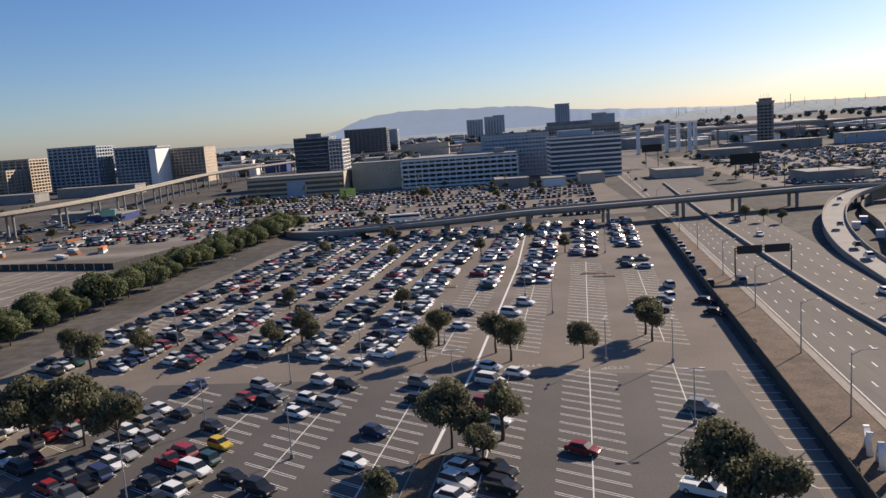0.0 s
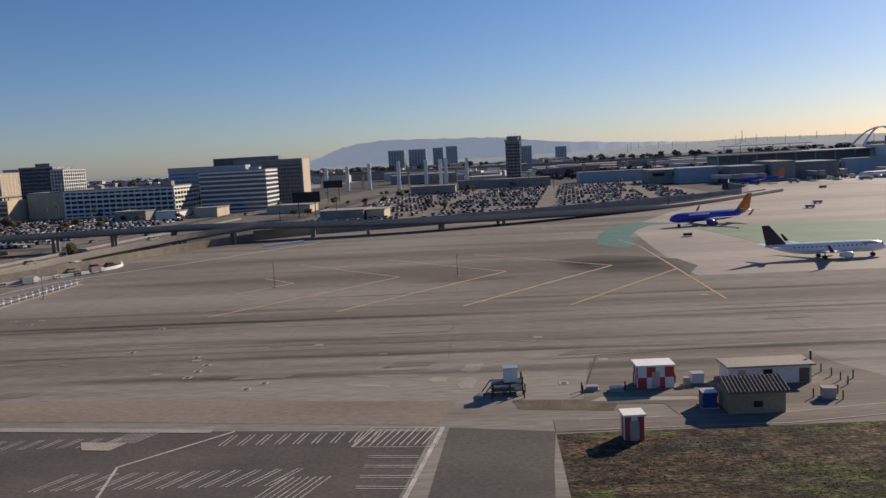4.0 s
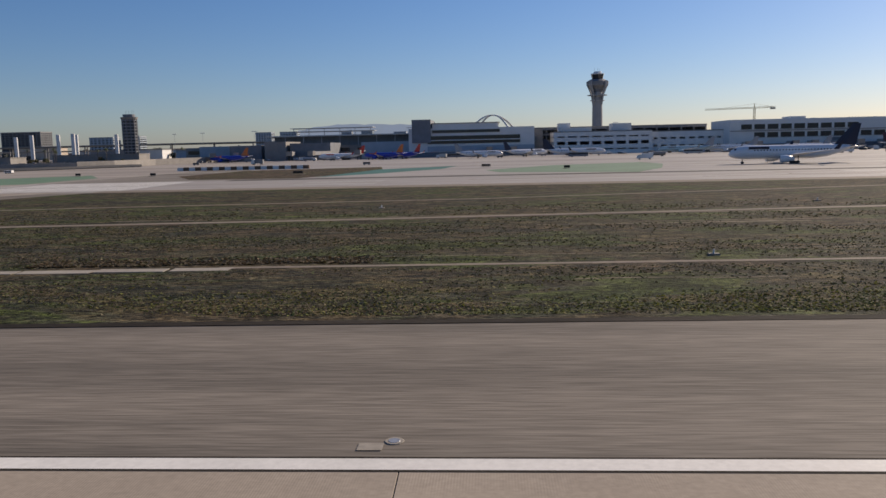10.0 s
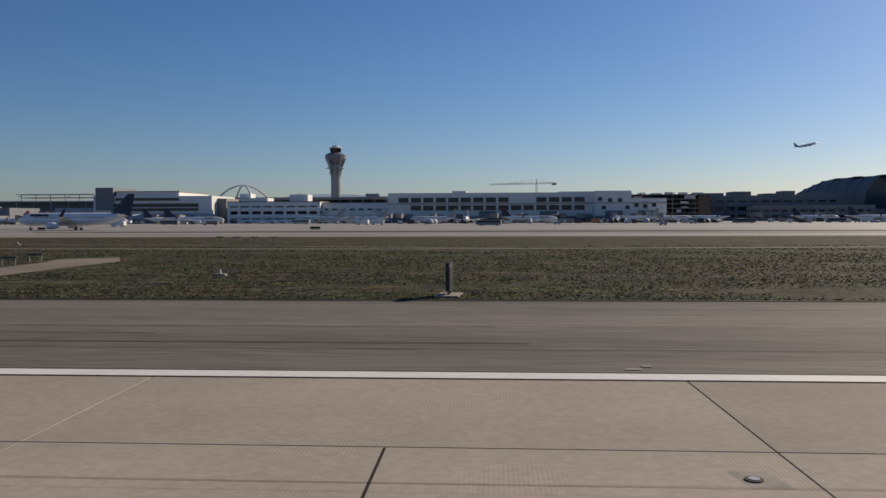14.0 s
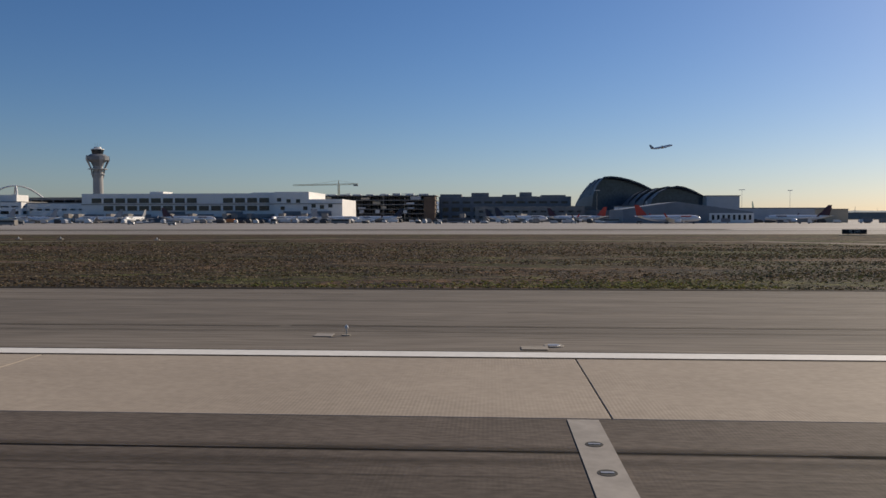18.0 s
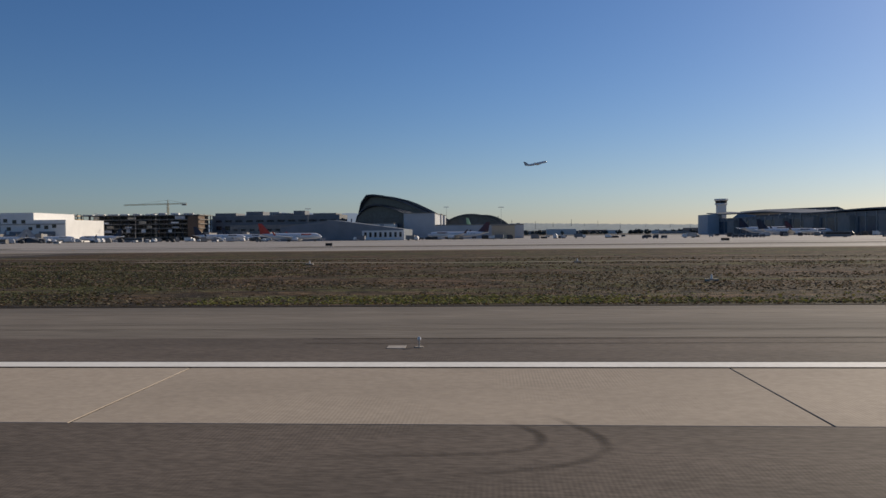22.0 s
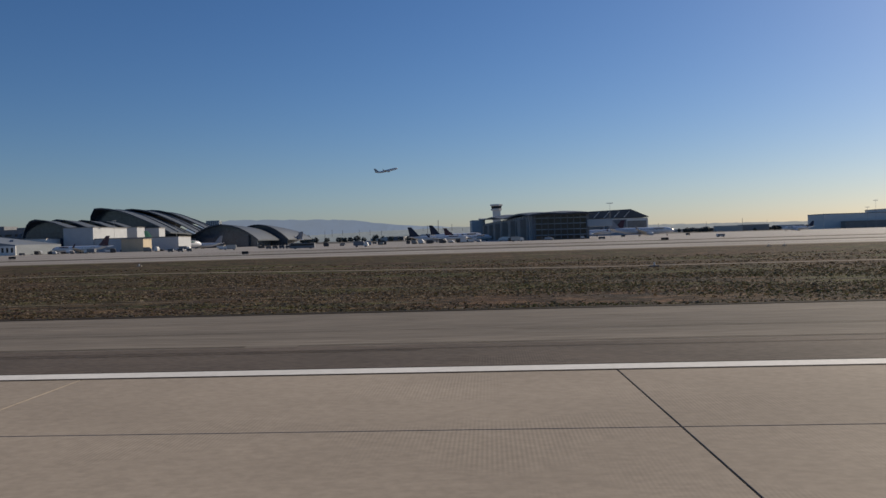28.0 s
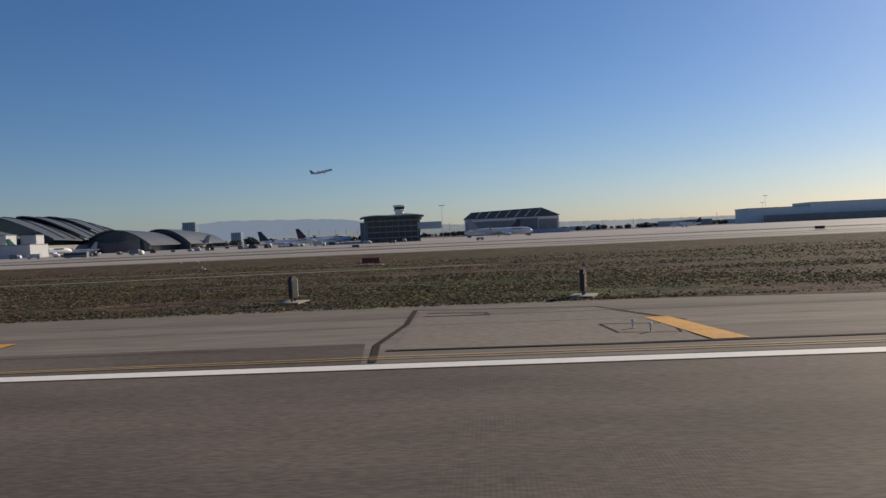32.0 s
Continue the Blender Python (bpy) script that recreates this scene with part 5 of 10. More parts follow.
spots.sort(key=lambda s: math.hypot(s[0] - 95, s[1]) + (40 if s[0] < 20 else 0))
CAR_TONES = {k: mat(k + "_car_paint", c, 0.35, 0, 0.04, 0.3, 4.0) for k, c in (("white", (0.72, 0.72, 0.7)), ("grey", (0.22, 0.225, 0.23)), ("black", (0.02, 0.02, 0.022)), ("red", (0.24, 0.03, 0.025)), ("blue", (0.025, 0.035, 0.075)), ("yellow", (0.6, 0.42, 0.03)))}
toned = {}
for x, y, kind, tone in ((108.3, 95.6, "sedan", "red"), (126.5, 107.9, "suv", "grey"), (120.3, 83.1, "pickup", "white"), (96.7, 132.2, "sedan", "white"), (101.2, 127.9, "sedan", "white"), (96.7, 124.8, "minivan", "white"), (96, 113.4, "suv", "red"), (97.5, 107, "sedan", "white"), (92.9, 91.6, "sedan", "white"), (92.4, 87.6, "suv", "white"), (97.2, 90.4, "pickup", "black"), (97.8, 86, "suv", "black"), (92.2, 84, "sedan", "white"), (85.2, 125.2, "suv", "grey"), (85.4, 117.2, "sedan", "black"),
                         (80.2, 104.8, "sedan", "blue"), (78.9, 94.8, "hatchback", "white"), (68.8, 139.4, "sedan", "grey"), (73.2, 138, "sedan", "white"), (67.8, 128.8, "suv", "white"), (72.5, 125.8, "suv", "black"), (67.2, 120.4, "sedan", "white"), (71.1, 117.4, "suv", "grey"), (66.8, 113.7, "sedan", "white"), (64, 91.8, "sedan", "black"), (68.4, 88.2, "suv", "black"), (101.8, 171, "minivan", "white"), (105.5, 180, "suv", "white"), (87.8, 175.4, "suv", "black"), (91.7, 173.5, "sedan", "black"), (90.8, 161.2, "sedan", "white"), (132.8, 173.2, "sedan", "white"),
                         (133.8, 166.6, "suv", "black"), (136.4, 175, "sedan", "grey"), (129.4, 169, "sedan", "white"), (144.8, 171.8, "sedan", "black"), (143.8, 161.2, "sedan", "black"), (58.6, 102.8, "hatchback", "yellow")):
    rz = RIB + rng.uniform(-2, 2)
    if (kind, tone) in toned:
        copy_thing(toned[kind, tone], at(x, y, 0.06, rz))
    else:
        toned[kind, tone] = make_car(kind, {"pickup": "%s pickup truck in the half-empty lot", "minivan": "%s minivan in the half-empty lot"}.get(kind, "%s parked car in the half-empty lot") % tone, CAR_TONES[tone], x, y, rz)
for k in range(17):
    if k % 3 != 1:
        spots.append((140.2 + 0.1186 * (190 + 6.4 * k - 100), 190 + 6.4 * k, 80))
for x, y, rz in spots[:190]:
    place_car(rng.choice(KINDS), x, y, rz)
far_spots = spots[190:]


def car_stuff(name, places, label, z=0.06):
    """Many far cars as one body of stuff: hull, roof and windows each."""
    vv, ff, mm = [], [], []
    tmpl = {}
    for kind, (L, W, H, hood, c0, c1) in CAR_KINDS.items():
        bm = bmesh.new()
        car_body(bm, L, W, H, hood, c0, c1, 0.3)
        car_glass(bm, L, W, H, hood, c0, c1, 1)
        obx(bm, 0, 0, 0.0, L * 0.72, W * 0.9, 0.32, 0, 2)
        bmesh.ops.recalc_face_normals(bm, faces=bm.faces)
        bm.verts.index_update()
        tmpl[kind] = (np.array([v.co[:] for v in bm.verts]), [[v.index for v in f.verts] for f in bm.faces], [f.material_index for f in bm.faces])
        bm.free()
    base = 0
    for x, y, rz in places:
        P, F, MI = tmpl[rng.choice(KINDS)]
        c, s = math.cos(radians(rz)), math.sin(radians(rz))
        Q = np.stack([x + c * P[:, 0] - s * P[:, 1], y + s * P[:, 0] + c * P[:, 1], P[:, 2] + z], 1) * S
        vv.append(Q)
        ff += [[k + base for k in f] for f in F]
        mm += MI
        base += len(P)
    me = bpy.data.meshes.new(name)
    me.from_pydata(np.concatenate(vv).tolist(), [], ff)
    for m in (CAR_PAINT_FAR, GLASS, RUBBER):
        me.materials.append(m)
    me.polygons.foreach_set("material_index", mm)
    me.update()
    return tagged(new(name, me), label, "cars", "", "stuff")


# the further lots: rows of cars past the viaduct and beside the boulevard
for row in range(17):
    y = 350 + row * 14.5
    for k in range(90):
        x = -120 + k * 3.0 + row * 1.5
        if rng.random() < (0.8 if row % 6 != 5 else 0.1) and x < 160 + 0.1 * row * 14 and not (y > 555 and x > -85):
            far_spots.append((x, y + rng.uniform(-0.4, 0.4), 90 + rng.uniform(-8, 8)))
for row in range(26):
    y = 386 + row * 14
    edge = min(495, float(np.interp(y, [360, 374, 406, 446, 480, 600], [290, 335, 400, 470, 505, 520])) - 16)
    for k in range(110):
        x = 248 + 0.1 * (y - 400) + k * 2.95
        if rng.random() < 0.66 and x < edge and (row % 7 != 6) and k % 23 > 2:
            far_spots.append((x, y + rng.uniform(-0.4, 0.4), 90 + rng.uniform(-8, 8)))
for k in range(120):
    far_spots.append((rng.uniform(-190, -60), rng.uniform(380, 560), rng.uniform(0, 360)))
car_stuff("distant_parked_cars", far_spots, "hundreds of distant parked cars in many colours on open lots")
sheet("far_lot", [(-130, 345), (-120, 600), (176, 600), (168, 345)], 0.025, ASPH_LOT, "far asphalt parking lot", "parking lot")
sheet("far_lot", [(246, 380), (268, 760), (505, 760), (508, 490), (464, 450), (395, 410), (330, 379), (286, 362)], 0.028, ASPH_LOT, "far pale parking lot", "parking lot")
for p in ([(-130, 960), (-130, 1400), (150, 1400), (110, 960)], [(330, 1350), (420, 2500), (1000, 2500), (900, 1350)], [(-420, 1080), (-420, 1300), (-150, 1300), (-150, 1080)]):
    sheet("far_field", p, 0.03, APRON_FAR, "far pale airfield paving beyond the city blocks", "pavement")


# ---- trees ----
def leaf_cloud(blobs, n, size, seed, m, name):
    """Leaves: small folded quads spread through uneven clumps."""
    r = np.random.RandomState(seed)
    w = np.array([b[3] ** 2 for b in blobs])
    pick = r.choice(len(blobs), n, p=w / w.sum())
    c = np.array([b[:3] for b in blobs])[pick]
    rad = np.array([b[3] for b in blobs])[pick]
    d = r.normal(size=(n, 3))
    d /= np.linalg.norm(d, axis=1)[:, None]
    p = c + d * (rad * r.uniform(0.55, 1.08, n))[:, None] * [1, 1, 0.8]
    nrm = d + r.normal(size=(n, 3)) * 0.5
    nrm /= np.linalg.norm(nrm, axis=1)[:, None]
    u = np.cross(nrm, r.normal(size=(n, 3)))
    u /= np.linalg.norm(u, axis=1)[:, None]
    v = np.cross(nrm, u)
    s = (size * r.uniform(0.6, 1.3, n))[:, None]
    quad = np.stack([p - u * s - v * s * 0.6, p + u * s - v * s * 0.6, p + u * s * 0.7 + v * s * 0.6 + nrm * s * 0.2, p - u * s * 0.7 + v * s * 0.6], 1).reshape(-1, 3) * S
    me = bpy.data.meshes.new(name)
    me.from_pydata(quad.tolist(), [], np.arange(4 * n).reshape(-1, 4).tolist())
    me.materials.append(m)
    me.update()
    return me


def make_tree(h, r, seed, m, label, n=1300, name="tree", group="trees", size=0.28):
    q = random.Random(seed)
    root = thing(name, 0, 0, 0.03, 0, label, "tree", group)
    bm = bmesh.new()
    th = h * 0.38
    tube(bm, [(0, 0, 0), (0.1, 0.05, th * 0.5), (0, 0.1, th), (0.15, 0, h * 0.7)], [0.24, 0.2, 0.17, 0.06], 7)
    blobs = []
    for k in range(9):
        a = 2 * math.pi * k / 8 + q.uniform(-0.3, 0.3)
        d = r * q.uniform(0.35, 0.72) if k < 8 else 0.1
        z = h * q.uniform(0.5, 0.82) if k < 8 else h * 0.84
        e = (d * math.cos(a), d * math.sin(a), z)
        tube(bm, [(0, 0.08, th * q.uniform(0.8, 1.05)), (e[0] * 0.5, e[1] * 0.5, (th + z) / 2), e], [0.11, 0.08, 0.03], 5)
        blobs.append((*e, r * q.uniform(0.34, 0.52)))
    part("trunk", bm, BARK, root, "brown trunk with forked limbs")
    part("crown", leaf_cloud(blobs, n, size, seed, m, "crown"), None, root, "uneven leafy crown")
    return root


TREES = [make_tree(8.5, 4.6, 3, LEAF, "dark olive-green tree standing in the parking lot", 7000, size=0.2), make_tree(6.0, 2.9, 5, LEAF, "small dusty green tree in a lot island", 3600, size=0.16), make_tree(5.2, 2.3, 8, LEAF, "small thin-leaved tree in a lot island", 2400, size=0.15)]
tree_spots = [(0, 30.3, 104.6, 1.2), (0, 37.3, 106, 1.15), (0, 44, 103, 0.95), (1, 33, 111, 1.3), (1, 24, 116, 1.3), (0, 24, 92, 0.9), (1, 18, 108, 1.1), (0, 121.4, 79, 1.05), (0, 123.6, 73.5, 0.95), (0, 91.4, 98.9, 1.0), (1, 94.4, 96.5, 1.0), (2, 98.2, 100.9, 1.5), (1, 95.6, 92.5, 0.9), (1, 100.6, 136.4, 1.2), (1, 98, 142, 1.2), (0, 113.4, 135.8, 0.72), (1, 127.3, 144.2, 1.15), (1, 127, 149, 1.2), (1, 85.1, 139.2, 1.05), (1, 86.8, 149.2, 1.15), (2, 76.4, 180, 1.1), (2, 57.5, 158, 1.3), (2, 53.2, 150.6, 1.2), (2, 61, 152, 1.1), (2, 47, 190, 1.0), (2, 27.1, 149.3, 1.3), (1, 19, 143.6, 1.2), (1, 12, 150, 1.2), (2, 66, 250, 1.1), (2, 95, 255, 1.1), (2, 122, 250, 1.1), (2, 40, 270, 1.1), (2, 113, 290, 1.0), (1, 60, 300, 1.0), (1, 195, 300, 0.9), (1, 199, 292, 0.8), (2, 203, 285, 0.9), (1, 84.5, 80, 0.9)]
seen_tree = set()
for k, x, y, sc in tree_spots:
    if k not in seen_tree:
        seen_tree.add(k)
        t = put(TREES[k], x, y, 0.03)
    else:
        t = copy_thing(TREES[k], at(x, y, 0.03, rng.uniform(0, 360)))
    t.scale = (sc * 0.87, sc * 0.87, sc * 1.08)
ROW_TREE = make_tree(7.6, 5.4, 21, LEAF2, "round dense green tree in a row beside the lot", 5200, group="row of street trees", size=0.26)
put(ROW_TREE, -21, 168, 0.03)
for k in range(1, 36):
    b = 150 + k * 6.2
    x = -16 + 0.098 * (b - 170) + (3.4 if k % 2 else -3.4) + rng.uniform(-1, 1)
    t = copy_thing(ROW_TREE, at(x, b, 0.03, rng.uniform(0, 360)))
    sc = rng.uniform(0.8, 1.1)
    t.scale = (sc, sc, sc * rng.uniform(0.85, 1.05))

# light poles in the lot
LAMP_GLASS = plain("lamp_housing", (0.6, 0.6, 0.58))


def make_lamp(h, label, arm=0.8):
    root = thing("lot_lamp", 0, 0, 0.03, 0, label, "lamp post", "lamp posts")
    bm = bmesh.new()
    cyl(bm, 0, 0, 0, 0.7, 0.28, 0.28, 10)
    part("base", bm, WALL_GREY, root, "round concrete base")
    bm = bmesh.new()
    cyl(bm, 0, 0, 0.7, h, 0.1, 0.06, 8)
    part("pole", bm, METAL, root)
    bm = bmesh.new()
    tube(bm, [(-arm, 0, h), (0, 0, h + 0.05), (arm, 0, h)], 0.05, 6)
    part("arm", bm, METAL, root)
    for s in (-1, 1):
        bm = bmesh.new()
        obx(bm, s * (arm + 0.25), 0, h - 0.05, 0.7, 0.34, 0.16)
        part("lamp_head", bm, LAMP_GLASS, root)
    return root


LAMP = make_lamp(7.8, "grey parking lot lamp post with two heads")
put(LAMP, 124.4, 103.3, 0.03)
for x, y in ((128, 131), (117, 133), (111, 170), (106, 190), (88, 150), (74, 134), (62, 130), (70, 98), (54, 110), (91, 118), (53, 86), (96, 212), (80, 205), (118, 240), (134, 245), (60, 220), (46, 150), (30, 160), (50, 248), (75, 262), (100, 280), (20, 230), (35, 300), (140, 285)):
    copy_thing(LAMP, at(x, y, 0.03, rng.uniform(0, 180)))
# islands with kerbs in the lot
for x, y, a, b in ((126, 213, 7, 2.4), (84, 206, 9, 2.2), (88, 89, 3.6, 16), (26, 96, 5, 22), (44, 178, 6, 2), (128, 208, 6, 1.6)):
    root = thing("lot_island", x, y, 0.03, -7, "kerbed planting island with bare soil in the lot", "traffic island", "lot islands")
    bm = bmesh.new()
    obx(bm, 0, 0, 0, a, b, 0.16)
    part("kerb", bm, CONC_PALE, root)
    bm = bmesh.new()
    obx(bm, 0, 0, 0.15, a - 0.4, b - 0.4, 0.06)
    part("soil", bm, SOIL, root)

ORANGE_S = plain("orange_site_paint", (0.6, 0.2, 0.06))
# pale empty lot and building site beside the row of trees
sheet("building_site", [(-220, 290), (-140, 372), (-10, 376), (-20, 330), (-39, 276), (-91, 290)], 0.03, APRON, "pale bare ground of a building site", "ground")
sheet("empty_lot", [(-100, 289), (-39, 272), (-33, 230), (-30, 190), (-36, 120), (-90, 120), (-130, 200)], 0.028, ASPH_LOT, "empty striped parking lot behind the trees", "parking lot")
lines("empty_lot_lines", [([(-92 + 9 * k - 0.1 * j, 160 + 13 * j), (-88 + 9 * k, 166 + 13 * j)], 0.3) for k in range(6) for j in range(9)] + [([(-90 + 10 * k, 150), (-76 + 10 * k, 280)], 0.3) for k in range(4)], 0.04, WHITE_P, "white stall lines of the empty lot", "marking")
sf = thing("site_fence", 0, 0, 0, 0, "dark screened fence round the building site", "fence")
FP = [(-110, 296), (-91, 289), (-65, 282), (-39, 274), (-25, 320)]
for (ax, ay), (bx_, by) in zip(FP, FP[1:]):
    for k in range(6):
        u, v = k / 6, (k + 0.96) / 6
        bm = bmesh.new()
        loft(bm, [[(ax + (bx_ - ax) * f, ay + (by - ay) * f - 0.06, 0), (ax + (bx_ - ax) * f, ay + (by - ay) * f + 0.06, 0), (ax + (bx_ - ax) * f, ay + (by - ay) * f + 0.06, 2.3), (ax + (bx_ - ax) * f, ay + (by - ay) * f - 0.06, 2.3)] for f in (u, v)])
        part("screen", bm, FENCE_M, sf)
for k in range(16):
    x, y = rng.uniform(-150, -60), rng.uniform(300, 368)
    root = thing("site_material", x, y, 0.03, rng.uniform(0, 180), "stack of orange and grey building material", "building material", "site materials")
    for j in range(rng.choice([2, 3])):
        bm = bmesh.new()
        obx(bm, rng.uniform(-0.3, 0.3), 0, 0.9 * j, rng.uniform(4, 9), 2.2, 0.85)
        part("stacked_block", bm, (ORANGE_S, WALL_GREY, WALL_WHITE, CONC_PALE)[(k + j) % 4], root)


# ---- boulevard and viaduct ----
def lx(y):
    return 146.5 + 0.1065 * (y - 81)


MED = [(172.5, 60), (171.5, 84), (168.6, 106), (169.2, 147), (173, 197), (184.5, 309), (205, 480), (222, 640), (262, 1000)]
RIGHT = [(197, 40), (193.5, 62), (190.5, 80), (186, 112), (185, 150), (188, 172), (195, 230), (209, 336), (226, 480), (244, 640), (285, 1000)]
sheet("boulevard", [(lx(-60), -60), (lx(300), 300), (lx(640) - 6, 640), (lx(1000) - 5, 1000)] + RIGHT[::-1] + [(205, -60)], 0.05, ASPH_ROAD, "wide grey asphalt boulevard with lane marks", "road")
sheet("sidewalk", [(lx(-60) - 1.3, -60), (lx(300) - 1.3, 300), (lx(640) - 8, 640), (lx(640) - 6, 640), (lx(300), 300), (lx(-60), -60)], 0.16, CONC_PALE, "pale concrete sidewalk along the boulevard", "sidewalk")
sheet("planting_strip", [(116, -60), (136.3, 82), (162.5, 303), (lx(303) - 1.3, 303), (lx(82) - 1.3, 82), (lx(-60) - 1.3, -60)], 0.1, SOIL, "bare brown planting strip between fence and sidewalk", "planting strip")
W_LINE = [(207, 20), (197.5, 79), (192.5, 116), (191.3, 150), (194.5, 184), (205, 212), (222, 252), (238, 300), (258, 335), (290, 356), (335, 374), (400, 406), (470, 446), (512, 480)]
sheet("west_sidewalk", [(x, y) for x, y in RIGHT[:6]] + [(191, 165), (188.2, 140), (188.8, 112), (193.4, 80), (200, 40)], 0.16, CONC_PALE, "pale concrete sidewalk with kerb", "sidewalk")
bm = bmesh.new()
runs = []
for k in range(1, 5):
    for b in range(60, 300, 9):
        m0 = 168.6 + 0.0 * b if b < 147 else 169.2 + (b - 147) * 0.0944
        x = lx(b) + (m0 - lx(b)) * k / 5
        runs.append(([(x, b), (x + 0.25, b + 2.4)], 0.22))
for k in range(1, 4):
    for b in range(50, 330, 9):
        m0 = 171 if b < 110 else 169.5 + max(0, b - 147) * 0.0944
        r0 = np.interp(b, [40, 62, 80, 112, 150, 172, 230, 336], [197, 193.5, 190.5, 186, 185, 188, 195, 209])
        x = m0 + (r0 - m0) * k / 4
        runs.append(([(x, b), (x + 0.2, b + 2.2)], 0.22))
runs += [([(lx(b) + 0.6, b) for b in (-40, 100, 300, 600)], 0.18), ([(160, 60), (162.6, 100), (164, 122)], 0.22), ([(158, 78), (163, 80), (162.6, 90)], 0.2)]
lines("lane_marks", runs, 0.062, WHITE_P, "white dashed lane marks on the boulevard", "marking")
lines("median_line", [([(x + 1.4, y) for x, y in MED[1:6]], 0.2), ([(x - 1.3, y) for x, y in MED[1:6]], 0.2)], 0.062, YELLOW_W, "yellow lines beside the median", "marking")
prism(bm, [(169.6, 104), (167.8, 97), (168.6, 86), (170.6, 70), (173.6, 70), (173.2, 86), (170.6, 100)], 0.05, 0.22)
tagged(new("median_island", as_mesh("median_island", bm, CONC_PALE)), "raised tan concrete median nose", "traffic island", "", "structure")


def wall_run(name, pts, w, z0, h, m, label, category="wall", zs=None):
    bm = bmesh.new()
    n = len(pts)
    rings = []
    for k in range(n):
        a, b = Vector(pts[max(k - 1, 0)]), Vector(pts[min(k + 1, n - 1)])
        d = (b - a).normalized()
        o = V(-d.y, d.x) * w / 2
        p = Vector(pts[k])
        zz = zs[k] if zs else z0
        rings.append([(*(p + o), zz), (*(p - o), zz), (*(p - o), zz + h), (*(p + o), zz + h)])
    loft(bm, rings)
    return tagged(new(name, as_mesh(name, bm, m)), label, category, "", "structure")


wall_run("median_barrier", [tuple(p) for p in curve_pts(MED[2:7], 6)], 0.75, 0.04, 0.95, WALL_GREY, "concrete median barrier of the boulevard", "barrier")
wall_run("perimeter_wall", [tuple(p) for p in curve_pts(W_LINE[1:9], 6)], 0.5, 0, 3.0, mat("weathered_block_wall", (0.27, 0.235, 0.19), 0.9, 0, 0.25, 0.3, 3.0, spec=0.1), "curving grey-tan airport perimeter wall")
wall_run("perimeter_wall", [tuple(p) for p in curve_pts(W_LINE[8:], 6)], 0.6, 0, 4.2, WALL_GREY, "long dark grey apron retaining wall")
wall_run("apron_wall", [(512, 480), (524, 505), (528, 560), (552, 640), (575, 690)], 0.6, 0, 4.5, WALL_GREY, "grey apron blast wall curving away")
wall_run("white_kerb", [tuple(p) for p in curve_pts([(206, 40), (200.3, 79), (194.6, 116), (193.6, 150), (197.3, 182)], 6)], 0.6, 0.02, 0.5, WALL_WHITE, "white painted kerb inside the wall", "kerb")
wall_run("white_barrier", [tuple(p) for p in curve_pts([(212.1, 202.3), (212, 214.1), (213.4, 222.6), (221.2, 233.3), (228.8, 243.4), (233.5, 253.5), (234, 260.6), (230.7, 268)], 5)], 0.6, 0.02, 0.9, WALL_WHITE, "white concrete barrier curving round equipment", "barrier")
wall_run("white_barrier", [(272, 302), (285, 314)], 0.7, 0.02, 1.0, WALL_WHITE, "white concrete barrier by the apron", "barrier")
# hedge between sidewalk and wall: stuff
hedge_blobs = []
for k in range(60):
    t = k / 59
    b = 50 + t * 125
    x = np.interp(b, [40, 80, 112, 140, 176], [201, 194.6, 190.2, 189.3, 191.6])
    hedge_blobs.append((x + rng.uniform(-0.5, 0.5), b, rng.uniform(0.4, 0.9), rng.uniform(1.0, 1.7)))
tagged(new("hedge", leaf_cloud(hedge_blobs, 9000, 0.22, 4, HEDGE, "hedge")), "dark green hedge along the perimeter wall", "hedge", "", "stuff")
shrubs = []
for k in range(50):
    b = rng.uniform(70, 300)
    shrubs.append((136.3 + 0.1186 * (b - 82) + rng.uniform(0.3, 1.4), b, 0.35, rng.uniform(0.25, 0.7)))
tagged(new("shrubs", leaf_cloud(shrubs, 5000, 0.16, 6, LEAF, "shrubs")), "low dusty shrubs along the fence", "shrub", "", "stuff")


def fence(pts, h, label, step=3.0, screened=False):
    root = thing("chain_fence", 0, 0, 0, 0, label, "fence", "", "")
    bm0 = bmesh.new()
    cyl(bm0, 0, 0, 0, h, 0.05, 0.05, 6)
    post = as_mesh("post", bm0, FENCE_M)
    bm = bmesh.new()
    P = [Vector(p) for p in pts]
    total = []
    for a, b in zip(P, P[1:]):
        n = max(1, int((b - a).length / step))
        total += [a.lerp(b, k / n) for k in range(n)]
    total.append(P[-1])
    for p in total:
        o = part("post", post, None, root)
        o.location = (p.x * S, p.y * S, 0)
    tube(bm, [(p.x, p.y, h) for p in P], 0.035, 5)
    tube(bm, [(p.x, p.y, 0.3) for p in P], 0.035, 5)
    part("rail", bm, FENCE_M, root)
    bm = bmesh.new()
    for a, b in zip(total, total[1:]):
        n = 9
        for k in range(n):
            p, q = a.lerp(b, k / n), a.lerp(b, (k + 1) / n)
            tube(bm, [(p.x, p.y, 0.25), (q.x, q.y, h)], 0.014, 3)
            tube(bm, [(q.x, q.y, 0.25), (p.x, p.y, h)], 0.014, 3)
    part("mesh", bm, FENCE_M, root, "dark wire mesh")
    if screened:
        for a, b in zip(total, total[1:]):
            bm = bmesh.new()
            o = V(-(b - a).y, (b - a).x).normalized() * 0.03
            loft(bm, [[(*(p + o), 0.12), (*(p - o), 0.12), (*(p - o), h - 0.08), (*(p + o), h - 0.08)] for p in (a.lerp(b, 0.02), a.lerp(b, 0.98))])
            part("screen", bm, FENCE_M, root)
    return root


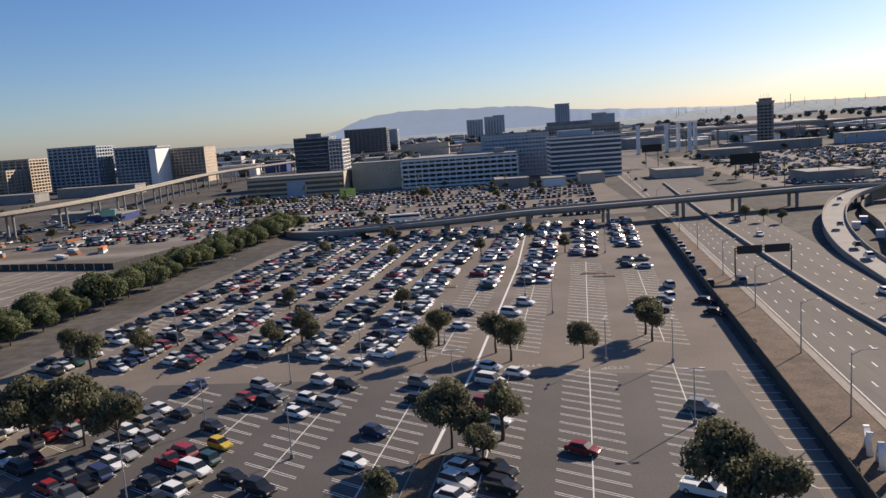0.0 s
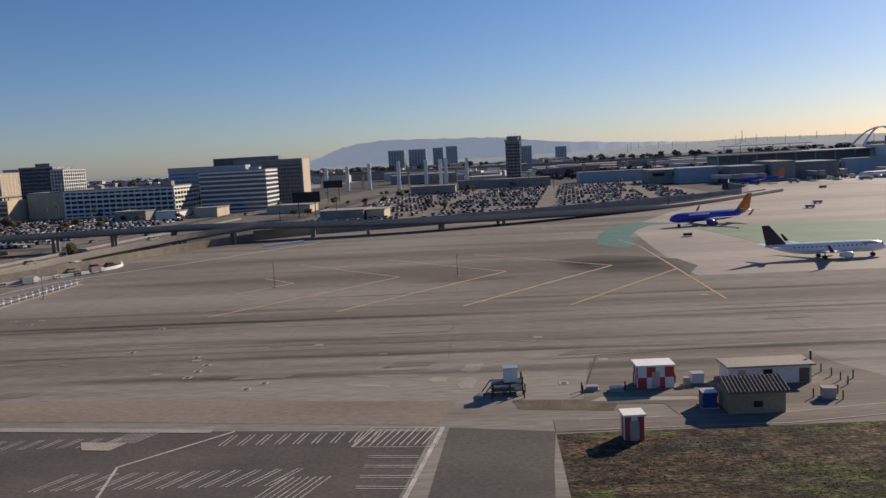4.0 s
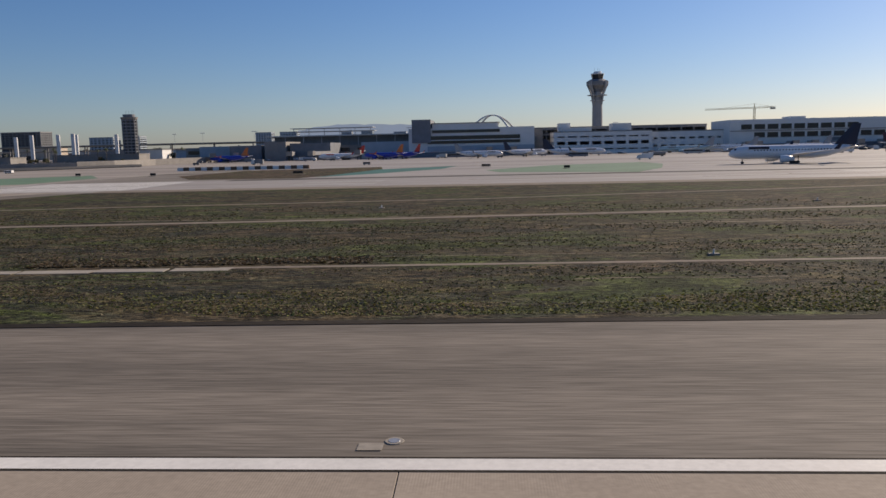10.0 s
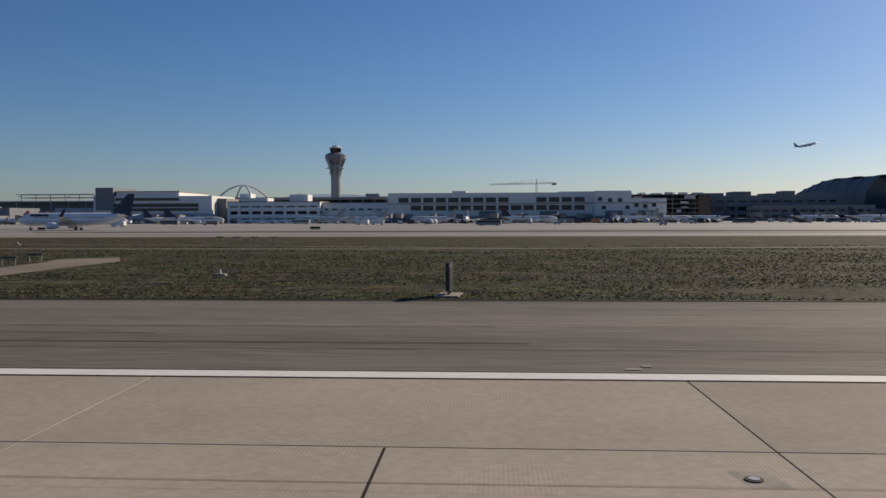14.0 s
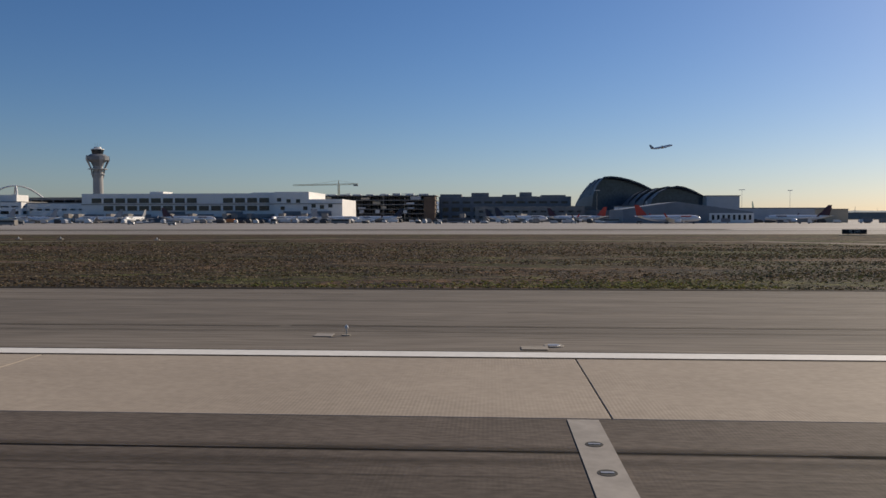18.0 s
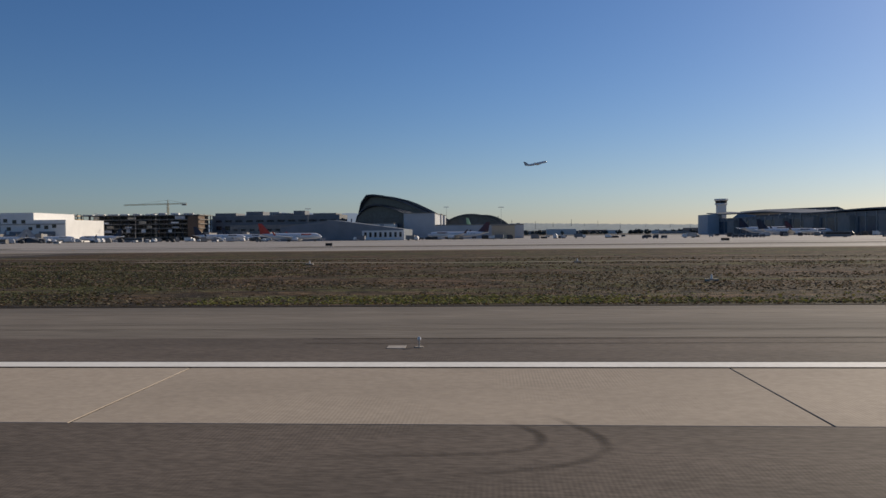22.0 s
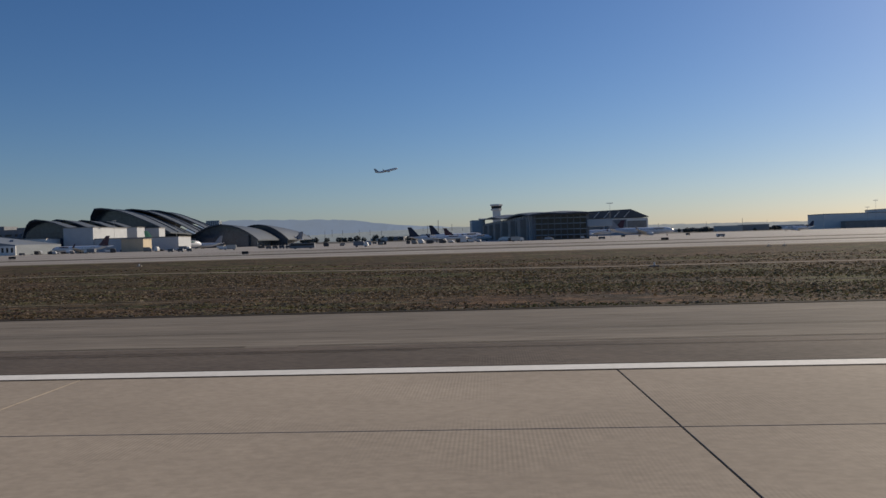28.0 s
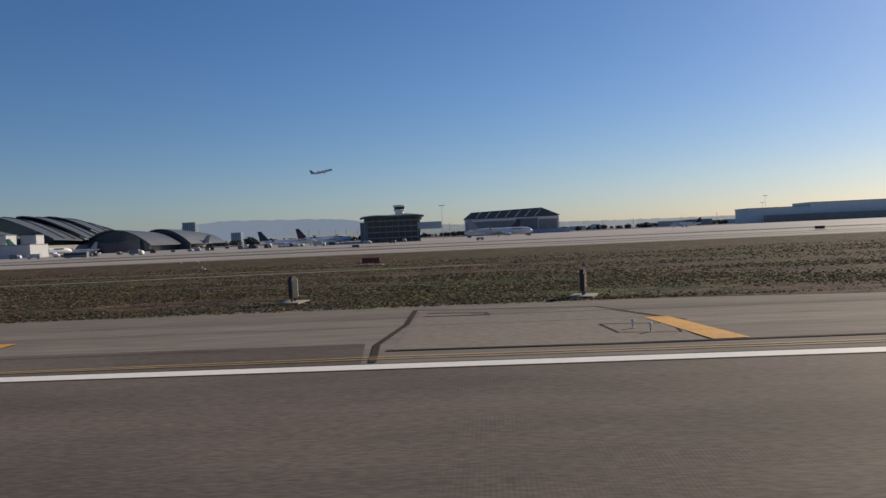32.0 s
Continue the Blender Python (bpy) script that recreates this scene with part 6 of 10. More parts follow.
fence([(129, 30), (136.4, 82), (162.6, 303)], 2.2, "dark screened chain-link fence along the parking lot edge", 6.0, True)
fence([(202, 60), (199.2, 86), (196.6, 108)], 2.2, "dark green chain-link fence on the airport wall")

# viaduct
DECK = curve_pts([(15, 372), (11, 352), (20, 333), (50, 319), (105, 310), (185, 323), (240, 333), (330, 343), (400, 376), (470, 428), (540, 505)], 8)
ZD = [max(0.9, min(7.4, 1.2 + (p.x - 10) * 0.062) - max(0.0, p.x - 235) * 0.03) if p.x > 12 else 0.9 for p in DECK]


def deck_thing(name, line, zs, w, label, piers):
    root = thing(name, 0, 0, 0, 0, label, "viaduct", "", "structure")

    def offset(k, d):
        a, b = line[max(k - 1, 0)], line[min(k + 1, len(line) - 1)]
        t = (b - a).normalized()
        return line[k] + V(-t.y, t.x) * d

    bm = bmesh.new()
    loft(bm, [[(*offset(k, w / 2), zs[k]), (*offset(k, w / 2), zs[k] - 0.45), (*offset(k, w / 2 - 1.6), zs[k] - 1.5), (*offset(k, -w / 2 + 1.6), zs[k] - 1.5), (*offset(k, -w / 2), zs[k] - 0.45), (*offset(k, -w / 2), zs[k])] for k in range(len(line))])
    part("deck", bm, WALL_GREY, root, "grey concrete deck")
    for s in (-1, 1):
        bm = bmesh.new()
        loft(bm, [[(*offset(k, s * (w / 2 - 0.02)), zs[k] - 0.02), (*offset(k, s * (w / 2 - 0.32)), zs[k] - 0.02), (*offset(k, s * (w / 2 - 0.28)), zs[k] + 0.85), (*offset(k, s * (w / 2 - 0.05)), zs[k] + 0.85)] for k in range(len(line))])
        part("parapet", bm, CONC_PALE, root, "pale concrete parapet")
    low = [k for k in range(len(line)) if zs[k] < 3.6 and k < len(line) // 2]
    if len(low) > 2:
        bm = bmesh.new()
        loft(bm, [[(*offset(k, w / 2 - 0.15), 0), (*offset(k, -w / 2 + 0.15), 0), (*offset(k, -w / 2 + 0.15), zs[k] - 0.3), (*offset(k, w / 2 - 0.15), zs[k] - 0.3)] for k in low])
        part("abutment", bm, WALL_GREY, root, "solid retaining wall under the low end")
    run = 0.0
    for k in range(1, len(line)):
        run += (line[k] - line[k - 1]).length
        if run > piers:
            run = 0
            for d in (-w / 4, w / 4):
                bm = bmesh.new()
                p = offset(k, d)
                if zs[k] > 3:
                    cyl(bm, p.x, p.y, 0, zs[k] - 1.4, 0.65, 0.75, 10)
                    part("pier", bm, WALL_GREY, root)
                else:
                    bm.free()
    return root


deck_thing("viaduct", DECK, ZD, 11.5, "grey concrete road viaduct over the boulevard", 24)
RAMP = curve_pts([(191, 178), (199, 222), (214, 268), (236, 310), (262, 334)], 8)
deck_thing("ramp", RAMP, [0.3 + 6.6 * (k / (len(RAMP) - 1)) ** 1.3 for k in range(len(RAMP))], 7.5, "concrete ramp rising to the viaduct", 22)
RAIL = curve_pts([(-190, 300), (-160, 385), (-148, 440), (-148, 504), (-160, 613), (-178, 780), (-160, 930), (-116, 1090), (-35, 1180), (60, 1250), (250, 1300), (420, 1320)], 8)
deck_thing("rail_viaduct", RAIL, [14.0] * len(RAIL), 9, "pale elevated railway viaduct on slim piers", 34)
FWY = curve_pts([(90, 1010), (200, 985), (320, 960), (430, 960), (520, 985), (620, 1010), (760, 1020)], 6)
deck_thing("rail_viaduct", FWY, [19.0] * len(FWY), 9, "far elevated guideway on concrete piers", 45)


# gantries, signs, lamps, signals
def gantry(x0, x1, y, zsign, m, label, panels):
    root = thing("sign_gantry", x0, y, 0.05, 0, label, "road sign")
    w = x1 - x0
    for x in (0, w):
        bm = bmesh.new()
        cyl(bm, x, 0, 0, zsign + 1.2, 0.2, 0.16, 8)
        part("post", bm, STEEL_DK, root)
    bm = bmesh.new()
    tube(bm, [(0, 0, zsign + 0.3), (w, 0, zsign + 0.3)], 0.12, 6)
    tube(bm, [(0, 0, zsign + 1.1), (w, 0, zsign + 1.1)], 0.12, 6)
    part("beam", bm, STEEL_DK, root)
    for a, b in panels:
        bm = bmesh.new()
        bx(bm, a, b, -0.18, -0.1, zsign - 0.4, zsign + 1.7)
        p = part("sign_panel", bm, m, root)
    return root


gantry(159.1, 172.9, 197, 6.2, STEEL_DK, "steel sign gantry with dark sign backs over the road", [(0.4, 6.6), (7.2, 13.4)])
g = gantry(180.6, 189.2, 160, 6.2, SIGN_BLUE, "blue overhead road sign on a steel post", [(0.1, 7.6)])
bm = bmesh.new()
for a, b, z in ((1.2, 3.0, 7.2), (1.2, 3.6, 6.6), (4.6, 6.8, 7.1), (4.6, 6.2, 6.5)):
    bx(bm, a, b, -0.21, -0.19, z, z + 0.22)
part("lettering", bm, WALL_WHITE, g, "white unreadable lettering bars")


def street_lamp(x, y, h, reach, label="grey street lamp with a single arm"):
    root = thing("street_lamp", x, y, 0.1, 0, label, "street lamp", "street lamps")
    bm = bmesh.new()
    cyl(bm, 0, 0, 0, h, 0.13, 0.07, 8)
    part("pole", bm, METAL, root)
    bm = bmesh.new()
    tube(bm, [(0, 0, h - 0.4), (reach * 0.5, 0, h + 0.2), (reach, 0, h + 0.3)], [0.06, 0.05, 0.04], 6)
    part("arm", bm, METAL, root)
    bm = bmesh.new()
    obx(bm, reach * 1.15, 0, h + 0.2, 0.8, 0.3, 0.14)
    part("lamp_head", bm, LAMP_GLASS, root)
    return root


sl = street_lamp(147.3 - 2.4, 103, 9, 2.6)
for b in (72, 132, 165, 200, 240, 280, 350, 420, 500):
    copy_thing(sl, at(lx(b) - 2.2, b, 0.1))
sw = street_lamp(192.2, 79, 8.5, -2.6)
for x, y in ((189, 112), (187.6, 150), (190, 176)):
    copy_thing(sw, at(x, y, 0.1))
sig = thing("traffic_signal", 191.4, 78.5, 0.1, 0, "traffic signal mast with long arm and dark heads", "traffic light")
bm = bmesh.new()
cyl(bm, 0, 0, 0, 6.2, 0.16, 0.12, 8)
part("mast", bm, METAL, sig)
bm = bmesh.new()
tube(bm, [(0, 0, 5.6), (-4, 0, 5.9), (-9.2, 0, 6.0)], [0.1, 0.08, 0.06], 6)
part("arm", bm, METAL, sig)
for x in (-9, -5.6, -0.4):
    bm = bmesh.new()
    bx(bm, x - 0.22, x + 0.22, -0.3, 0.05, 5.1, 6.2)
    part("signal_head", bm, BLACK, sig)
sig2 = thing("traffic_signal", 170.3, 82, 0.2, 0, "short traffic signal on the median nose", "traffic light")
bm = bmesh.new()
cyl(bm, 0, 0, 0, 5, 0.09, 0.07, 8)
part("mast", bm, METAL, sig2)
bm = bmesh.new()
bx(bm, 0.1, 0.5, -0.2, 0.1, 3, 4.1)
part("signal_head", bm, BLACK, sig2)
# letters by the fence
for k, ch in enumerate("LAX"):
    c = bpy.data.curves.new("letter", "FONT")
    c.body, c.size, c.extrude, c.align_x = ch, 4.2 * S, 0.35 * S, "CENTER"
    ob = new("letter", c)
    me = bpy.data.meshes.new_from_object(ob)
    bpy.data.objects.remove(ob)
    me.materials.append(WALL_WHITE)
    ob = tagged(new("letter_sculpture", me), f"large white standing letter {ch} beside the fence", "sign", "standing letters")
    ob.matrix_basis = pose((141.0 + 0.45 * k) * S, (84 + 4 * k) * S, 0.1 * S, 90, 0, 255)
for x, y in ((140.8, 80), (142.6, 79)):
    root = thing("white_pylon", x, y, 0.1, 0, "short white concrete pylon by the fence", "pylon", "white pylons")
    bm = bmesh.new()
    obx(bm, 0, 0, 0, 1.0, 1.0, 2.6)
    part("shaft", bm, WALL_WHITE, root)
    bm = bmesh.new()
    obx(bm, 0, 0, 2.6, 0.8, 0.8, 0.3)
    part("cap", bm, WALL_GREY, root)
# cars on the road
for kind, x, y, rz in (("suv", 164.7, 92.4, 84), ("suv", 167.4, 88, 84), ("sedan", 165.3, 84.4, 84), ("pickup", 159.5, 82.5, 84), ("suv", 158.4, 92.6, 84), ("sedan", 181.6, 108.4, 268), ("pickup", 181.2, 129, 270), ("sedan", 180.4, 141.8, 268), ("sedan", 181.6, 157.8, 268), ("minivan", 158.3, 190.2, 84), ("sedan", 183, 170.8, 266), ("suv", 182.7, 79.5, 270), ("sedan", 186.5, 259.3, 264), ("sedan", 190.5, 316, 264), ("suv", 192, 300, 264), ("sedan", 176, 330, 84), ("sedan", 172, 360, 84), ("suv", 190, 380, 84), ("sedan", 205, 420, 264), ("sedan", 186, 440, 84), ("suv", 196, 520, 84), ("minivan", 218, 560, 264), ("sedan", 204, 590, 84), ("suv", 138.2, 178, 97), ("suv", 141, 190, 97)):
    place_car(kind, x, y, rz)
for z, x, y, rz, kind in ((3.2, 208, 250, 70, "sedan"), (1.1, 196, 206, 78, "suv"), (1.8, 199.5, 220, 76, "sedan"), (5.2, 229, 298, 62, "sedan")):
    t = copy_thing(protos[kind], at(x, y, z + 0.1, rz))


# ---- buildings ----
def block(name, x0, x1, y0, y1, h, label, wall, glass=None, floors=6, bays=10, side_bays=6, band=0.5, pier=0.35, proud=0.4, category="building", base=0.0, roofm=None, group="", rz=0.0, parapet=0.8):
    """A building: a glazed core, with real wall bands and piers standing proud of it, and a roof with parapet and plant."""
    cx, cy = (x0 + x1) / 2, (y0 + y1) / 2
    w, d = (x1 - x0) / 2, (y1 - y0) / 2
    root = thing(name, cx, cy, 0, rz, label, category, group)
    bm = bmesh.new()
    bx(bm, -w, w, -d, d, base, h)
    part("glazing" if glass else "wall", bm, glass or wall, root)
    fh = (h - base) / floors
    if glass:
        bm = bmesh.new()
        t = fh * band
        bx(bm, -w - proud, w + proud, -d - proud, d + proud, -t / 2, t / 2)
        me = as_mesh("floor_band", bm, wall)
        for k in range(floors + 1):
            o = part("floor_band", me, None, root)
            o.location = (0, 0, (base + min(max(k * fh, t / 2), h - base - t / 2)) * S)
        for n, length, axis in ((bays, 2 * w, 0), (side_bays, 2 * d, 1)):
            if not n:
                continue
            pw = length / n * pier
            bm = bmesh.new()
            q = proud * 0.85
            if axis == 0:
                bx(bm, -pw / 2, pw / 2, -d - q, d + q, base, h)
            else:
                bx(bm, -w - q, w + q, -pw / 2, pw / 2, base, h)
            me = as_mesh("pier", bm, wall)
            for k in range(n + 1):
                o = part("pier", me, None, root)
                p = -length / 2 + length * k / n
                p = max(min(p, length / 2 - pw / 2), -length / 2 + pw / 2)
                o.location = (p * S, 0, 0) if axis == 0 else (0, p * S, 0)
    bm = bmesh.new()
    q = proud + 0.1
    bx(bm, -w - q, w + q, -d - q, d + q, h, h + 0.35)
    if parapet:
        for a in ((-w - q, w + q, -d - q, -d - q + 0.4), (-w - q, w + q, d + q - 0.4, d + q), (-w - q, -w - q + 0.4, -d - q, d + q), (w + q - 0.4, w + q, -d - q, d + q)):
            bx(bm, *a, h + 0.3, h + parapet)
    part("roof", bm, roofm or ROOF_GREY, root, "flat roof with parapet")
    return root


def plant(root, boxes, m=None):
    for x, y, z, sx, sy, sz in boxes:
        bm = bmesh.new()
        obx(bm, x, y, z, sx, sy, sz)
        part("roof_plant", bm, m or WALL_GREY, root)
    return root


WHITE_BAND = mat("white_precast", (0.74, 0.72, 0.68), 0.75, 0, 0.12, 0.2, 3.0)
GREY_BLUE = mat("blue_grey_panel", (0.36, 0.42, 0.47), 0.6, 0, 0.12, 0.2, 2.0)
BEIGE = mat("beige_stucco", (0.52, 0.43, 0.34), 0.85, 0, 0.15, 0.2, 3.0)
# A solid black core paints the shade inside the open levels.
ps = block("parking_structure", 36, 122, 580, 640, 21, "white precast parking structure, its open levels painted black for shade", WHITE_BAND, BLACK, 6, 17, 10, 0.42, 0.16, 0.5, "parking garage")
plant(ps, [(-35, 10, 21, 6, 5, 3), (30, -8, 21, 8, 6, 4), (0, 12, 21, 5, 4, 2.5)])
ht = block("office_building", 146, 196, 572, 604, 30, "blue glass office block with white floor bands", WHITE_BAND, GLASS_BLUE, 9, 0, 0, 0.36, 0.1, 0.35, "office")
plant(ht, [(-6, 4, 30, 24, 12, 4.5), (12, 2, 30, 8, 6, 2.5)], GREY_BLUE)
hb = block("hotel", 150, 207, 640, 664, 37, "dark hotel slab with rows of small windows", WALL_DARK, GLASS, 12, 22, 8, 0.5, 0.35, 0.3, "hotel")
plant(hb, [(-10, 0, 37, 36, 12, 4)], WALL_DARK)
bm = bmesh.new()
bx(bm, 28.6, 29.4, -12.4, 12.4, 0, 37.6)
part("end_wall", bm, BEIGE, hb, "plain lit beige end wall")
block("hotel", 96, 150, 636, 660, 34, "pale grey-blue hotel wing with window rows", GREY_BLUE, GLASS, 11, 20, 8, 0.55, 0.45, 0.3, "hotel")
gl = block("office_building", -72, -40, 700, 735, 42, "reflective blue glass office tower", GREY_BLUE, GLASS_BLUE, 12, 16, 10, 0.12, 0.08, 0.15, "office")
plant(gl, [(0, 0, 42, 14, 12, 4)], WALL_DARK)
block("office_building", -40, -28, 696, 735, 39, "glass office annex with bright sides", WALL_WHITE, GLASS_BLUE, 12, 4, 10, 0.2, 0.2, 0.2, "office")
low = block("retail_building", -80, -8, 576, 612, 15, "low brown commercial building with striped floors", WALL_CREAM, WALL_BROWN, 4, 0, 0, 0.4, 0.1, 0.4, "shop")
bm = bmesh.new()
bx(bm, 36.5, 37.2, -18.5, 18.5, 0, 16.5)
part("side_wall", bm, WALL_CREAM, low, "blank cream side wall")
bm = bmesh.new()
bx(bm, -6, 8, -19, -18.3, 0, 12)
part("blue_panel", bm, GREY_BLUE, low, "pale blue facade panel")
block("hotel", -4, 34, 598, 630, 20, "cream hotel with tan stucco walls", WALL_CREAM, GLASS, 6, 12, 8, 0.55, 0.55, 0.25, "hotel")
for x0, x1, y, h, wall, glass, fl in ((-520, -438, 900, 41, BEIGE, GLASS, 11), (-408, -350, 890, 51, GREY_BLUE, GLASS_BLUE, 13), (-336, -284, 905, 46, GREY_BLUE, GLASS_BLUE, 12), (-280, -234, 920, 41, BEIGE, GLASS_BLUE, 11), (-284, -276, 880, 43, WALL_WHITE, None, 1), (-158, -80, 1450, 52, WALL_DARK, GLASS, 12), (-470, -430, 840, 30, BEIGE, GLASS, 8)):
    block("office_tower", x0, x1, y, y + 40, h, "mid-rise office tower with dark glazing", wall, glass, fl, 10 if glass else 0, 6 if glass else 0, 0.35, 0.2, 0.3, "office")
for x0, x1, y, h, m in ((-250, -200, 1010, 12, WALL_WHITE), (-200, -170, 1050, 15, SIGN_BLUE), (-330, -250, 760, 9, WALL_GREY), (-420, -330, 720, 8, ROOF_GREY), (160, 176, 520, 6, BEIGE), (135, 150, 515, 5, WALL_WHITE), (104, 126, 520, 6, WALL_GREY), (-150, -128, 470, 4, SIGN_BLUE), (-190, -150, 500, 3.5, WALL_GREY), (268, 292, 424, 5.5, WALL_GREY), (293, 303, 428, 5, WALL_CREAM), (290, 330, 700, 7, WALL_GREY), (210, 240, 520, 5, BEIGE), (330, 420, 770, 8, WALL_GREY), (450, 520, 790, 10, GREY_BLUE), (530, 600, 820, 9, WALL_GREY), (380, 410, 850, 12, WALL_WHITE), (-40, 40, 1300, 20, BEIGE), (60, 180, 1350, 14, WALL_GREY), (200, 330, 1250, 12, WALL_WHITE), (400, 560, 1200, 15, WALL_GREY), (560, 700, 1150, 14, ROOF_GREY)):
    block("low_building", x0, x1, y, y + 25, h, "low flat-roofed commercial building", m, None, 1, 0, 0, category="building", parapet=0.6)
# billboards
for x, y, z, w, h, m, lab in ((250, 470, 9, 17, 6.5, BLACK, "dark billboard back on a steel post"), (-132, 462, 4, 9, 4, plain("green_billboard", (0.25, 0.55, 0.4)), "pale green roadside billboard on steel posts"), (14, 470, 6, 9, 4.5, plain("lime_billboard", (0.42, 0.6, 0.12)), "bright yellow-green roadside billboard on posts"), (232, 640, 12, 16, 6, BLACK, "dark roadside billboard on steel posts")):
    root = thing("billboard", x, y, 0, 0, lab, "billboard")
    for s in (-0.3, 0.3):
        bm = bmesh.new()
        cyl(bm, s * w, 0, 0, z + h * 0.6, 0.3, 0.3, 8)
        part("post", bm, STEEL_DK, root)
    bm = bmesh.new()
    bx(bm, -w / 2, w / 2, -0.5, -0.1, z, z + h)
    part("panel", bm, m, root)
# dark cylindrical-ribbed old tower
ot = thing("old_control_tower", 386.5, 826, 0, 0, "dark round old control tower with ribbed floors", "tower")


def disc(r0, r1, z0, z1, n=20):
    bm = bmesh.new()
    loft(bm, [[(r * math.cos(2 * math.pi * k / n), r * math.sin(2 * math.pi * k / n), z) for k in range(n)] for r, z in ((r0, z0), (r1, z1))])
    return bm


part("glazing", disc(7.3, 7.3, 0, 46), GLASS, ot)
for k in range(14):
    part("floor_band", disc(7.8, 7.8, 3.3 * k, 3.3 * k + 1.5), WALL_DARK, ot)
for k in range(12):
    bm = bmesh.new()
    a = 2 * math.pi * k / 12
    obx(bm, 7.7 * math.cos(a), 7.7 * math.sin(a), 0, 0.7, 0.7, 46, math.degrees(a))
    part("rib", bm, WALL_DARK, ot)
part("cornice", disc(8.2, 9.2, 44.5, 47), WALL_GREY, ot)
part("roof_plant", disc(6.4, 6.4, 47, 50), WALL_DARK, ot)
for dx in (-4, -1, 2, 4):
    bm = bmesh.new()
    cyl(bm, dx, 2, 51, 54.5, 0.12, 0.06, 6)
    part("antenna", bm, STEEL_DK, ot)
# white light pylons
for x, y, h in ((292, 851, 31), (314, 842, 31.5), (307, 862, 31), (262, 850, 31), (225, 880, 30), (200, 880, 28), (180, 860, 27), (158, 840, 26), (140, 850, 26), (120, 840, 25), (335, 900, 31), (104, 870, 25)):
    root = thing("light_pylon", x, y, 0, 0, "tall white fluted light pylon", "pylon", "white light pylons")
    bm = bmesh.new()
    loft(bm, [[(2.1 * math.cos(a * math.pi / 8) * (1 if a % 2 else 0.88), 2.1 * math.sin(a * math.pi / 8) * (1 if a % 2 else 0.88), z) for a in range(16)] for z in (0, h)])
    part("shaft", bm, WALL_WHITE, root)
    bm = bmesh.new()
    cyl(bm, 0, 0, 0, 0.8, 2.8, 2.8, 12)
    part("base", bm, WALL_GREY, root)
# far towers
for x, y, w, h in ((477, 3766, 65, 120), (74, 2398, 49, 62), (131, 2478, 54, 64), (128, 3515, 46, 80), (175, 3804, 55, 88), (476, 2583, 41, 58), (-190, 1900, 60, 48), (-130, 1950, 30, 50), (700, 3800, 50, 60), (-700, 1800, 60, 50), (-900, 2000, 50, 60)):
    block("far_tower", x - w / 2, x + w / 2, y, y + 40, h, "distant office tower in grey-blue", GREY_BLUE, GLASS, int(h / 5), 6, 0, 0.5, 0.4, 0.4, "office tower")
# trees of the city: palms and round crowns
CITY_TREE = make_tree(9, 4.5, 40, LEAF, "dusty green city tree", 900, group="city trees", size=0.5)
put(CITY_TREE, 60, 470, 0)
for k in range(150):
    if k < 60:
        x, y = rng.uniform(-150, 170), rng.uniform(345, 575)
    elif k < 110:
        x, y = rng.uniform(225, 430), rng.uniform(390, 780)
        if x > 225 + 0.7 * (y - 320):
            continue
    else:
        x, y = rng.uniform(-420, -30), rng.uniform(420, 900)
    t = copy_thing(CITY_TREE, at(x, y, 0, rng.uniform(0, 360)))
    sc = rng.uniform(0.3, 0.68)
    t.scale = (sc, sc, sc)


def make_palm(h, seed):
    q = random.Random(seed)
    root = thing("palm_tree", 0, 0, 0, 0, "tall thin palm tree", "palm", "palms")
    bm = bmesh.new()
    tube(bm, [(0, 0, 0), (0.1, 0, h * 0.5), (0.2, 0.1, h)], [0.28, 0.2, 0.18], 7)
    part("trunk", bm, BARK, root)
    bm = bmesh.new()
    for k in range(22):
        a, up = q.uniform(0, 6.28), q.uniform(-0.5, 1.0)
        pts = [Vector((0.2, 0.1, h)) + V(math.cos(a) * r, math.sin(a) * r, up * r - 0.28 * r * r) for r in (0, 0.8, 1.6, 2.3)]
        side = V(-math.sin(a), math.cos(a), 0)
        vs = [(bm.verts.new(p + side * w), bm.verts.new(p - side * w)) for p, w in zip(pts, (0.08, 0.28, 0.24, 0.03))]
        for (a1, b1), (a2, b2) in zip(vs, vs[1:]):
            bm.faces.new((a1, b1, b2, a2))
    part("fronds", bm, LEAF2, root)
    return root


PALM = make_palm(13, 2)
put(PALM, 276, 430, 0)
for k in range(40):
    x, y = (rng.uniform(240, 460), rng.uniform(400, 760)) if k < 14 else (rng.uniform(-160, 160), rng.uniform(350, 560)) if k < 26 else (rng.uniform(300, 650), rng.uniform(800, 1000))
    t = copy_thing(PALM, at(x, y, 0, rng.uniform(0, 360)))
    sc = rng.uniform(0.7, 1.1)
    t.scale = (sc, sc, sc)


# ---- terminals ----
def gate_row(xs, y, h=7):
    """Jet bridges standing out from a terminal front."""
    for x in xs:
        root = thing("jet_bridge", x, y, 0, rng.uniform(-25, 25), "grey covered jet bridge on wheeled legs", "jet bridge", "jet bridges")
        bm = bmesh.new()
        bx(bm, -1.6, 1.6, -26, 0, 4.3, 7.2)
        part("tunnel", bm, METAL, root)
        bm = bmesh.new()
        bx(bm, -2.4, 2.4, -30, -26, 4.0, 7.6)
        part("cab", bm, WALL_GREY, root)
        for s in (-1, 1):
            bm = bmesh.new()
            bx(bm, s * 1.3 - 0.25, s * 1.3 + 0.25, -22, -21.4, 0, 4.4)
            part("leg", bm, STEEL_DK, root)


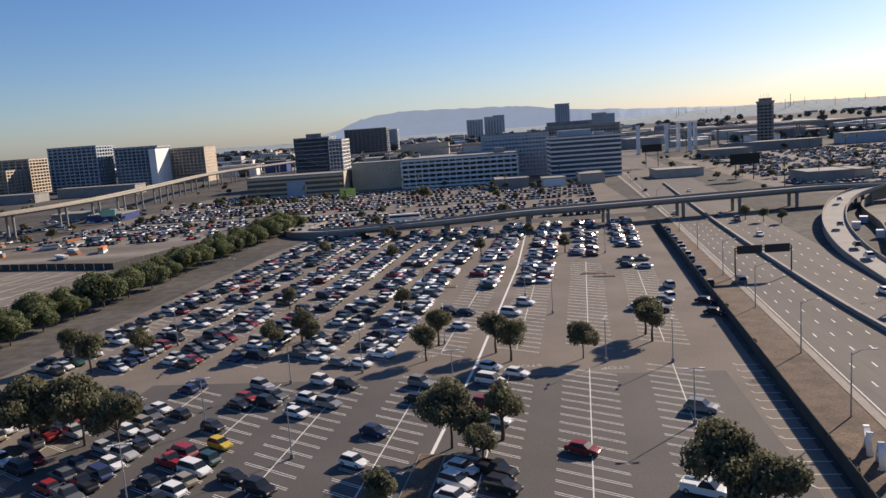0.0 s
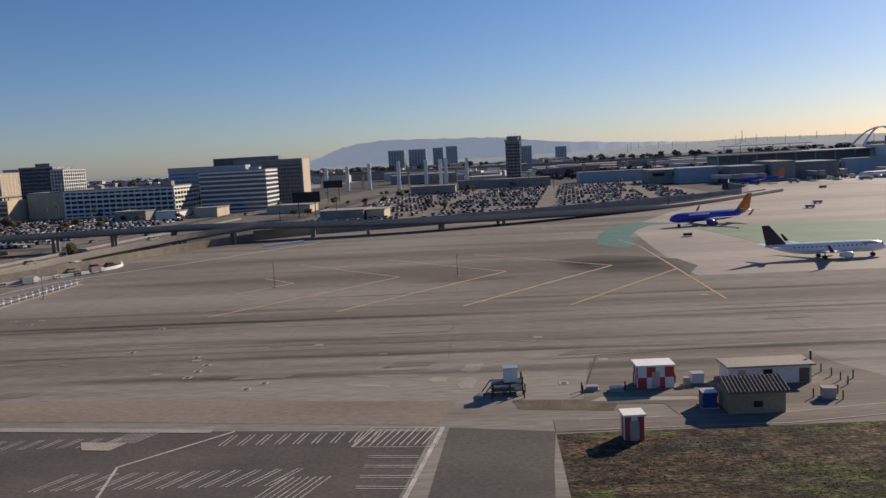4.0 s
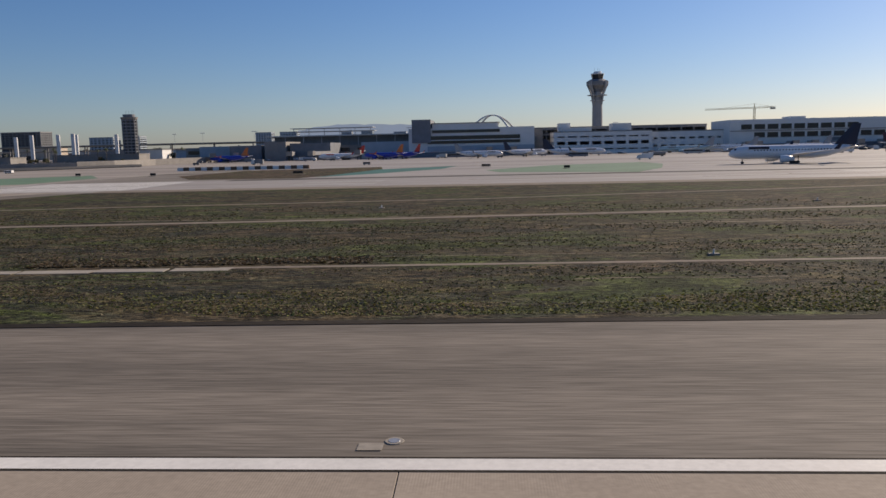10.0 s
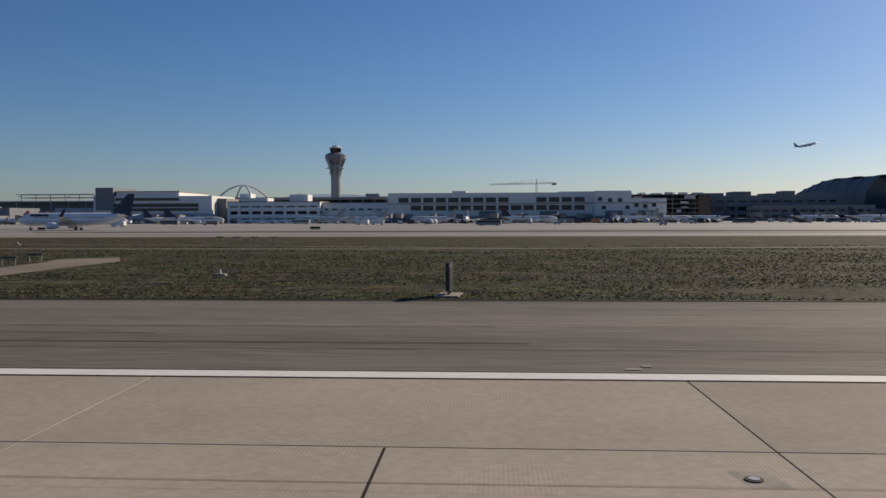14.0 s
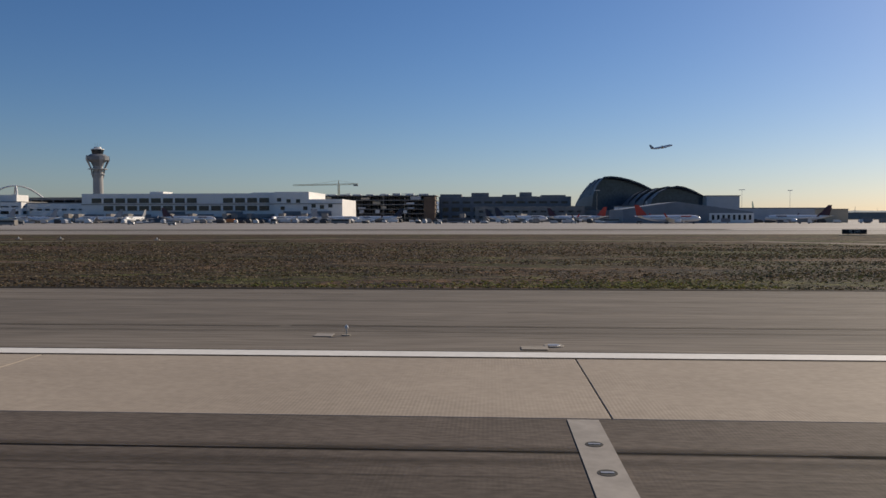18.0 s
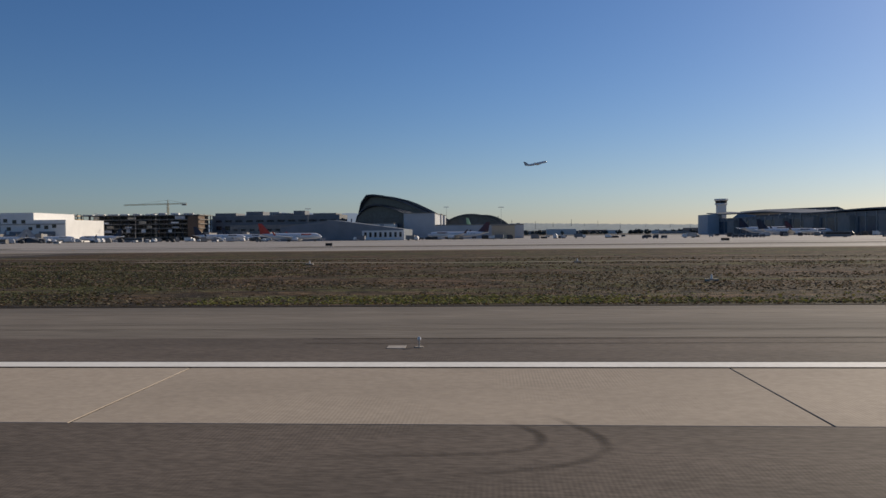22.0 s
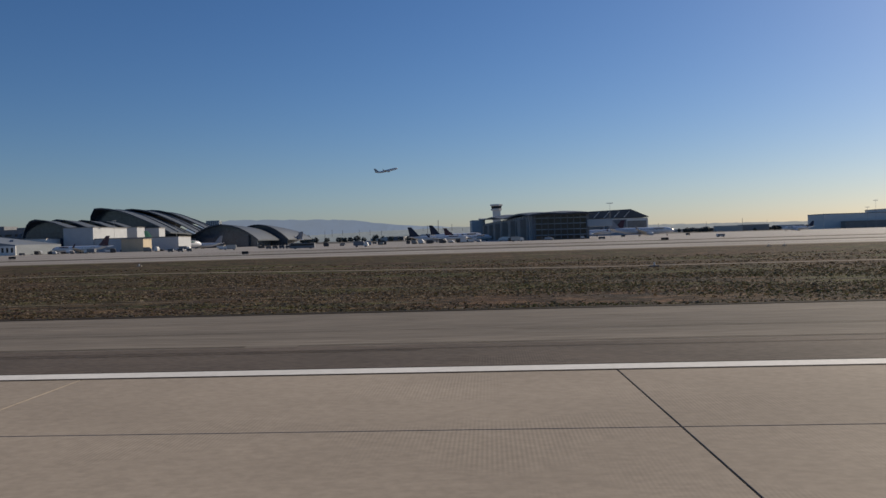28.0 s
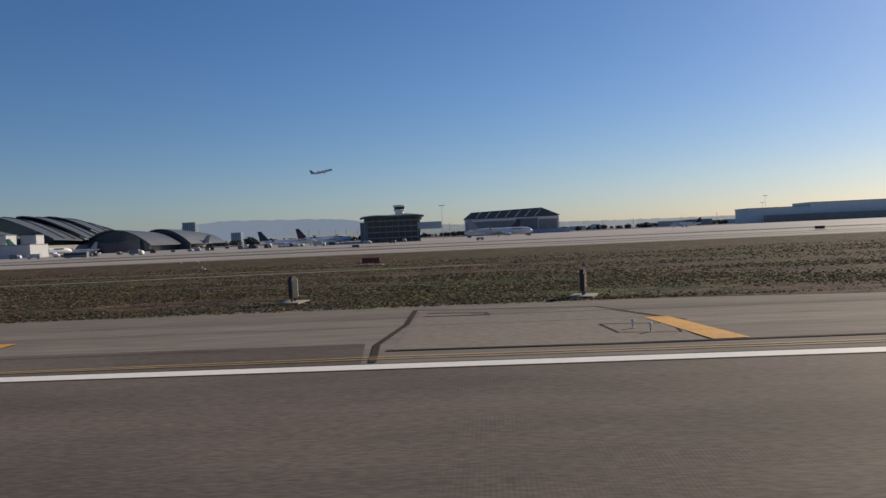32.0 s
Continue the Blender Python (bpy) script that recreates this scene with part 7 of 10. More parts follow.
# first terminal: dark gate blocks under a long roof
t1 = thing("terminal", 600, 690, 0, 0, "low terminal with dark gate blocks and a long pale roof", "terminal")
for x0, x1, y0, y1, z0, z1, m, n in ((-100, 110, 0, 40, 0, 12, WALL_GREY, "wall"), (-30, 105, 40, 80, 12, 20.5, WALL_DARK, "upper_wall"), (-36, 112, 30, 90, 20.5, 21.6, METAL, "roof"), (-45, -18, -45, 0, 0, 13, WALL_DARK, "gate_block"), (-14, 4, -50, 0, 0, 15.5, WALL_GREY, "gate_block"), (6, 40, -45, 0, 0, 14, WALL_DARK, "gate_block"), (-80, -48, -20, 0, 0, 13, GREY_BLUE, "gate_block"), (60, 104, -10, 0, 0, 14, GREY_BLUE, "gate_block")):
    bm = bmesh.new()
    bx(bm, x0, x1, y0, y1, z0, z1)
    part(n, bm, m, t1)
for k in range(12):
    bm = bmesh.new()
    bx(bm, -98 + k * 17, -88 + k * 17, -0.5, 0.1, 6.5, 9.5)
    part("window", bm, GLASS, t1)
for k in range(9):
    bm = bmesh.new()
    tube(bm, [(-34 + 17 * k, 29, 12), (-34 + 17 * k, 29, 20.6)], 0.3, 6)
    part("column", bm, METAL, t1)
for z, y0 in ((29, 60), (26, 70)):
    bm = bmesh.new()
    bx(bm, -20, 60, y0, y0 + 20, z - 0.6, z)
    part("canopy", bm, METAL, t1)
for k in range(6):
    bm = bmesh.new()
    tube(bm, [(-18 + 15 * k, 66, 20), (-18 + 15 * k, 66, 28.5)], 0.35, 6)
    part("canopy_post", bm, METAL, t1)
gate_row((540, 560, 610, 640, 668), 642)

# second terminal: white block with dark corner tower
t2 = thing("terminal", 757, 700, 0, 0, "white terminal block with long dark windows and a dark corner tower", "terminal")
for x0, x1, y0, y1, z0, z1, m, n in ((-54, 52, -34, 40, 0, 24, WALL_WHITE, "wall"), (-34, 22, -32, 40, 24, 27.8, WALL_WHITE, "upper_wall"), (-51, -35, -36, 10, 12, 31.5, WALL_DARK, "corner_tower"), (-54, 52, -36, -34, 0, 4, WALL_DARK, "plinth"), (-34, 23, -34.6, -34, 20, 22.4, GLASS, "window_band"), (-38, 40, -34.7, -34, 11, 17.5, GLASS, "window_band"), (-38, 40, -35.2, -34, 13.5, 14.2, WALL_WHITE, "window_sill"), (-38, 52, -34.6, -34, 4.5, 9, GREY_BLUE, "window_band"), (-34.5, 23, -33, 41, 27.8, 28.4, ROOF_GREY, "roof"), (52, 60, -20, 40, 0, 22, WALL_GREY, "side_wall")):
    bm = bmesh.new()
    bx(bm, x0, x1, y0, y1, z0, z1)
    part(n, bm, m, t2)
gate_row((770, 790), 664)
# theme arches
th = thing("arch_building", 775, 860, 0, 0, "white parabolic arches over a round restaurant", "landmark")
for a in (35, 125):
    bm = bmesh.new()
    c, s = math.cos(radians(a)), math.sin(radians(a))
    tube(bm, [(c * 48 * t, s * 48 * t, 41 * (1 - t * t)) for t in np.linspace(-1, 1, 25)], [0.7 + 0.8 * abs(t) for t in np.linspace(-1, 1, 25)], 8)
    part("arch", bm, WALL_WHITE, th)
bm = bmesh.new()
cyl(bm, 0, 0, 20, 26, 14, 17, 20)
cyl(bm, 0, 0, 0, 20, 5, 5, 14)
part("restaurant", bm, WALL_GREY, th)

# control tower
ct = thing("control_tower", 884, 836, 0, 0, "tall control tower with flared cab and clasping arms", "control tower")


def oct_ring(r, z, n=16, turn=0.0):
    return [(r * math.cos(2 * math.pi * k / n + turn), r * math.sin(2 * math.pi * k / n + turn), z) for k in range(n)]


CT_CONC = mat("tower_concrete", (0.34, 0.34, 0.335), 0.8, 0, 0.12, 0.1, 1.0)
bm = bmesh.new()
loft(bm, [oct_ring(5.6, 0), oct_ring(5.3, 40), oct_ring(5.0, 62)])
part("shaft", bm, CT_CONC, ct)
bm = bmesh.new()
loft(bm, [oct_ring(5.2, 61), oct_ring(7.0, 65), oct_ring(11.2, 67.6), oct_ring(11.5, 71.5), oct_ring(7.5, 74)])
part("flared_cab", bm, WALL_DARK, ct)
for k in range(4):
    a = radians(45 + 90 * k)
    bm = bmesh.new()
    d = (math.cos(a), math.sin(a))
    loft(bm, [[(d[0] * r - d[1] * w, d[1] * r + d[0] * w, z), (d[0] * r + d[1] * w, d[1] * r - d[0] * w, z), (d[0] * (r + t) + d[1] * w, d[1] * (r + t) - d[0] * w, z), (d[0] * (r + t) - d[1] * w, d[1] * (r + t) + d[0] * w, z)] for r, z, w, t in ((4.6, 48, 0.9, 1.2), (6.4, 58, 1.1, 1.2), (9.4, 65, 1.6, 1.4), (10.9, 68, 2.2, 1.2), (10.9, 72.4, 2.0, 0.8))])
    part("clasping_arm", bm, CT_CONC, ct)
for z, r in ((57.5, 10.2), (52, 7.4)):
    bm = bmesh.new()
    loft(bm, [oct_ring(r, z), oct_ring(r, z + 0.7)])
    part("balcony_ring", bm, METAL, ct)
bm = bmesh.new()
loft(bm, [oct_ring(5.4, 74, 12), oct_ring(5.8, 75.5, 12), oct_ring(6.6, 79, 12)])
part("cab_glass", bm, GLASS, ct)
bm = bmesh.new()
loft(bm, [oct_ring(6.9, 79, 12), oct_ring(6.9, 79.8, 12), oct_ring(4.2, 80.3, 12), oct_ring(3.8, 82, 12)])
part("cab_roof", bm, WALL_WHITE, ct)
for dx, dy in ((0, 0), (2, 2), (-3, 1)):
    bm = bmesh.new()
    cyl(bm, dx, dy, 83, 86.5, 0.12, 0.05, 5)
    part("antenna", bm, STEEL_DK, ct)

# link buildings and the long white terminal
# The deck's black core likewise stands for its shaded inside.
block("link_building", 812, 965, 720, 760, 23, "dark parking deck with thin roof behind the terminals", WALL_DARK, BLACK, 4, 14, 4, 0.3, 0.1, 0.3, "parking garage")
cn = block("concourse", 825, 905, 660, 700, 18, "white concourse with stepped roofs and window bands", WALL_WHITE, GLASS, 3, 8, 4, 0.55, 0.25, 0.3, "terminal")
plant(cn, [(-20, 0, 18, 24, 20, 4), (18, 5, 18, 16, 18, 7), (-30, 4, 18, 10, 14, 8)], WALL_WHITE)
block("concourse", 905, 966, 668, 705, 17, "pale low concourse with square windows", WALL_WHITE, GLASS, 2, 8, 4, 0.55, 0.4, 0.3, "terminal")
t3 = thing("terminal", 1078, 665, 0, 0, "long white terminal with two rows of square windows", "terminal")
for x0, x1, y0, y1, z0, z1, n in ((-113, 57, -15, 40, 0, 24.8, "wall"), (57, 86, -25, 40, 0, 25.6, "wall"), (86, 114, -25, 40, 0, 19.4, "wall"), (-60, -48, 0, 20, 24.8, 27, "roof_plant"), (30, 60, 0, 20, 24.8, 26, "roof_plant")):
    bm = bmesh.new()
    bx(bm, x0, x1, y0, y1, z0, z1)
    part(n, bm, WALL_WHITE, t3)
for x0, x1, y in ((-113, 57, -15.3), (57, 114, -25.3)):
    # Dark band put in for the shade and clutter at gate level.
    bm = bmesh.new()
    bx(bm, x0, x1, y, y + 0.4, 0, 5.2)
    part("plinth", bm, WALL_DARK, t3, "dark band for the shaded ground floor behind the gates")
    bm = bmesh.new()
    bx(bm, x0, x1, y - 0.5, y + 0.4, 15.4, 16.0)
    part("string_course", bm, WALL_GREY, t3)
bmw = bmesh.new()
bx(bmw, -4.2, 4.2, -0.12, 0.3, -1.9, 1.9)
WIN = as_mesh("window", bmw, GLASS)
bmw = bmesh.new()
bx(bmw, -4.6, 4.6, -0.5, 0.3, -2.3, -1.95)
SILL = as_mesh("window_sill", bmw, WALL_GREY)
for row, z in enumerate((19, 12.5)):
    for k in range(15):
        x = -100 + k * 10.4
        if (k, row) in ((0, 1), (9, 0), (10, 0)):
            continue
        w = part("window", WIN, None, t3)
        w.location = (x * S, -15.05 * S, z * S)
        o = part("window_sill", SILL, None, w)
for x, z in ((61, 19), (69, 18), (77, 18), (83, 12), (90, 14), (97, 13), (104, 14), (64, 12)):
    w = part("window", WIN, None, t3)
    w.location, w.scale = (x * S, -25.05 * S, z * S), (0.42, 1, 0.8)
for x in (72, 98, 20, -30):
    bm = bmesh.new()
    bx(bm, x - 7, x + 7, -26 if x > 57 else -16, -14, 5, 9.5)
    part("gate_canopy", bm, WALL_DARK, t3)
gate_row((975, 985, 1010, 1026, 1042, 1062, 1080, 1096, 1110, 1132, 1150, 1164, 1178), 646)
# lamps on the terminal roof and apron
MAST = thing("apron_lamp", 1050, 700, 0, 0, "tall apron light mast with a crossbar of lamps", "lamp mast", "apron light masts")
bm = bmesh.new()
cyl(bm, 0, 0, 0, 26, 0.16, 0.1, 6)
part("mast", bm, METAL, MAST)
bm = bmesh.new()
bx(bm, -2.4, 2.4, -0.25, 0.25, 25.7, 26.2)
part("lamp_bar", bm, LAMP_GLASS, MAST)
for x, y in ((1075, 712), (1102, 700), (1128, 712), (1150, 706), (1185, 705), (1215, 720), (1235, 720), (1330, 840), (1360, 820), (880, 690), (700, 700), (735, 720), (560, 700), (505, 720), (470, 740), (1400, 640), (1515, 640), (1560, 660), (1920, 590), (2290, 980), (640, 740), (600, 725)):
    copy_thing(MAST, at(x, y, 0, rng.uniform(-30, 30)))
# tower crane
cr = thing("tower_crane", 1111, 1040, 0, 0, "tower crane with a long jib over the terminals", "crane")
bm = bmesh.new()
for dx in (-1, 1):
    for dy in (-1, 1):
        tube(bm, [(dx, dy, 0), (dx, dy, 48)], 0.22, 4)
for k in range(16):
    tube(bm, [(-1, -1, 3 * k), (1, -1, 3 * k + 3)], 0.15, 3)
    tube(bm, [(1, -1, 3 * k), (-1, -1, 3 * k + 3)], 0.15, 3)
part("mast", bm, YELLOW_W, cr)
bm = bmesh.new()
for y in (-0.8, 0.8):
    tube(bm, [(-62, y, 47.2), (26, y, 48.6)], 0.22, 4)
tube(bm, [(-62, 0, 48.6), (26, 0, 50)], 0.22, 4)
for k in range(24):
    tube(bm, [(-60 + 3.5 * k, -0.8, 47.3 + 0.055 * k), (-58.2 + 3.5 * k, 0, 48.7 + 0.055 * k), (-56.5 + 3.5 * k, -0.8, 47.4 + 0.055 * k)], 0.12, 3)
part("jib", bm, YELLOW_W, cr)
bm = bmesh.new()
tube(bm, [(0, 0, 48), (0, 0, 54)], 0.5, 5)
tube(bm, [(-40, 0, 48.8), (0, 0, 54), (22, 0, 50)], 0.1, 4)
part("apex", bm, YELLOW_W, cr)
bm = bmesh.new()
obx(bm, 23, 0, 46.6, 6, 2, 2.4)
part("counterweight", bm, WALL_GREY, cr)

# construction frame
cf = thing("construction_frame", 1194, 775, 0, 0, "open steel building frame under construction", "building")
for f in range(6):
    bm = bmesh.new()
    bx(bm, -56, 67, -12, 25, 4.4 * f + 3.3, 4.4 * f + 4.0)
    part("floor_slab", bm, WALL_GREY, cf)
for k in range(16):
    for y in (-11, 6, 24):
        bm = bmesh.new()
        bx(bm, -55.6 + 8 * k, -54.8 + 8 * k, y - 0.4, y + 0.4, 0, 26.5)
        part("column", bm, STEEL_DK, cf)
bm = bmesh.new()
bx(bm, -55, 66, 14, 15, 0, 25.4)
part("back_wall", bm, WALL_DARK, cf, "dark unfinished inner wall")
rk = random.Random(52)
for k in range(22):
    x, f, w = rk.uniform(-54, 58), rk.randrange(5), rk.uniform(3, 11)
    bm = bmesh.new()
    bx(bm, x, x + w, -12.5, -12.3, 4.4 * f + 4.1, 4.4 * f + rk.uniform(5.4, 7.4))
    part("netting", bm, rk.choice([WALL_CREAM, WALL_WHITE, WALL_DARK, PANEL_GREY, PANEL_GREY, RUST]), cf)
for k in range(9):
    bm = bmesh.new()
    bx(bm, -54 + 13 * k, -47 + 13 * k + rk.uniform(0, 4), -11, -7, 26.0, 26.0 + rk.uniform(0.8, 2.0))
    part("parapet_panel", bm, WALL_WHITE if k % 2 else PANEL_GREY, cf)
bm = bmesh.new()
bx(bm, 55, 66, -13, 4, 0, 24.5)
part("stair_core", bm, WALL_BROWN, cf, "brown-clad stair core")
SCAF = plain("yellow_scaffold", (0.5, 0.34, 0.13), 0.7)
sc = thing("scaffold_tower", 1121, 773, 0, 0, "yellow scaffold tower beside the building frame", "scaffold")
for f in range(7):
    bm = bmesh.new()
    bx(bm, -11.5, 11.5, -6, 6, 3.8 * f + 2.6, 3.8 * f + 3.9)
    part("platform", bm, SCAF if f % 3 else WALL_CREAM, sc)
for k in range(9):
    for y in (-5.8, 5.8):
        bm = bmesh.new()
        bx(bm, -11.6 + 2.87 * k, -11.2 + 2.87 * k, y - 0.2, y + 0.2, 0, 28)
        part("upright", bm, STEEL_DK, sc)
# dark terminal beside
t4 = block("terminal", 1262, 1395, 797, 840, 24.5, "dark terminal with stepped roof blocks", WALL_DARK, GLASS, 3, 12, 4, 0.5, 0.3, 0.4, "terminal")
plant(t4, [(-55, 0, 24, 22, 30, 4), (-25, 0, 24, 18, 24, 5.5), (5, 0, 24, 14, 24, 3.5), (22, 0, 24, 12, 20, 6), (50, 0, 24, 24, 30, 3)], WALL_DARK)
block("concourse", 1300, 1402, 740, 780, 14, "grey low concourse with gates", WALL_GREY, GLASS, 2, 12, 4, 0.5, 0.4, 0.3, "terminal")
gate_row((1290, 1320, 1350, 1385), 738)

# great hall with curved roofs
gh = thing("great_hall", 0, 0, 0, 0, "great hall with sweeping dark metal arched roofs", "terminal")


def shell(x0, x1, y0, y1, zb, zp0, zp1, m, name="roof_shell", lean=0.0, bulge=0.55, n=18, steps=8, eave=8):
    """An arched roof over x, whose ridge falls from zp0 at y0 to zp1 at y1, with thickness and an open visor end."""
    bm = bmesh.new()
    cx, r = (x0 + x1) / 2, (x1 - x0) / 2
    for t, dz in ((0, 0),):
        rings = []
        for j in range(steps + 1):
            f = j / steps
            zp = zp0 + (zp1 - zp0) * (f ** 1.6)
            ring = []
            for k in range(n + 1):
                u = -1 + 2 * k / n
                z = zb + (zp - zb) * (1 - abs(u) ** 2.1)
                y = y0 + (y1 - y0) * f - (eave * (1 - abs(u) ** 1.5) if j == 0 else 0)
                ring.append((cx + r * u + lean * (1 - u * u), y, z))
            inner = [(p[0], p[1], max(p[2] - 1.4, 0)) for p in ring[::-1]]
            rings.append(ring + inner)
        loft(bm, rings)
    return part(name, bm, m, gh)


VAULT = [(1415, 8), (1416.5, 27), (1420, 37), (1426, 44.2), (1433, 44.6), (1442, 43.6), (1452, 41.2), (1462, 37.6), (1474, 32), (1487, 25.5), (1500, 18)]


def vault(dx, y0, y1, k0, k1, sx, m, steps=7, visor=8.0):
    """A leaning vault: its section rises steeply on one side, and its ridge falls away to the south."""
    bm = bmesh.new()
    rings = []
    for j in range(steps + 1):
        f = j / steps
        kz = k0 + (k1 - k0) * f ** 1.3
        out = []
        for x, z in VAULT:
            lead = visor * max(0.0, (z - 20) / 25) if j == 0 else 0.0
            out.append((1440 + dx + (x - 1440) * sx, y0 + (y1 - y0) * f - lead, z * kz))
        rings.append(out + [(x, y, max(z - 1.3, 0)) for x, y, z in out[::-1]])
    loft(bm, rings)
    part("roof_shell", bm, m, gh)
    for j in range(1, steps):
        f = j / steps
        kz = k0 + (k1 - k0) * f ** 1.3
        bm = bmesh.new()
        tube(bm, [(1440 + dx + (x - 1440) * sx, y0 + (y1 - y0) * f, z * kz + 0.3) for x, z in VAULT[1:]], 0.7, 5)
        part("roof_rib", bm, ROOF_RIB, gh)


vault(0, 792, 856, 1.0, 0.9, 1.0, METAL_ROOF, 3, 13.0)
vault(3, 853, 908, 1.03, 0.92, 1.0, METAL_ROOF, 3, 11.0)
vault(5, 902, 1000, 1.04, 0.74, 1.0, METAL_ROOF, 4, 11.0)
bm = bmesh.new()
loft(bm, [[(x, y, max(z - 1.6, 0)) for x, z in VAULT] for y in (796, 798)])
part("arched_end_wall", bm, GLASS_BLUE, gh, "glazed arched end wall")


LEAF_ARC = [(1440, 9), (1442.5, 19), (1447, 24.2), (1453, 27.4), (1459, 28.6), (1465, 27.8), (1473, 25.2), (1481, 21.8), (1488, 18)]


def roof_leaf(y0, y1, k0):
    """A small arched roof whose ridge reaches out as a pointed lip to the north."""
    bm = bmesh.new()
    rings = []
    for j, y in enumerate((y0, y0 + 0.4 * (y1 - y0), y1)):
        k = k0 * (1.0, 0.97, 0.86)[j]
        up = [(x, y - (11 * max(0.0, (z - 20) / 8.6) ** 1.5 if j == 0 else 0), z * k) for x, z in LEAF_ARC]
        rings.append(up + [(x, y2, z - 1.1) for x, y2, z in up[::-1]])
    loft(bm, rings)
    part("roof_leaf", bm, METAL_ROOF, gh)
    bm = bmesh.new()
    loft(bm, [[(x, y, z * k0 - 1.3) for x, z in LEAF_ARC] + [(1488, y, 0), (1440, y, 0)] for y in (y0 + 2, y0 + 4)])
    part("leaf_wall", bm, GLASS_BLUE, gh)


for y0, y1, k0 in ((630, 664, 1.0), (662, 704, 1.03), (703, 738, 1.04), (736, 772, 1.04)):
    roof_leaf(y0, y1, k0)
for sx0, sx1, sy0, sy1, sz in ((1488, 1570, 866, 1010, 26), (1505, 1580, 960, 1090, 27)):
    shell(sx0, sx1, sy0, sy1, 8, sz, sz - 5, METAL_ROOF, eave=5)
    bm = bmesh.new()
    arc = [((sx0 + sx1) / 2 + (sx1 - sx0) / 2 * u, 8 + (sz - 8) * (1 - abs(u) ** 2.1) - 1.3) for u in np.linspace(-0.97, 0.97, 15)]
    loft(bm, [[(px, y, max(pz, 0.2)) for px, pz in arc] + [(arc[-1][0], y, 0), (arc[0][0], y, 0)] for y in (sy0 + 1, sy0 + 3)])
    part("arched_end_wall", bm, GLASS_BLUE, gh)
for x0, x1, y0, y1, h, m in ((1419, 1485, 800, 960, 17, GLASS_BLUE), (1396, 1425, 776, 790, 15, GLASS_BLUE), (1495, 1560, 862, 1000, 13, GLASS_BLUE), (1385, 1500, 760, 980, 11, WALL_GREY)):
    bm = bmesh.new()
    bx(bm, x0, x1, y0, y1, 0, h)
    part("glazed_wall" if m is GLASS_BLUE else "base_wall", bm, m, gh)
for x0, x1, y0, y1, h, lab in ((1482, 1507, 620, 680, 20.5, "plain pale grey box building"), (1490, 1507, 700, 716, 21.5, "plain pale grey box building"), (1491, 1507, 748, 762, 21.5, "plain pale grey box building")):
    block("box_building", x0, x1, y0, y1, h, lab, PANEL_GREY, None, 1, 0, 0, parapet=0.5)
block("concourse", 1412, 1476, 605, 625, 12, "pale stepped concourse front", WALL_WHITE, GLASS, 2, 8, 4, 0.7, 0.5, 0.3, "terminal")
block("pier_concourse", 1493, 1577, 622, 648, 10.6, "long low grey pier concourse", PANEL_GREY, WALL_DARK, 2, 10, 3, 0.7, 0.4, 0.3, "terminal")
block("tan_wall_building", 1552, 1569, 575, 590, 9.6, "tan block wall enclosure", WALL_CREAM, None, 1, 0, 0, category="wall", parapet=0.2)
mb = thing("metal_hall", 1448, 540, 0, 0, "low grey metal hall with a row of white framed windows", "hall")
bm = bmesh.new()
loft(bm, [[(-44, 0, 0), (-44, 0, 9.5), (-8, 0, 14.6), (43, 0, 7.6), (43, 0, 0)], [(-44, 60, 0), (-44, 60, 9.5), (-8, 60, 14.6), (43, 60, 7.6), (43, 60, 0)]])
part("shell", bm, METAL_HALL, mb)
bm = bmesh.new()
bx(bm, 14, 43.5, -0.6, 0.2, 0.2, 6.8)
part("window_wall", bm, WALL_WHITE, mb)
for k in range(8):
    bm = bmesh.new()
    bx(bm, 15.6 + 3.5 * k, 17.2 + 3.5 * k, -0.75, 0, 2.2, 5.6)
    part("window", bm, GLASS, mb)

# satellite concourse with ramp tower
sc_ = thing("satellite_concourse", 0, 0, 0, 0, "long dark glass satellite concourse with a wavy roof", "terminal")


def sat(x, y):
    """Local place along the slanting concourse: x across from its east face, y along from its north end."""
    return (1862 - 0.104 * y + x, 580 + y)


def sat_box(name, x0, x1, y0, y1, z0, z1, m):
    bm = bmesh.new()
    prism(bm, [sat(x0, y0), sat(x1, y0), sat(x1, y1), sat(x0, y1)], z0, z1)
    return part(name, bm, m, sc_)


sat_box("wall", 0, 42, 4, 400, 0, 19, WALL_DARK)
sat_box("glazed_end", 2, 40, 3, 4.4, 1, 18, GLASS)
for k in range(4):
    sat_box("floor_band", 1.6, 40.4, 2.7, 4.5, 4.2 * k + 3.2, 4.2 * k + 3.7, GREY_BLUE)
for k in range(9):
    sat_box("mullion", 2 + 4.7 * k, 2.5 + 4.7 * k, 2.6, 4.6, 0, 18.5, WALL_DARK)
for k in range(6):
    sat_box("stair_block", -5, 0.5, 30 + 58 * k, 48 + 58 * k, 0, 16, WALL_GREY)
    sat_box("glazed_side", -0.6, 0.2, 52 + 58 * k, 84 + 58 * k, 2, 15, GLASS_BLUE)
for k in range(26):
    sat_box("wall_fin", -0.9, 0.2, 12 + 15 * k, 12.8 + 15 * k, 0, 18.6, METAL)
bm = bmesh.new()
rings = []
for j in range(29):
    y = -3 + j * 14.6
    z = 18.8 + 1.2 * math.sin(j * 0.45) + 7.2 * (j / 28)
    top = []
    for u in np.linspace(0, 1, 12):
        px, py = sat(-3 + 48 * u, y)
        top.append((px, py, z + 1.4 * math.sin(u * math.pi) + 0.5 * math.sin(u * 9 + j * 0.3)))
    rings.append(top + [(px, py, pz - 1.2) for px, py, pz in top[::-1]])
loft(bm, rings)
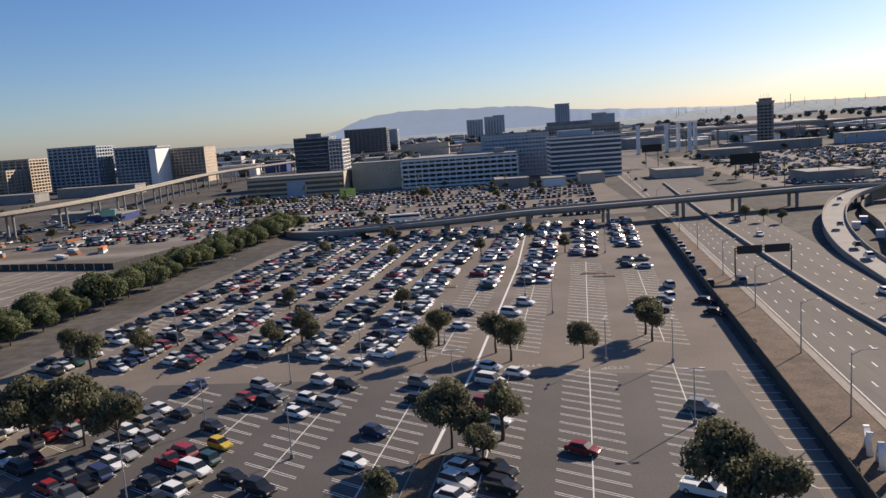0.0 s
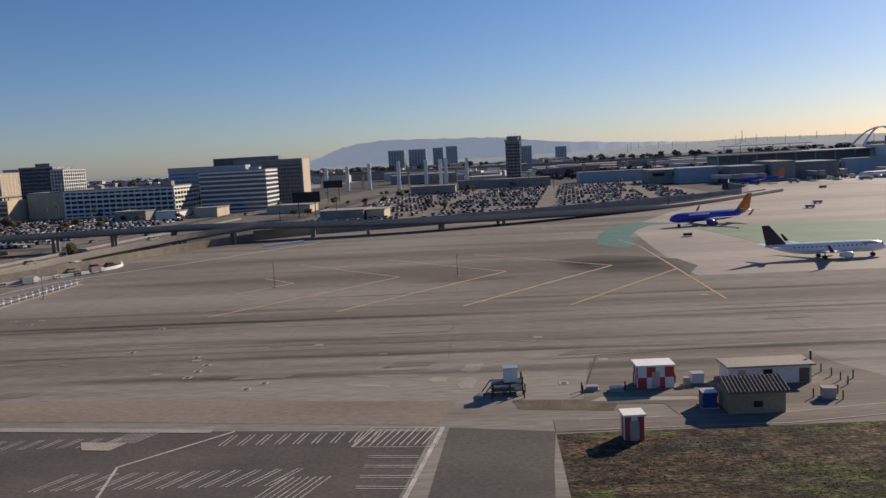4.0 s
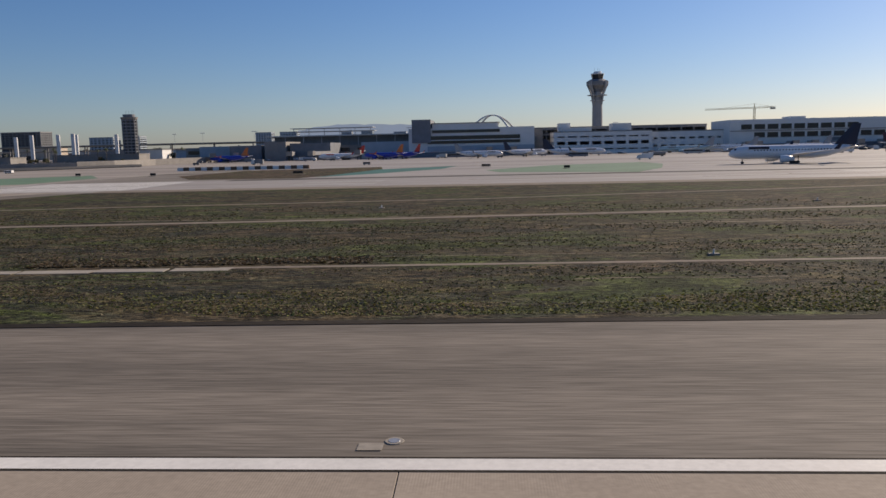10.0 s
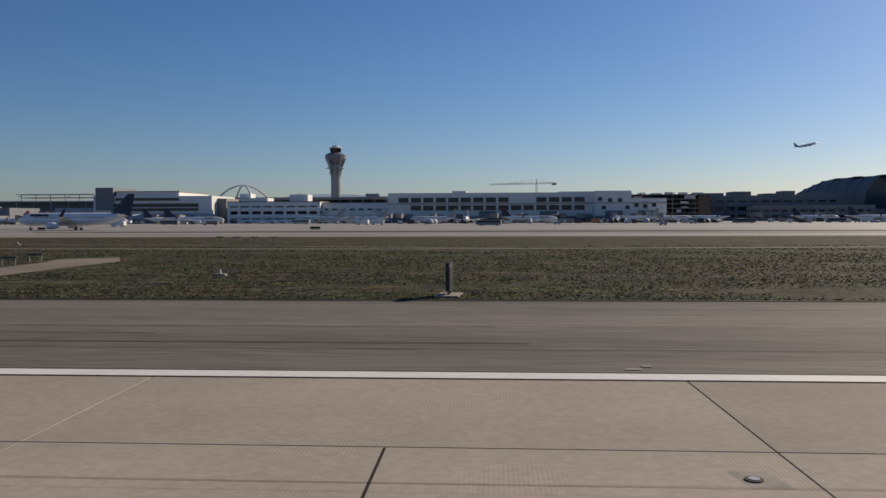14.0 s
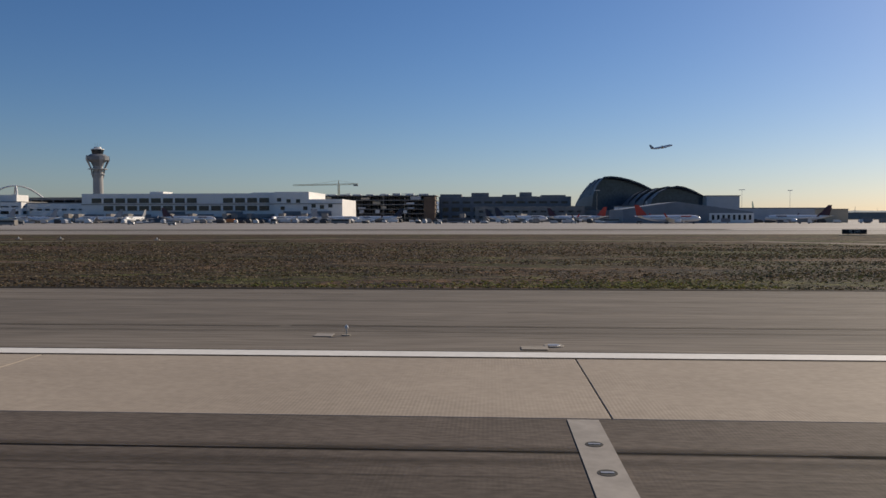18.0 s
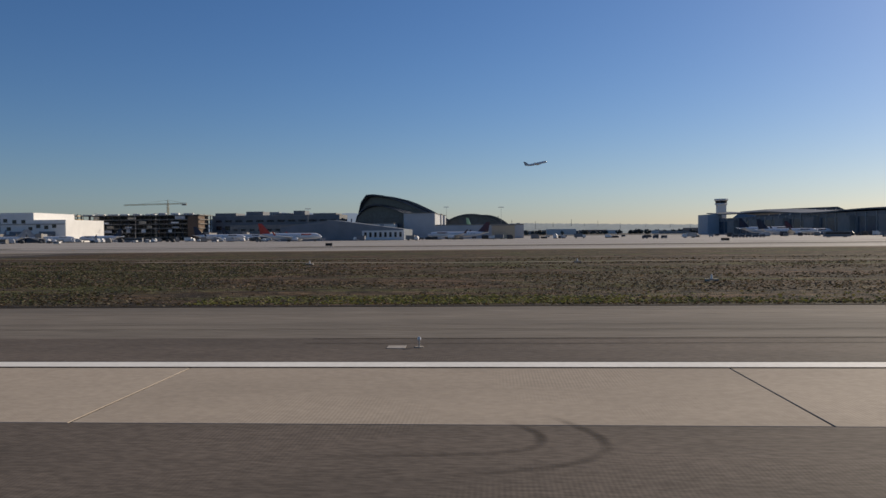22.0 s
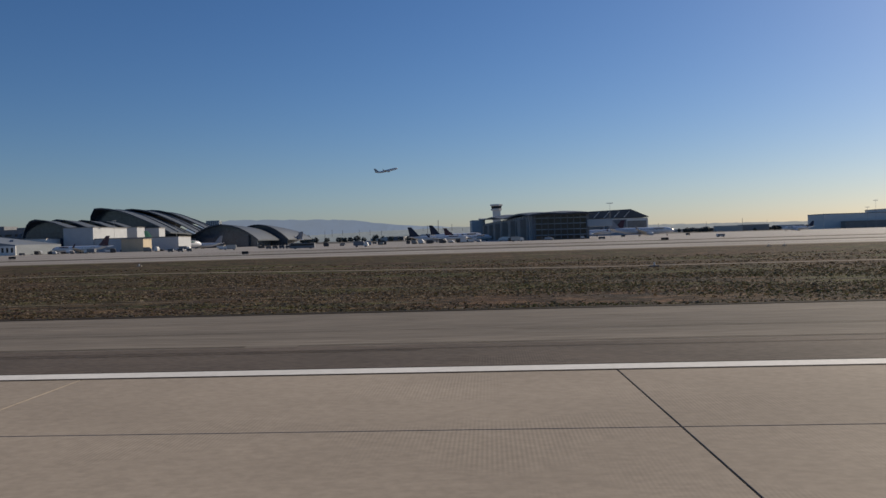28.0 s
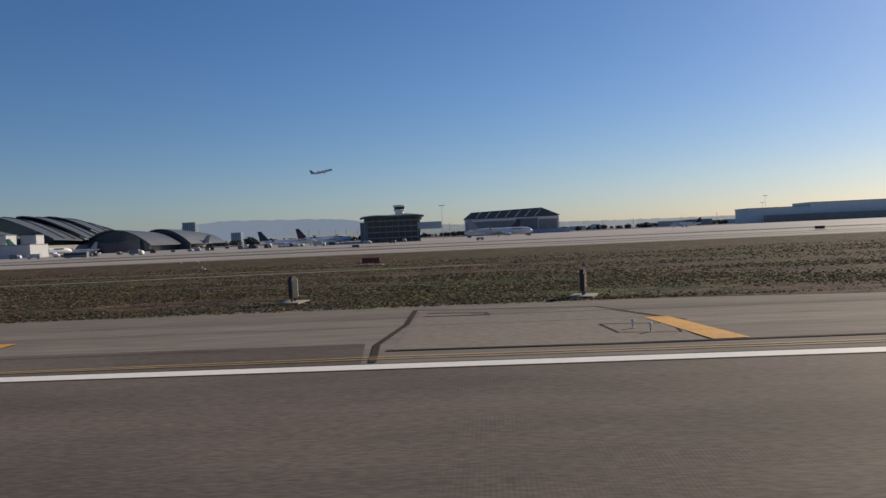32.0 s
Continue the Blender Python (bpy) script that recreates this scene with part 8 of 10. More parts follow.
part("wavy_roof", bm, METAL_ROOF, sc_)
sat_box("ramp_annex", -14, 2, 372, 404, 0, 24, GREY_BLUE)
sat_box("end_canopy", 40, 58, 0, 30, 9, 14, GREY_BLUE)
rt = thing("ramp_tower", 1840, 1005, 0, 0, "pale ramp control tower with a flared cab", "control tower")
bm = bmesh.new()
bx(bm, -5, 5, -5, 5, 0, 38)
part("shaft", bm, WALL_WHITE, rt)
bm = bmesh.new()
loft(bm, [oct_ring(6.6, 39, 8, 0.39), oct_ring(7.4, 42.2, 8, 0.39)])
part("cab_glass", bm, GLASS, rt)
for z, r in ((36.6, 7.6), (42.2, 8.6)):
    bm = bmesh.new()
    loft(bm, [oct_ring(r - 0.8, z, 8, 0.39), oct_ring(r, z + 1.2, 8, 0.39), oct_ring(r - 0.3, z + 2.4, 8, 0.39)])
    part("cab_slab", bm, WALL_WHITE, rt)
# hangar
hg = thing("hangar", 1988, 1128, 0, 0, "large pale hangar with a sloped dark roof edge", "hangar")
for x0, x1, y0, y1, z0, z1, m, n in ((-68, 66, -10, 90, 0, 24, WALL_WHITE, "wall"), (5, 36, -10.4, -10, 2, 22, WALL_DARK, "hangar_door"), (-66, 4, -10.3, -10, 2, 20, WALL_GREY, "hangar_door"), (37, 64, -10.3, -10, 2, 20, WALL_GREY, "hangar_door"), (-68, 80, -14, -10, 0, 6, GREY_BLUE, "annex")):
    bm = bmesh.new()
    bx(bm, x0, x1, y0, y1, z0, z1)
    part(n, bm, m, hg)
bm = bmesh.new()
loft(bm, [[(-70, -12, 24), (-58, -12, 33.5), (42, -12, 36.5), (68, -12, 25)], [(-70, 90, 24), (-58, 90, 33.5), (42, 90, 36.5), (68, 90, 25)]])
part("roof", bm, METAL_ROOF, hg)
for k in range(7):
    bm = bmesh.new()
    tube(bm, [(-52 + 14 * k, -12.6, 25), (-44 + 14 * k, -12.6, 33.6)], 0.5, 4)
    part("roof_brace", bm, WALL_WHITE, hg)
# warehouses far right
block("warehouse", 2386, 2490, 1334, 1400, 24.3, "long pale flat-roofed warehouse", WALL_WHITE, None, 1, 0, 0, category="warehouse")
block("warehouse", 2488, 2830, 1332, 1410, 30, "long white flat-roofed warehouse", WALL_WHITE, None, 1, 0, 0, category="warehouse")
block("warehouse", 2410, 2760, 1310, 1326, 11, "low grey annex of the warehouse", WALL_GREY, None, 1, 0, 0, category="warehouse")
block("warehouse", 2000, 2060, 1500, 1560, 12, "low distant grey building", WALL_GREY, None, 1, 0, 0, category="warehouse")
fm = copy_thing(MAST, at(2277.8, 934, 0, 0))
fm.scale = (1, 1, 1.26)


# ---- aircraft ----
def airliner(name, L, R, span, body, tail, label, x, y, rz, belly=None, engines=2, nose=None, stripe=None, group="parked airliners", z=0.0, gear=True, pitch=0.0, winglet=True, bars=None):
    """An airliner along its own +x, nose forward, with every main part apart."""
    root = thing(name, x, y, z, rz, label, "airplane", group)
    if pitch:
        root.matrix_basis = root.matrix_basis @ pose(0, 0, 0, 0, -pitch, 0)
    zc = R + 0.095 * L ** 0.75 if gear else 0.0
    st = [(-0.5, 0.10, 0.62), (-0.44, 0.30, 0.50), (-0.36, 0.62, 0.28), (-0.26, 0.9, 0.1), (-0.16, 1, 0), (0.2, 1, 0), (0.36, 1, 0), (0.42, 0.9, -0.03), (0.46, 0.68, -0.1), (0.485, 0.42, -0.2), (0.5, 0.08, -0.28)]
    n = 16
    bm = bmesh.new()
    loft(bm, [[(f * L, k * R * math.sin(2 * math.pi * i / n), zc + dz * R + k * R * math.cos(2 * math.pi * i / n)) for i in range(n)] for f, k, dz in st])
    for f in bm.faces:
        c = f.calc_center_median()
        if belly and c.z < zc - R * 0.35:
            f.material_index = 1
        if nose and c.x > L * 0.43:
            f.material_index = 2
        if stripe and c.x < -L * stripe:
            f.material_index = 3
    part("fuselage", bm, [body, belly or body, nose or body, tail], root, smooth=True)
    for s in (-1, 1):
        bm = bmesh.new()
        b = span / 2
        pts = [(0.13 * L, s * R * 0.7, -0.55 * R, 0.19 * L), (0.02 * L, s * b * 0.38, -0.2 * R, 0.105 * L), (-0.12 * L, s * b * 0.96, 0.35 * R, 0.04 * L)]
        loft(bm, [[(px, py, zc + pz - 0.02 * c), (px - c * 0.4, py, zc + pz + 0.06 * c), (px - c, py, zc + pz), (px - c * 0.4, py, zc + pz - 0.05 * c)] for px, py, pz, c in pts])
        w = part("wing", bm, PLANE_W if body is not DELTA_GREY else body, root)
        if winglet:
            bm = bmesh.new()
            px, py, pz, c = pts[-1]
            loft(bm, [[(px, py, zc + pz), (px - c * 0.5, py + s * 0.08, zc + pz), (px - c, py, zc + pz)], [(px - c * 1.3, py + s * 0.6, zc + pz + 0.06 * L), (px - c * 1.5, py + s * 0.66, zc + pz + 0.06 * L), (px - c * 1.8, py + s * 0.6, zc + pz + 0.06 * L)]])
            part("winglet", bm, tail, w)
        bm = bmesh.new()
        er, ex = R * 0.52, 0.1 * L
        ring = []
        for dx, k in ((0.05 * L, 0.86), (0.045 * L, 1.0), (0.0, 1.0), (-0.05 * L, 0.62)):
            ring.append([(ex + dx, s * b * 0.34 + er * k * math.sin(2 * math.pi * i / 12), zc - 0.95 * R + er * k * math.cos(2 * math.pi * i / 12)) for i in range(12)])
        loft(bm, ring)
        part("engine", bm, belly or body, root, smooth=True)
        bm = bmesh.new()
        pts = [(-0.38 * L, s * R * 0.3, 0.45 * R, 0.1 * L), (-0.455 * L, s * span * 0.19, 0.75 * R, 0.04 * L)]
        loft(bm, [[(px, py, zc + pz), (px - c * 0.4, py, zc + pz + 0.05 * c), (px - c, py, zc + pz), (px - c * 0.4, py, zc + pz - 0.05 * c)] for px, py, pz, c in pts])
        part("tailplane", bm, PLANE_W, root)
        bm = bmesh.new()
        cnt = int(L * 0.62 / 1.15)
        for i in range(cnt):
            wx = -0.28 * L + i * 1.15
            bx(bm, wx, wx + 0.42, s * R * 0.945 - 0.02 if s > 0 else -R * 0.965, s * R * 0.965 if s > 0 else -R * 0.945 + 0.02, zc + 0.2 * R, zc + 0.38 * R)
        part("window_row", bm, GLASS, root, "row of small cabin windows")["kind"] = "stuff"
    fin = bmesh.new()
    h = 0.175 * L + R * 0.2
    loft(fin, [[(-0.32 * L, 0, zc + 0.9 * R), (-0.4 * L, 0.3, zc + 0.9 * R), (-0.49 * L, 0, zc + 0.75 * R), (-0.4 * L, -0.3, zc + 0.9 * R)], [(-0.462 * L, 0, zc + R + h * 0.85), (-0.49 * L, 0.1, zc + R + h * 0.85), (-0.525 * L, 0, zc + R + h * 0.85), (-0.49 * L, -0.1, zc + R + h * 0.85)]])
    fin = part("tail_fin", fin, tail, root)
    if bars:
        for s in (-1, 1):
            bm = bmesh.new()
            bx(bm, bars[0] * L, bars[1] * L, s * R * 0.985 - 0.03, s * R * 0.985 + 0.03, zc + 0.45 * R, zc + 0.8 * R)
            part("title_bar", bm, bars[2], root, "unreadable airline title bar")
    bm = bmesh.new()
    bx(bm, 0.448 * L, 0.462 * L, -R * 0.55, R * 0.55, zc + 0.33 * R, zc + 0.56 * R)
    part("cockpit_window", bm, GLASS, root)
    if gear:
        for gx, gy in ((0.39 * L, 0), (-0.03 * L, 0.2 * R + 1.6), (-0.03 * L, -0.2 * R - 1.6)):
            bm = bmesh.new()
            cyl(bm, gx, gy, 0.4, zc - R * 0.6, 0.14, 0.16, 6)
            for d in (-0.35, 0.35):
                loft(bm, [[(gx + 0.5 * math.cos(2 * math.pi * i / 10), gy + d + w, 0.5 + 0.5 * math.sin(2 * math.pi * i / 10)) for i in range(10)] for w in (-0.16, 0.16)])
            part("landing_gear", bm, STEEL_DK, root)
    return root


DELTA_GREY = mat("pale_grey_aircraft_paint", (0.68, 0.7, 0.72), 0.3, 0, 0.06, 0.2, 2.0)
NAVY = plain("navy_tail_paint", (0.012, 0.018, 0.045), 0.35)
BLUE_BODY = plain("bold_blue_aircraft_paint", (0.03, 0.06, 0.42), 0.3)
RED_T = plain("red_tail_paint", (0.5, 0.05, 0.03), 0.35)
ORANGE_T = plain("orange_tail_paint", (0.62, 0.16, 0.03), 0.35)
DARK_RED = plain("dark_red_navy_tail", (0.06, 0.02, 0.035), 0.35)
GREY_T = plain("grey_tail_paint", (0.3, 0.31, 0.33), 0.35)
TEAL_T = plain("pale_teal_fuselage", (0.5, 0.62, 0.62), 0.35)
GREEN_T = plain("green_tail_paint", (0.03, 0.13, 0.09), 0.35)
airliner("regional_jet", 31.7, 1.55, 28.6, PLANE_W, DARK_RED, "white regional jet with a dark tail waiting on the runway", 450, 211, 2, bars=(0.28, 0.4, GREY_T))
airliner("airliner", 37, 1.95, 34.5, BLUE_BODY, ORANGE_T, "blue narrow-body airliner with an orange-red tail taxiing", 449, 316, 200, belly=BLUE_BODY, stripe=0.36, bars=(0.05, 0.3, PLANE_W))
airliner("widebody_airliner", 47, 2.6, 46, PLANE_W, NAVY, "white wide-body airliner with a dark navy tail on the taxiway", 885, 303, 180, stripe=0.42, bars=(0.2, 0.36, NAVY))
for x, y, rz, L, body, tail, lab in (
        (565, 612, 160, 37, BLUE_BODY, ORANGE_T, "blue narrow-body airliner parked at a gate"), (690, 600, 150, 37, BLUE_BODY, ORANGE_T, "blue narrow-body airliner parked at a gate"), (704, 612, 140, 37, BLUE_BODY, RED_T, "blue airliner with a red tail at a gate"), (655, 614, 200, 36, PLANE_W, RED_T, "white airliner with a red tail at a gate"),
        (764, 565, 5, 34, PLANE_W, GREY_T, "white narrow-body airliner crossing the apron"), (832, 566, 4, 44, PLANE_W, NAVY, "white airliner with a navy tail at a gate"), (799, 600, 30, 38, PLANE_W, NAVY, "white airliner with a navy tail at a gate"), (918, 600, 175, 40, TEAL_T, GREY_T, "pale teal airliner parked by the terminal"), (952, 604, 170, 38, PLANE_W, GREY_T, "white airliner parked by the terminal"),
        (1032, 606, 268, 36, PLANE_W, GREY_T, "white airliner seen nose-on at a gate"), (1080, 596, 2, 42, PLANE_W, DARK_RED, "white airliner with a dark tail at a gate"), (1006, 600, 182, 36, PLANE_W, GREY_T, "white airliner with a white tail at a gate"), (1160, 604, 185, 36, PLANE_W, GREY_T, "white airliner parked at a gate"), (1190, 622, 10, 38, PLANE_W, GREY_T, "white airliner parked at a gate"), (1222, 640, 178, 38, PLANE_W, NAVY, "white airliner parked by the building site"), (1146, 612, 270, 36, PLANE_W, GREY_T, "white airliner parked nose-in at a gate"),
        (1338, 604, 4, 40, PLANE_W, NAVY, "white airliner with a navy tail at a gate"), (1380, 640, 15, 40, PLANE_W, DARK_RED, "white airliner with a dark tail at a gate"), (1437, 602, 268, 60, PLANE_W, GREY_T, "large white airliner seen nose-on"), (1330, 690, 4, 40, PLANE_W, NAVY, "white airliner parked at a gate"), (1388, 650, 150, 44, PLANE_W, RED_T, "white airliner with a red tail"), (1453, 566, 178, 40, TEAL_T, GREY_T, "pale teal airliner with a grey tail"),
        (1528, 560, 178, 44, PLANE_W, DARK_RED, "white airliner with a dark tail on the apron"), (1546, 690, 60, 60, PLANE_W, GREEN_T, "large airliner with a green tail behind the pier"), (1424, 492, 2, 40, PLANE_W, RED_T, "white airliner with a red tail on the apron"), (1550, 745, 176, 42, PLANE_W, GREY_T, "white airliner before the arched hall"),
        (1788, 640, 2, 48, PLANE_W, NAVY, "white airliner with a navy tail by the satellite concourse"), (1812, 660, 8, 40, PLANE_W, DARK_RED, "airliner with a dark red tail at the satellite"), (1800, 726, 10, 50, PLANE_W, NAVY, "airliner with a navy tail at the satellite"), (1556, 1010, 178, 60, PLANE_W, GREY_T, "large white airliner behind the arched hall"), (1540, 1060, 178, 58, PLANE_W, NAVY, "large airliner with a navy tail behind the arched hall"), (1965, 706, 0, 58, PLANE_W, GREY_T, "large white airliner with a striped tail"), (1958, 955, 180, 68, PLANE_W, DARK_RED, "large white airliner with a striped tail by the hangar"), (2178, 905, 178, 34, PLANE_W, NAVY, "white airliner taxiing far away")):
    airliner("airliner", L, 1.95 if L < 50 else 2.9, L * 0.93, body, tail, lab, x, y, rz, bars=(0.18, 0.34, tail))
airliner("climbing_airliner", 44, 2.1, 42, PLANE_W, GREY_T, "airliner climbing away in the clear sky", 1636, 1500, 10, group="flying airliners", z=136, gear=False, pitch=12)


# ---- airfield things ----
CHECK_R = plain("red_checker_paint", (0.42, 0.06, 0.05), 0.6)
CHECK_W = plain("white_checker_paint", (0.75, 0.74, 0.72), 0.6)


def check_hut(x, y, w, d, h, rz, label, cols=3, rows=2, door=True, group="equipment huts"):
    root = thing("equipment_hut", x, y, 0.06, rz, label, "hut", group)
    bm = bmesh.new()
    bx(bm, -w / 2, w / 2, -d / 2, d / 2, 0, h)
    part("wall", bm, CHECK_W, root)
    bm = bmesh.new()
    bx(bm, -w / 2 - 0.2, w / 2 + 0.2, -d / 2 - 0.2, d / 2 + 0.2, h, h + 0.22)
    part("roof", bm, WALL_WHITE, root)
    for face, length in ((0, w), (1, d)):
        for c in range(cols):
            for r in range(rows):
                if (c + r + face) % 2:
                    continue
                a, b = -length / 2 + c * length / cols, -length / 2 + (c + 1) * length / cols
                z0, z1 = r * h / rows, (r + 1) * h / rows
                for s in (-1, 1):
                    bm = bmesh.new()
                    if face == 0:
                        bx(bm, a, b, s * d / 2 - 0.03, s * d / 2 + 0.03, z0, z1)
                    else:
                        bx(bm, s * w / 2 - 0.03, s * w / 2 + 0.03, a, b, z0, z1)
                    part("red_panel", bm, CHECK_R, root)
    if door:
        bm = bmesh.new()
        bx(bm, -0.5, 0.5, -d / 2 - 0.1, -d / 2, 0.1, 2.2)
        part("door", bm, METAL, root)
    return root


check_hut(236.6, 121, 4.7, 3.2, 2.9, 4, "red and white checkered equipment hut on the apron", 4, 2)
check_hut(383.2, 102.8, 4.7, 3.0, 2.9, 2, "red and white checkered hut with a pale roof", 4, 2)
check_hut(377.1, 83.7, 2.1, 1.9, 2.7, 4, "small red and white striped shed on the grass", 3, 1)
check_hut(925, 119.5, 4.8, 3.8, 2.7, 8, "red and white checkered equipment hut in the infield", 2, 2)
hb2 = check_hut(938, 118.0, 4.8, 4.0, 3.4, 8, "red and white striped equipment hut in the infield", 4, 1)
bm = bmesh.new()
loft(bm, [oct_ring(0.9, 0, 12), oct_ring(0.9, 0.5, 12)])
d = part("dish", bm, WALL_WHITE, hb2, "round white dish on the wall")
d.matrix_basis = pose(2.6 * S, -1 * S, 1.8 * S, 0, 90, 0)
# tiled hut, long white shed and their clutter
br = thing("tiled_hut", 392.6, 92.6, 0.06, 2, "tan block hut with a brown tiled roof", "hut")
bm = bmesh.new()
bx(bm, -4.5, 4.5, -2.8, 2.8, 0, 3.2)
part("wall", bm, WALL_TAN, br)
bm = bmesh.new()
loft(bm, [[(x, -3.5, 3.1), (x, -3.5, 3.3), (x, 0.6, 4.6), (x, 3.3, 3.8), (x, 3.3, 3.55), (x, 0.6, 4.3)] for x in (-5, 5)])
part("roof", bm, ROOF_TILE, br)
for k in range(16):
    bm = bmesh.new()
    tube(bm, [(-4.8 + 0.64 * k, -3.55, 3.36), (-4.8 + 0.64 * k, 0.6, 4.68), (-4.8 + 0.64 * k, 3.3, 3.86)], 0.16, 6)
    part("roof_tile", bm, ROOF_TILE, br)
bm = bmesh.new()
bx(bm, -0.6, 0.8, -2.9, -2.8, 0.9, 1.8)
part("vent", bm, BLACK, br)
bm = bmesh.new()
bx(bm, 4.45, 4.55, -1.2, 0.6, 0.1, 2.4)
part("door", bm, WALL_BROWN, br)
br.scale = (0.72, 0.76, 0.8)
ws = thing("long_shed", 397.9, 103.6, 0.06, 2, "long low white shed with a worn flat roof", "shed")
bm = bmesh.new()
bx(bm, -7.4, 7.4, -2.2, 2.2, 0, 2.9)
part("wall", bm, WALL_WHITE, ws)
bm = bmesh.new()
bx(bm, -7.9, 7.9, -2.8, 2.6, 2.9, 3.2)
part("roof", bm, CONC_PALE, ws)
for a, b, m in ((-1.2, 0.4, BLACK), (5.2, 7.0, WALL_BROWN), (-5.6, -4.4, METAL)):
    bm = bmesh.new()
    bx(bm, a, b, -2.28, -2.18, 0.1, 2.4)
    part("door", bm, m, ws)
ws.scale = (0.72, 0.85, 0.8)
for x, y, w, dd, h, m, lab in ((387.8, 93.4, 1.7, 1.8, 1.9, SIGN_BLUE, "blue tarpaulin-covered cabinet beside the hut"), (389, 103.2, 1.5, 1.2, 1.3, WALL_WHITE, "white metal equipment cabinet on a plinth"), (387.4, 102.2, 0.8, 0.8, 1.0, METAL, "small grey metal equipment cabinet"), (402.6, 95.2, 1.5, 1.2, 1.3, METAL, "grey metal generator box beside the hut"), (238.9, 95.6, 1.5, 1.3, 2.4, METAL, "grey metal cabinet on the apron"), (245.1, 94.3, 1.2, 1.2, 1.7, METAL, "grey metal cabinet behind yellow bollards"), (375, 101.4, 1.4, 0.8, 0.5, CONC_PALE, "pale concrete utility box"), (378, 100.6, 1.6, 0.9, 0.5, CONC_PALE, "pale concrete utility box"), (404.2, 104.6, 0.2, 0.2, 3.4, STEEL_DK, "dark steel pole stub")):
    root = thing("cabinet", x, y, 0.06, rng.uniform(-6, 6), lab, "cabinet")
    bm = bmesh.new()
    bx(bm, -w / 2, w / 2, -dd / 2, dd / 2, 0.1, h)
    part("body", bm, m, root)
    bm = bmesh.new()
    bx(bm, -w / 2 - 0.08, w / 2 + 0.08, -dd / 2 - 0.08, dd / 2 + 0.08, h, h + 0.1)
    part("lid", bm, METAL if m is not METAL else WALL_GREY, root)
    bm = bmesh.new()
    bx(bm, -w / 2 - 0.2, w / 2 + 0.2, -dd / 2 - 0.2, dd / 2 + 0.2, 0, 0.12)
    part("plinth", bm, CONC_PALE, root)
st = thing("equipment_stand", 363.9, 101.4, 0.05, 4, "dark steel work stand with a white cabinet on top", "stand")
for sx in (-2.0, 0.2, 1.9):
    for sy in (-1.1, 1.1):
        bm = bmesh.new()
        bx(bm, sx - 0.09, sx + 0.09, sy - 0.09, sy + 0.09, 0, 1.5 if sx < 1 else 2.4)
        part("leg", bm, STEEL_DK, st)
for z0 in (0.55, 1.45):
    bm = bmesh.new()
    bx(bm, -2.2, 2.0, -1.25, 1.25, z0, z0 + 0.14)
    part("deck", bm, STEEL_DK, st)
bm = bmesh.new()
bx(bm, -0.5, 1.3, -0.7, 0.7, 1.6, 3.4)
cab = part("cabinet", bm, WALL_WHITE, st, "white metal cabinet")
bm = bmesh.new()
bx(bm, -0.6, 1.4, -0.8, 0.8, 3.4, 3.52)
part("lid", bm, METAL, cab)
for a, b in (((-2.2, -1.2, 1.5), (-3.4, -1.6, 0.05)), ((-2.2, 1.2, 1.5), (-3.4, 0.8, 0.05)), ((2.0, -1.2, 1.5), (2.0, 1.2, 2.4))):
    bm = bmesh.new()
    tube(bm, [a, b], 0.08, 5)
    part("brace", bm, STEEL_DK, st)
BOLL = thing("bollard", 409, 103, 0.05, 0, "short dark post beside the shed", "bollard", "bollards")
bm = bmesh.new()
cyl(bm, 0, 0, 0, 1.1, 0.09, 0.09, 8)
part("post", bm, STEEL_DK, BOLL)
bm = bmesh.new()
cyl(bm, 0, 0, 1.1, 1.18, 0.11, 0.06, 8)
part("cap", bm, YELLOW_P, BOLL)
for x, y in ((406.3, 106.4), (406.8, 104.3), (407.1, 102.3), (407.2, 100.4), (404, 94.4), (401, 95.6), (404.4, 96.8), (243.9, 93), (244, 95.8), (246.4, 93), (246.6, 95.6), (373.6, 101.4), (373.6, 100), (379.2, 101), (386.4, 104.6), (386.2, 103.4), (361.8, 98.8), (362, 101.8), (366, 98.9), (366.2, 101.6)):
    copy_thing(BOLL, at(x, y, 0.05))
sheet("hut_slab", [(373.2, 96), (376.5, 116), (378.3, 119.4), (408.5, 120.3), (410, 111), (416, 98), (408, 91), (384, 89.5), (383, 95)], 0.055, ASPH_OLD, "worn asphalt plot round the huts", "pavement")
sheet("hut_path", [(374.1, 96.7), (375.7, 98.3), (387.4, 97.4), (387.6, 96.1)], 0.07, CONC_PALE, "pale concrete strip before the checkered hut", "path")
sheet("service_lane", [(369, 86), (369, 90), (395, 90.5), (412, 93.5), (440, 95), (440, 91.5), (412, 90), (395, 87)], 0.065, ASPH_OLD, "narrow asphalt service lane", "road")
lines("service_lane_line", [([(372, 90), (395, 90.4), (412, 93.4), (440, 95)], 0.14), ([(372, 86.4), (395, 86.9), (412, 89.9), (440, 91.4)], 0.14)], 0.085, WHITE_W, "thin white lane lines")

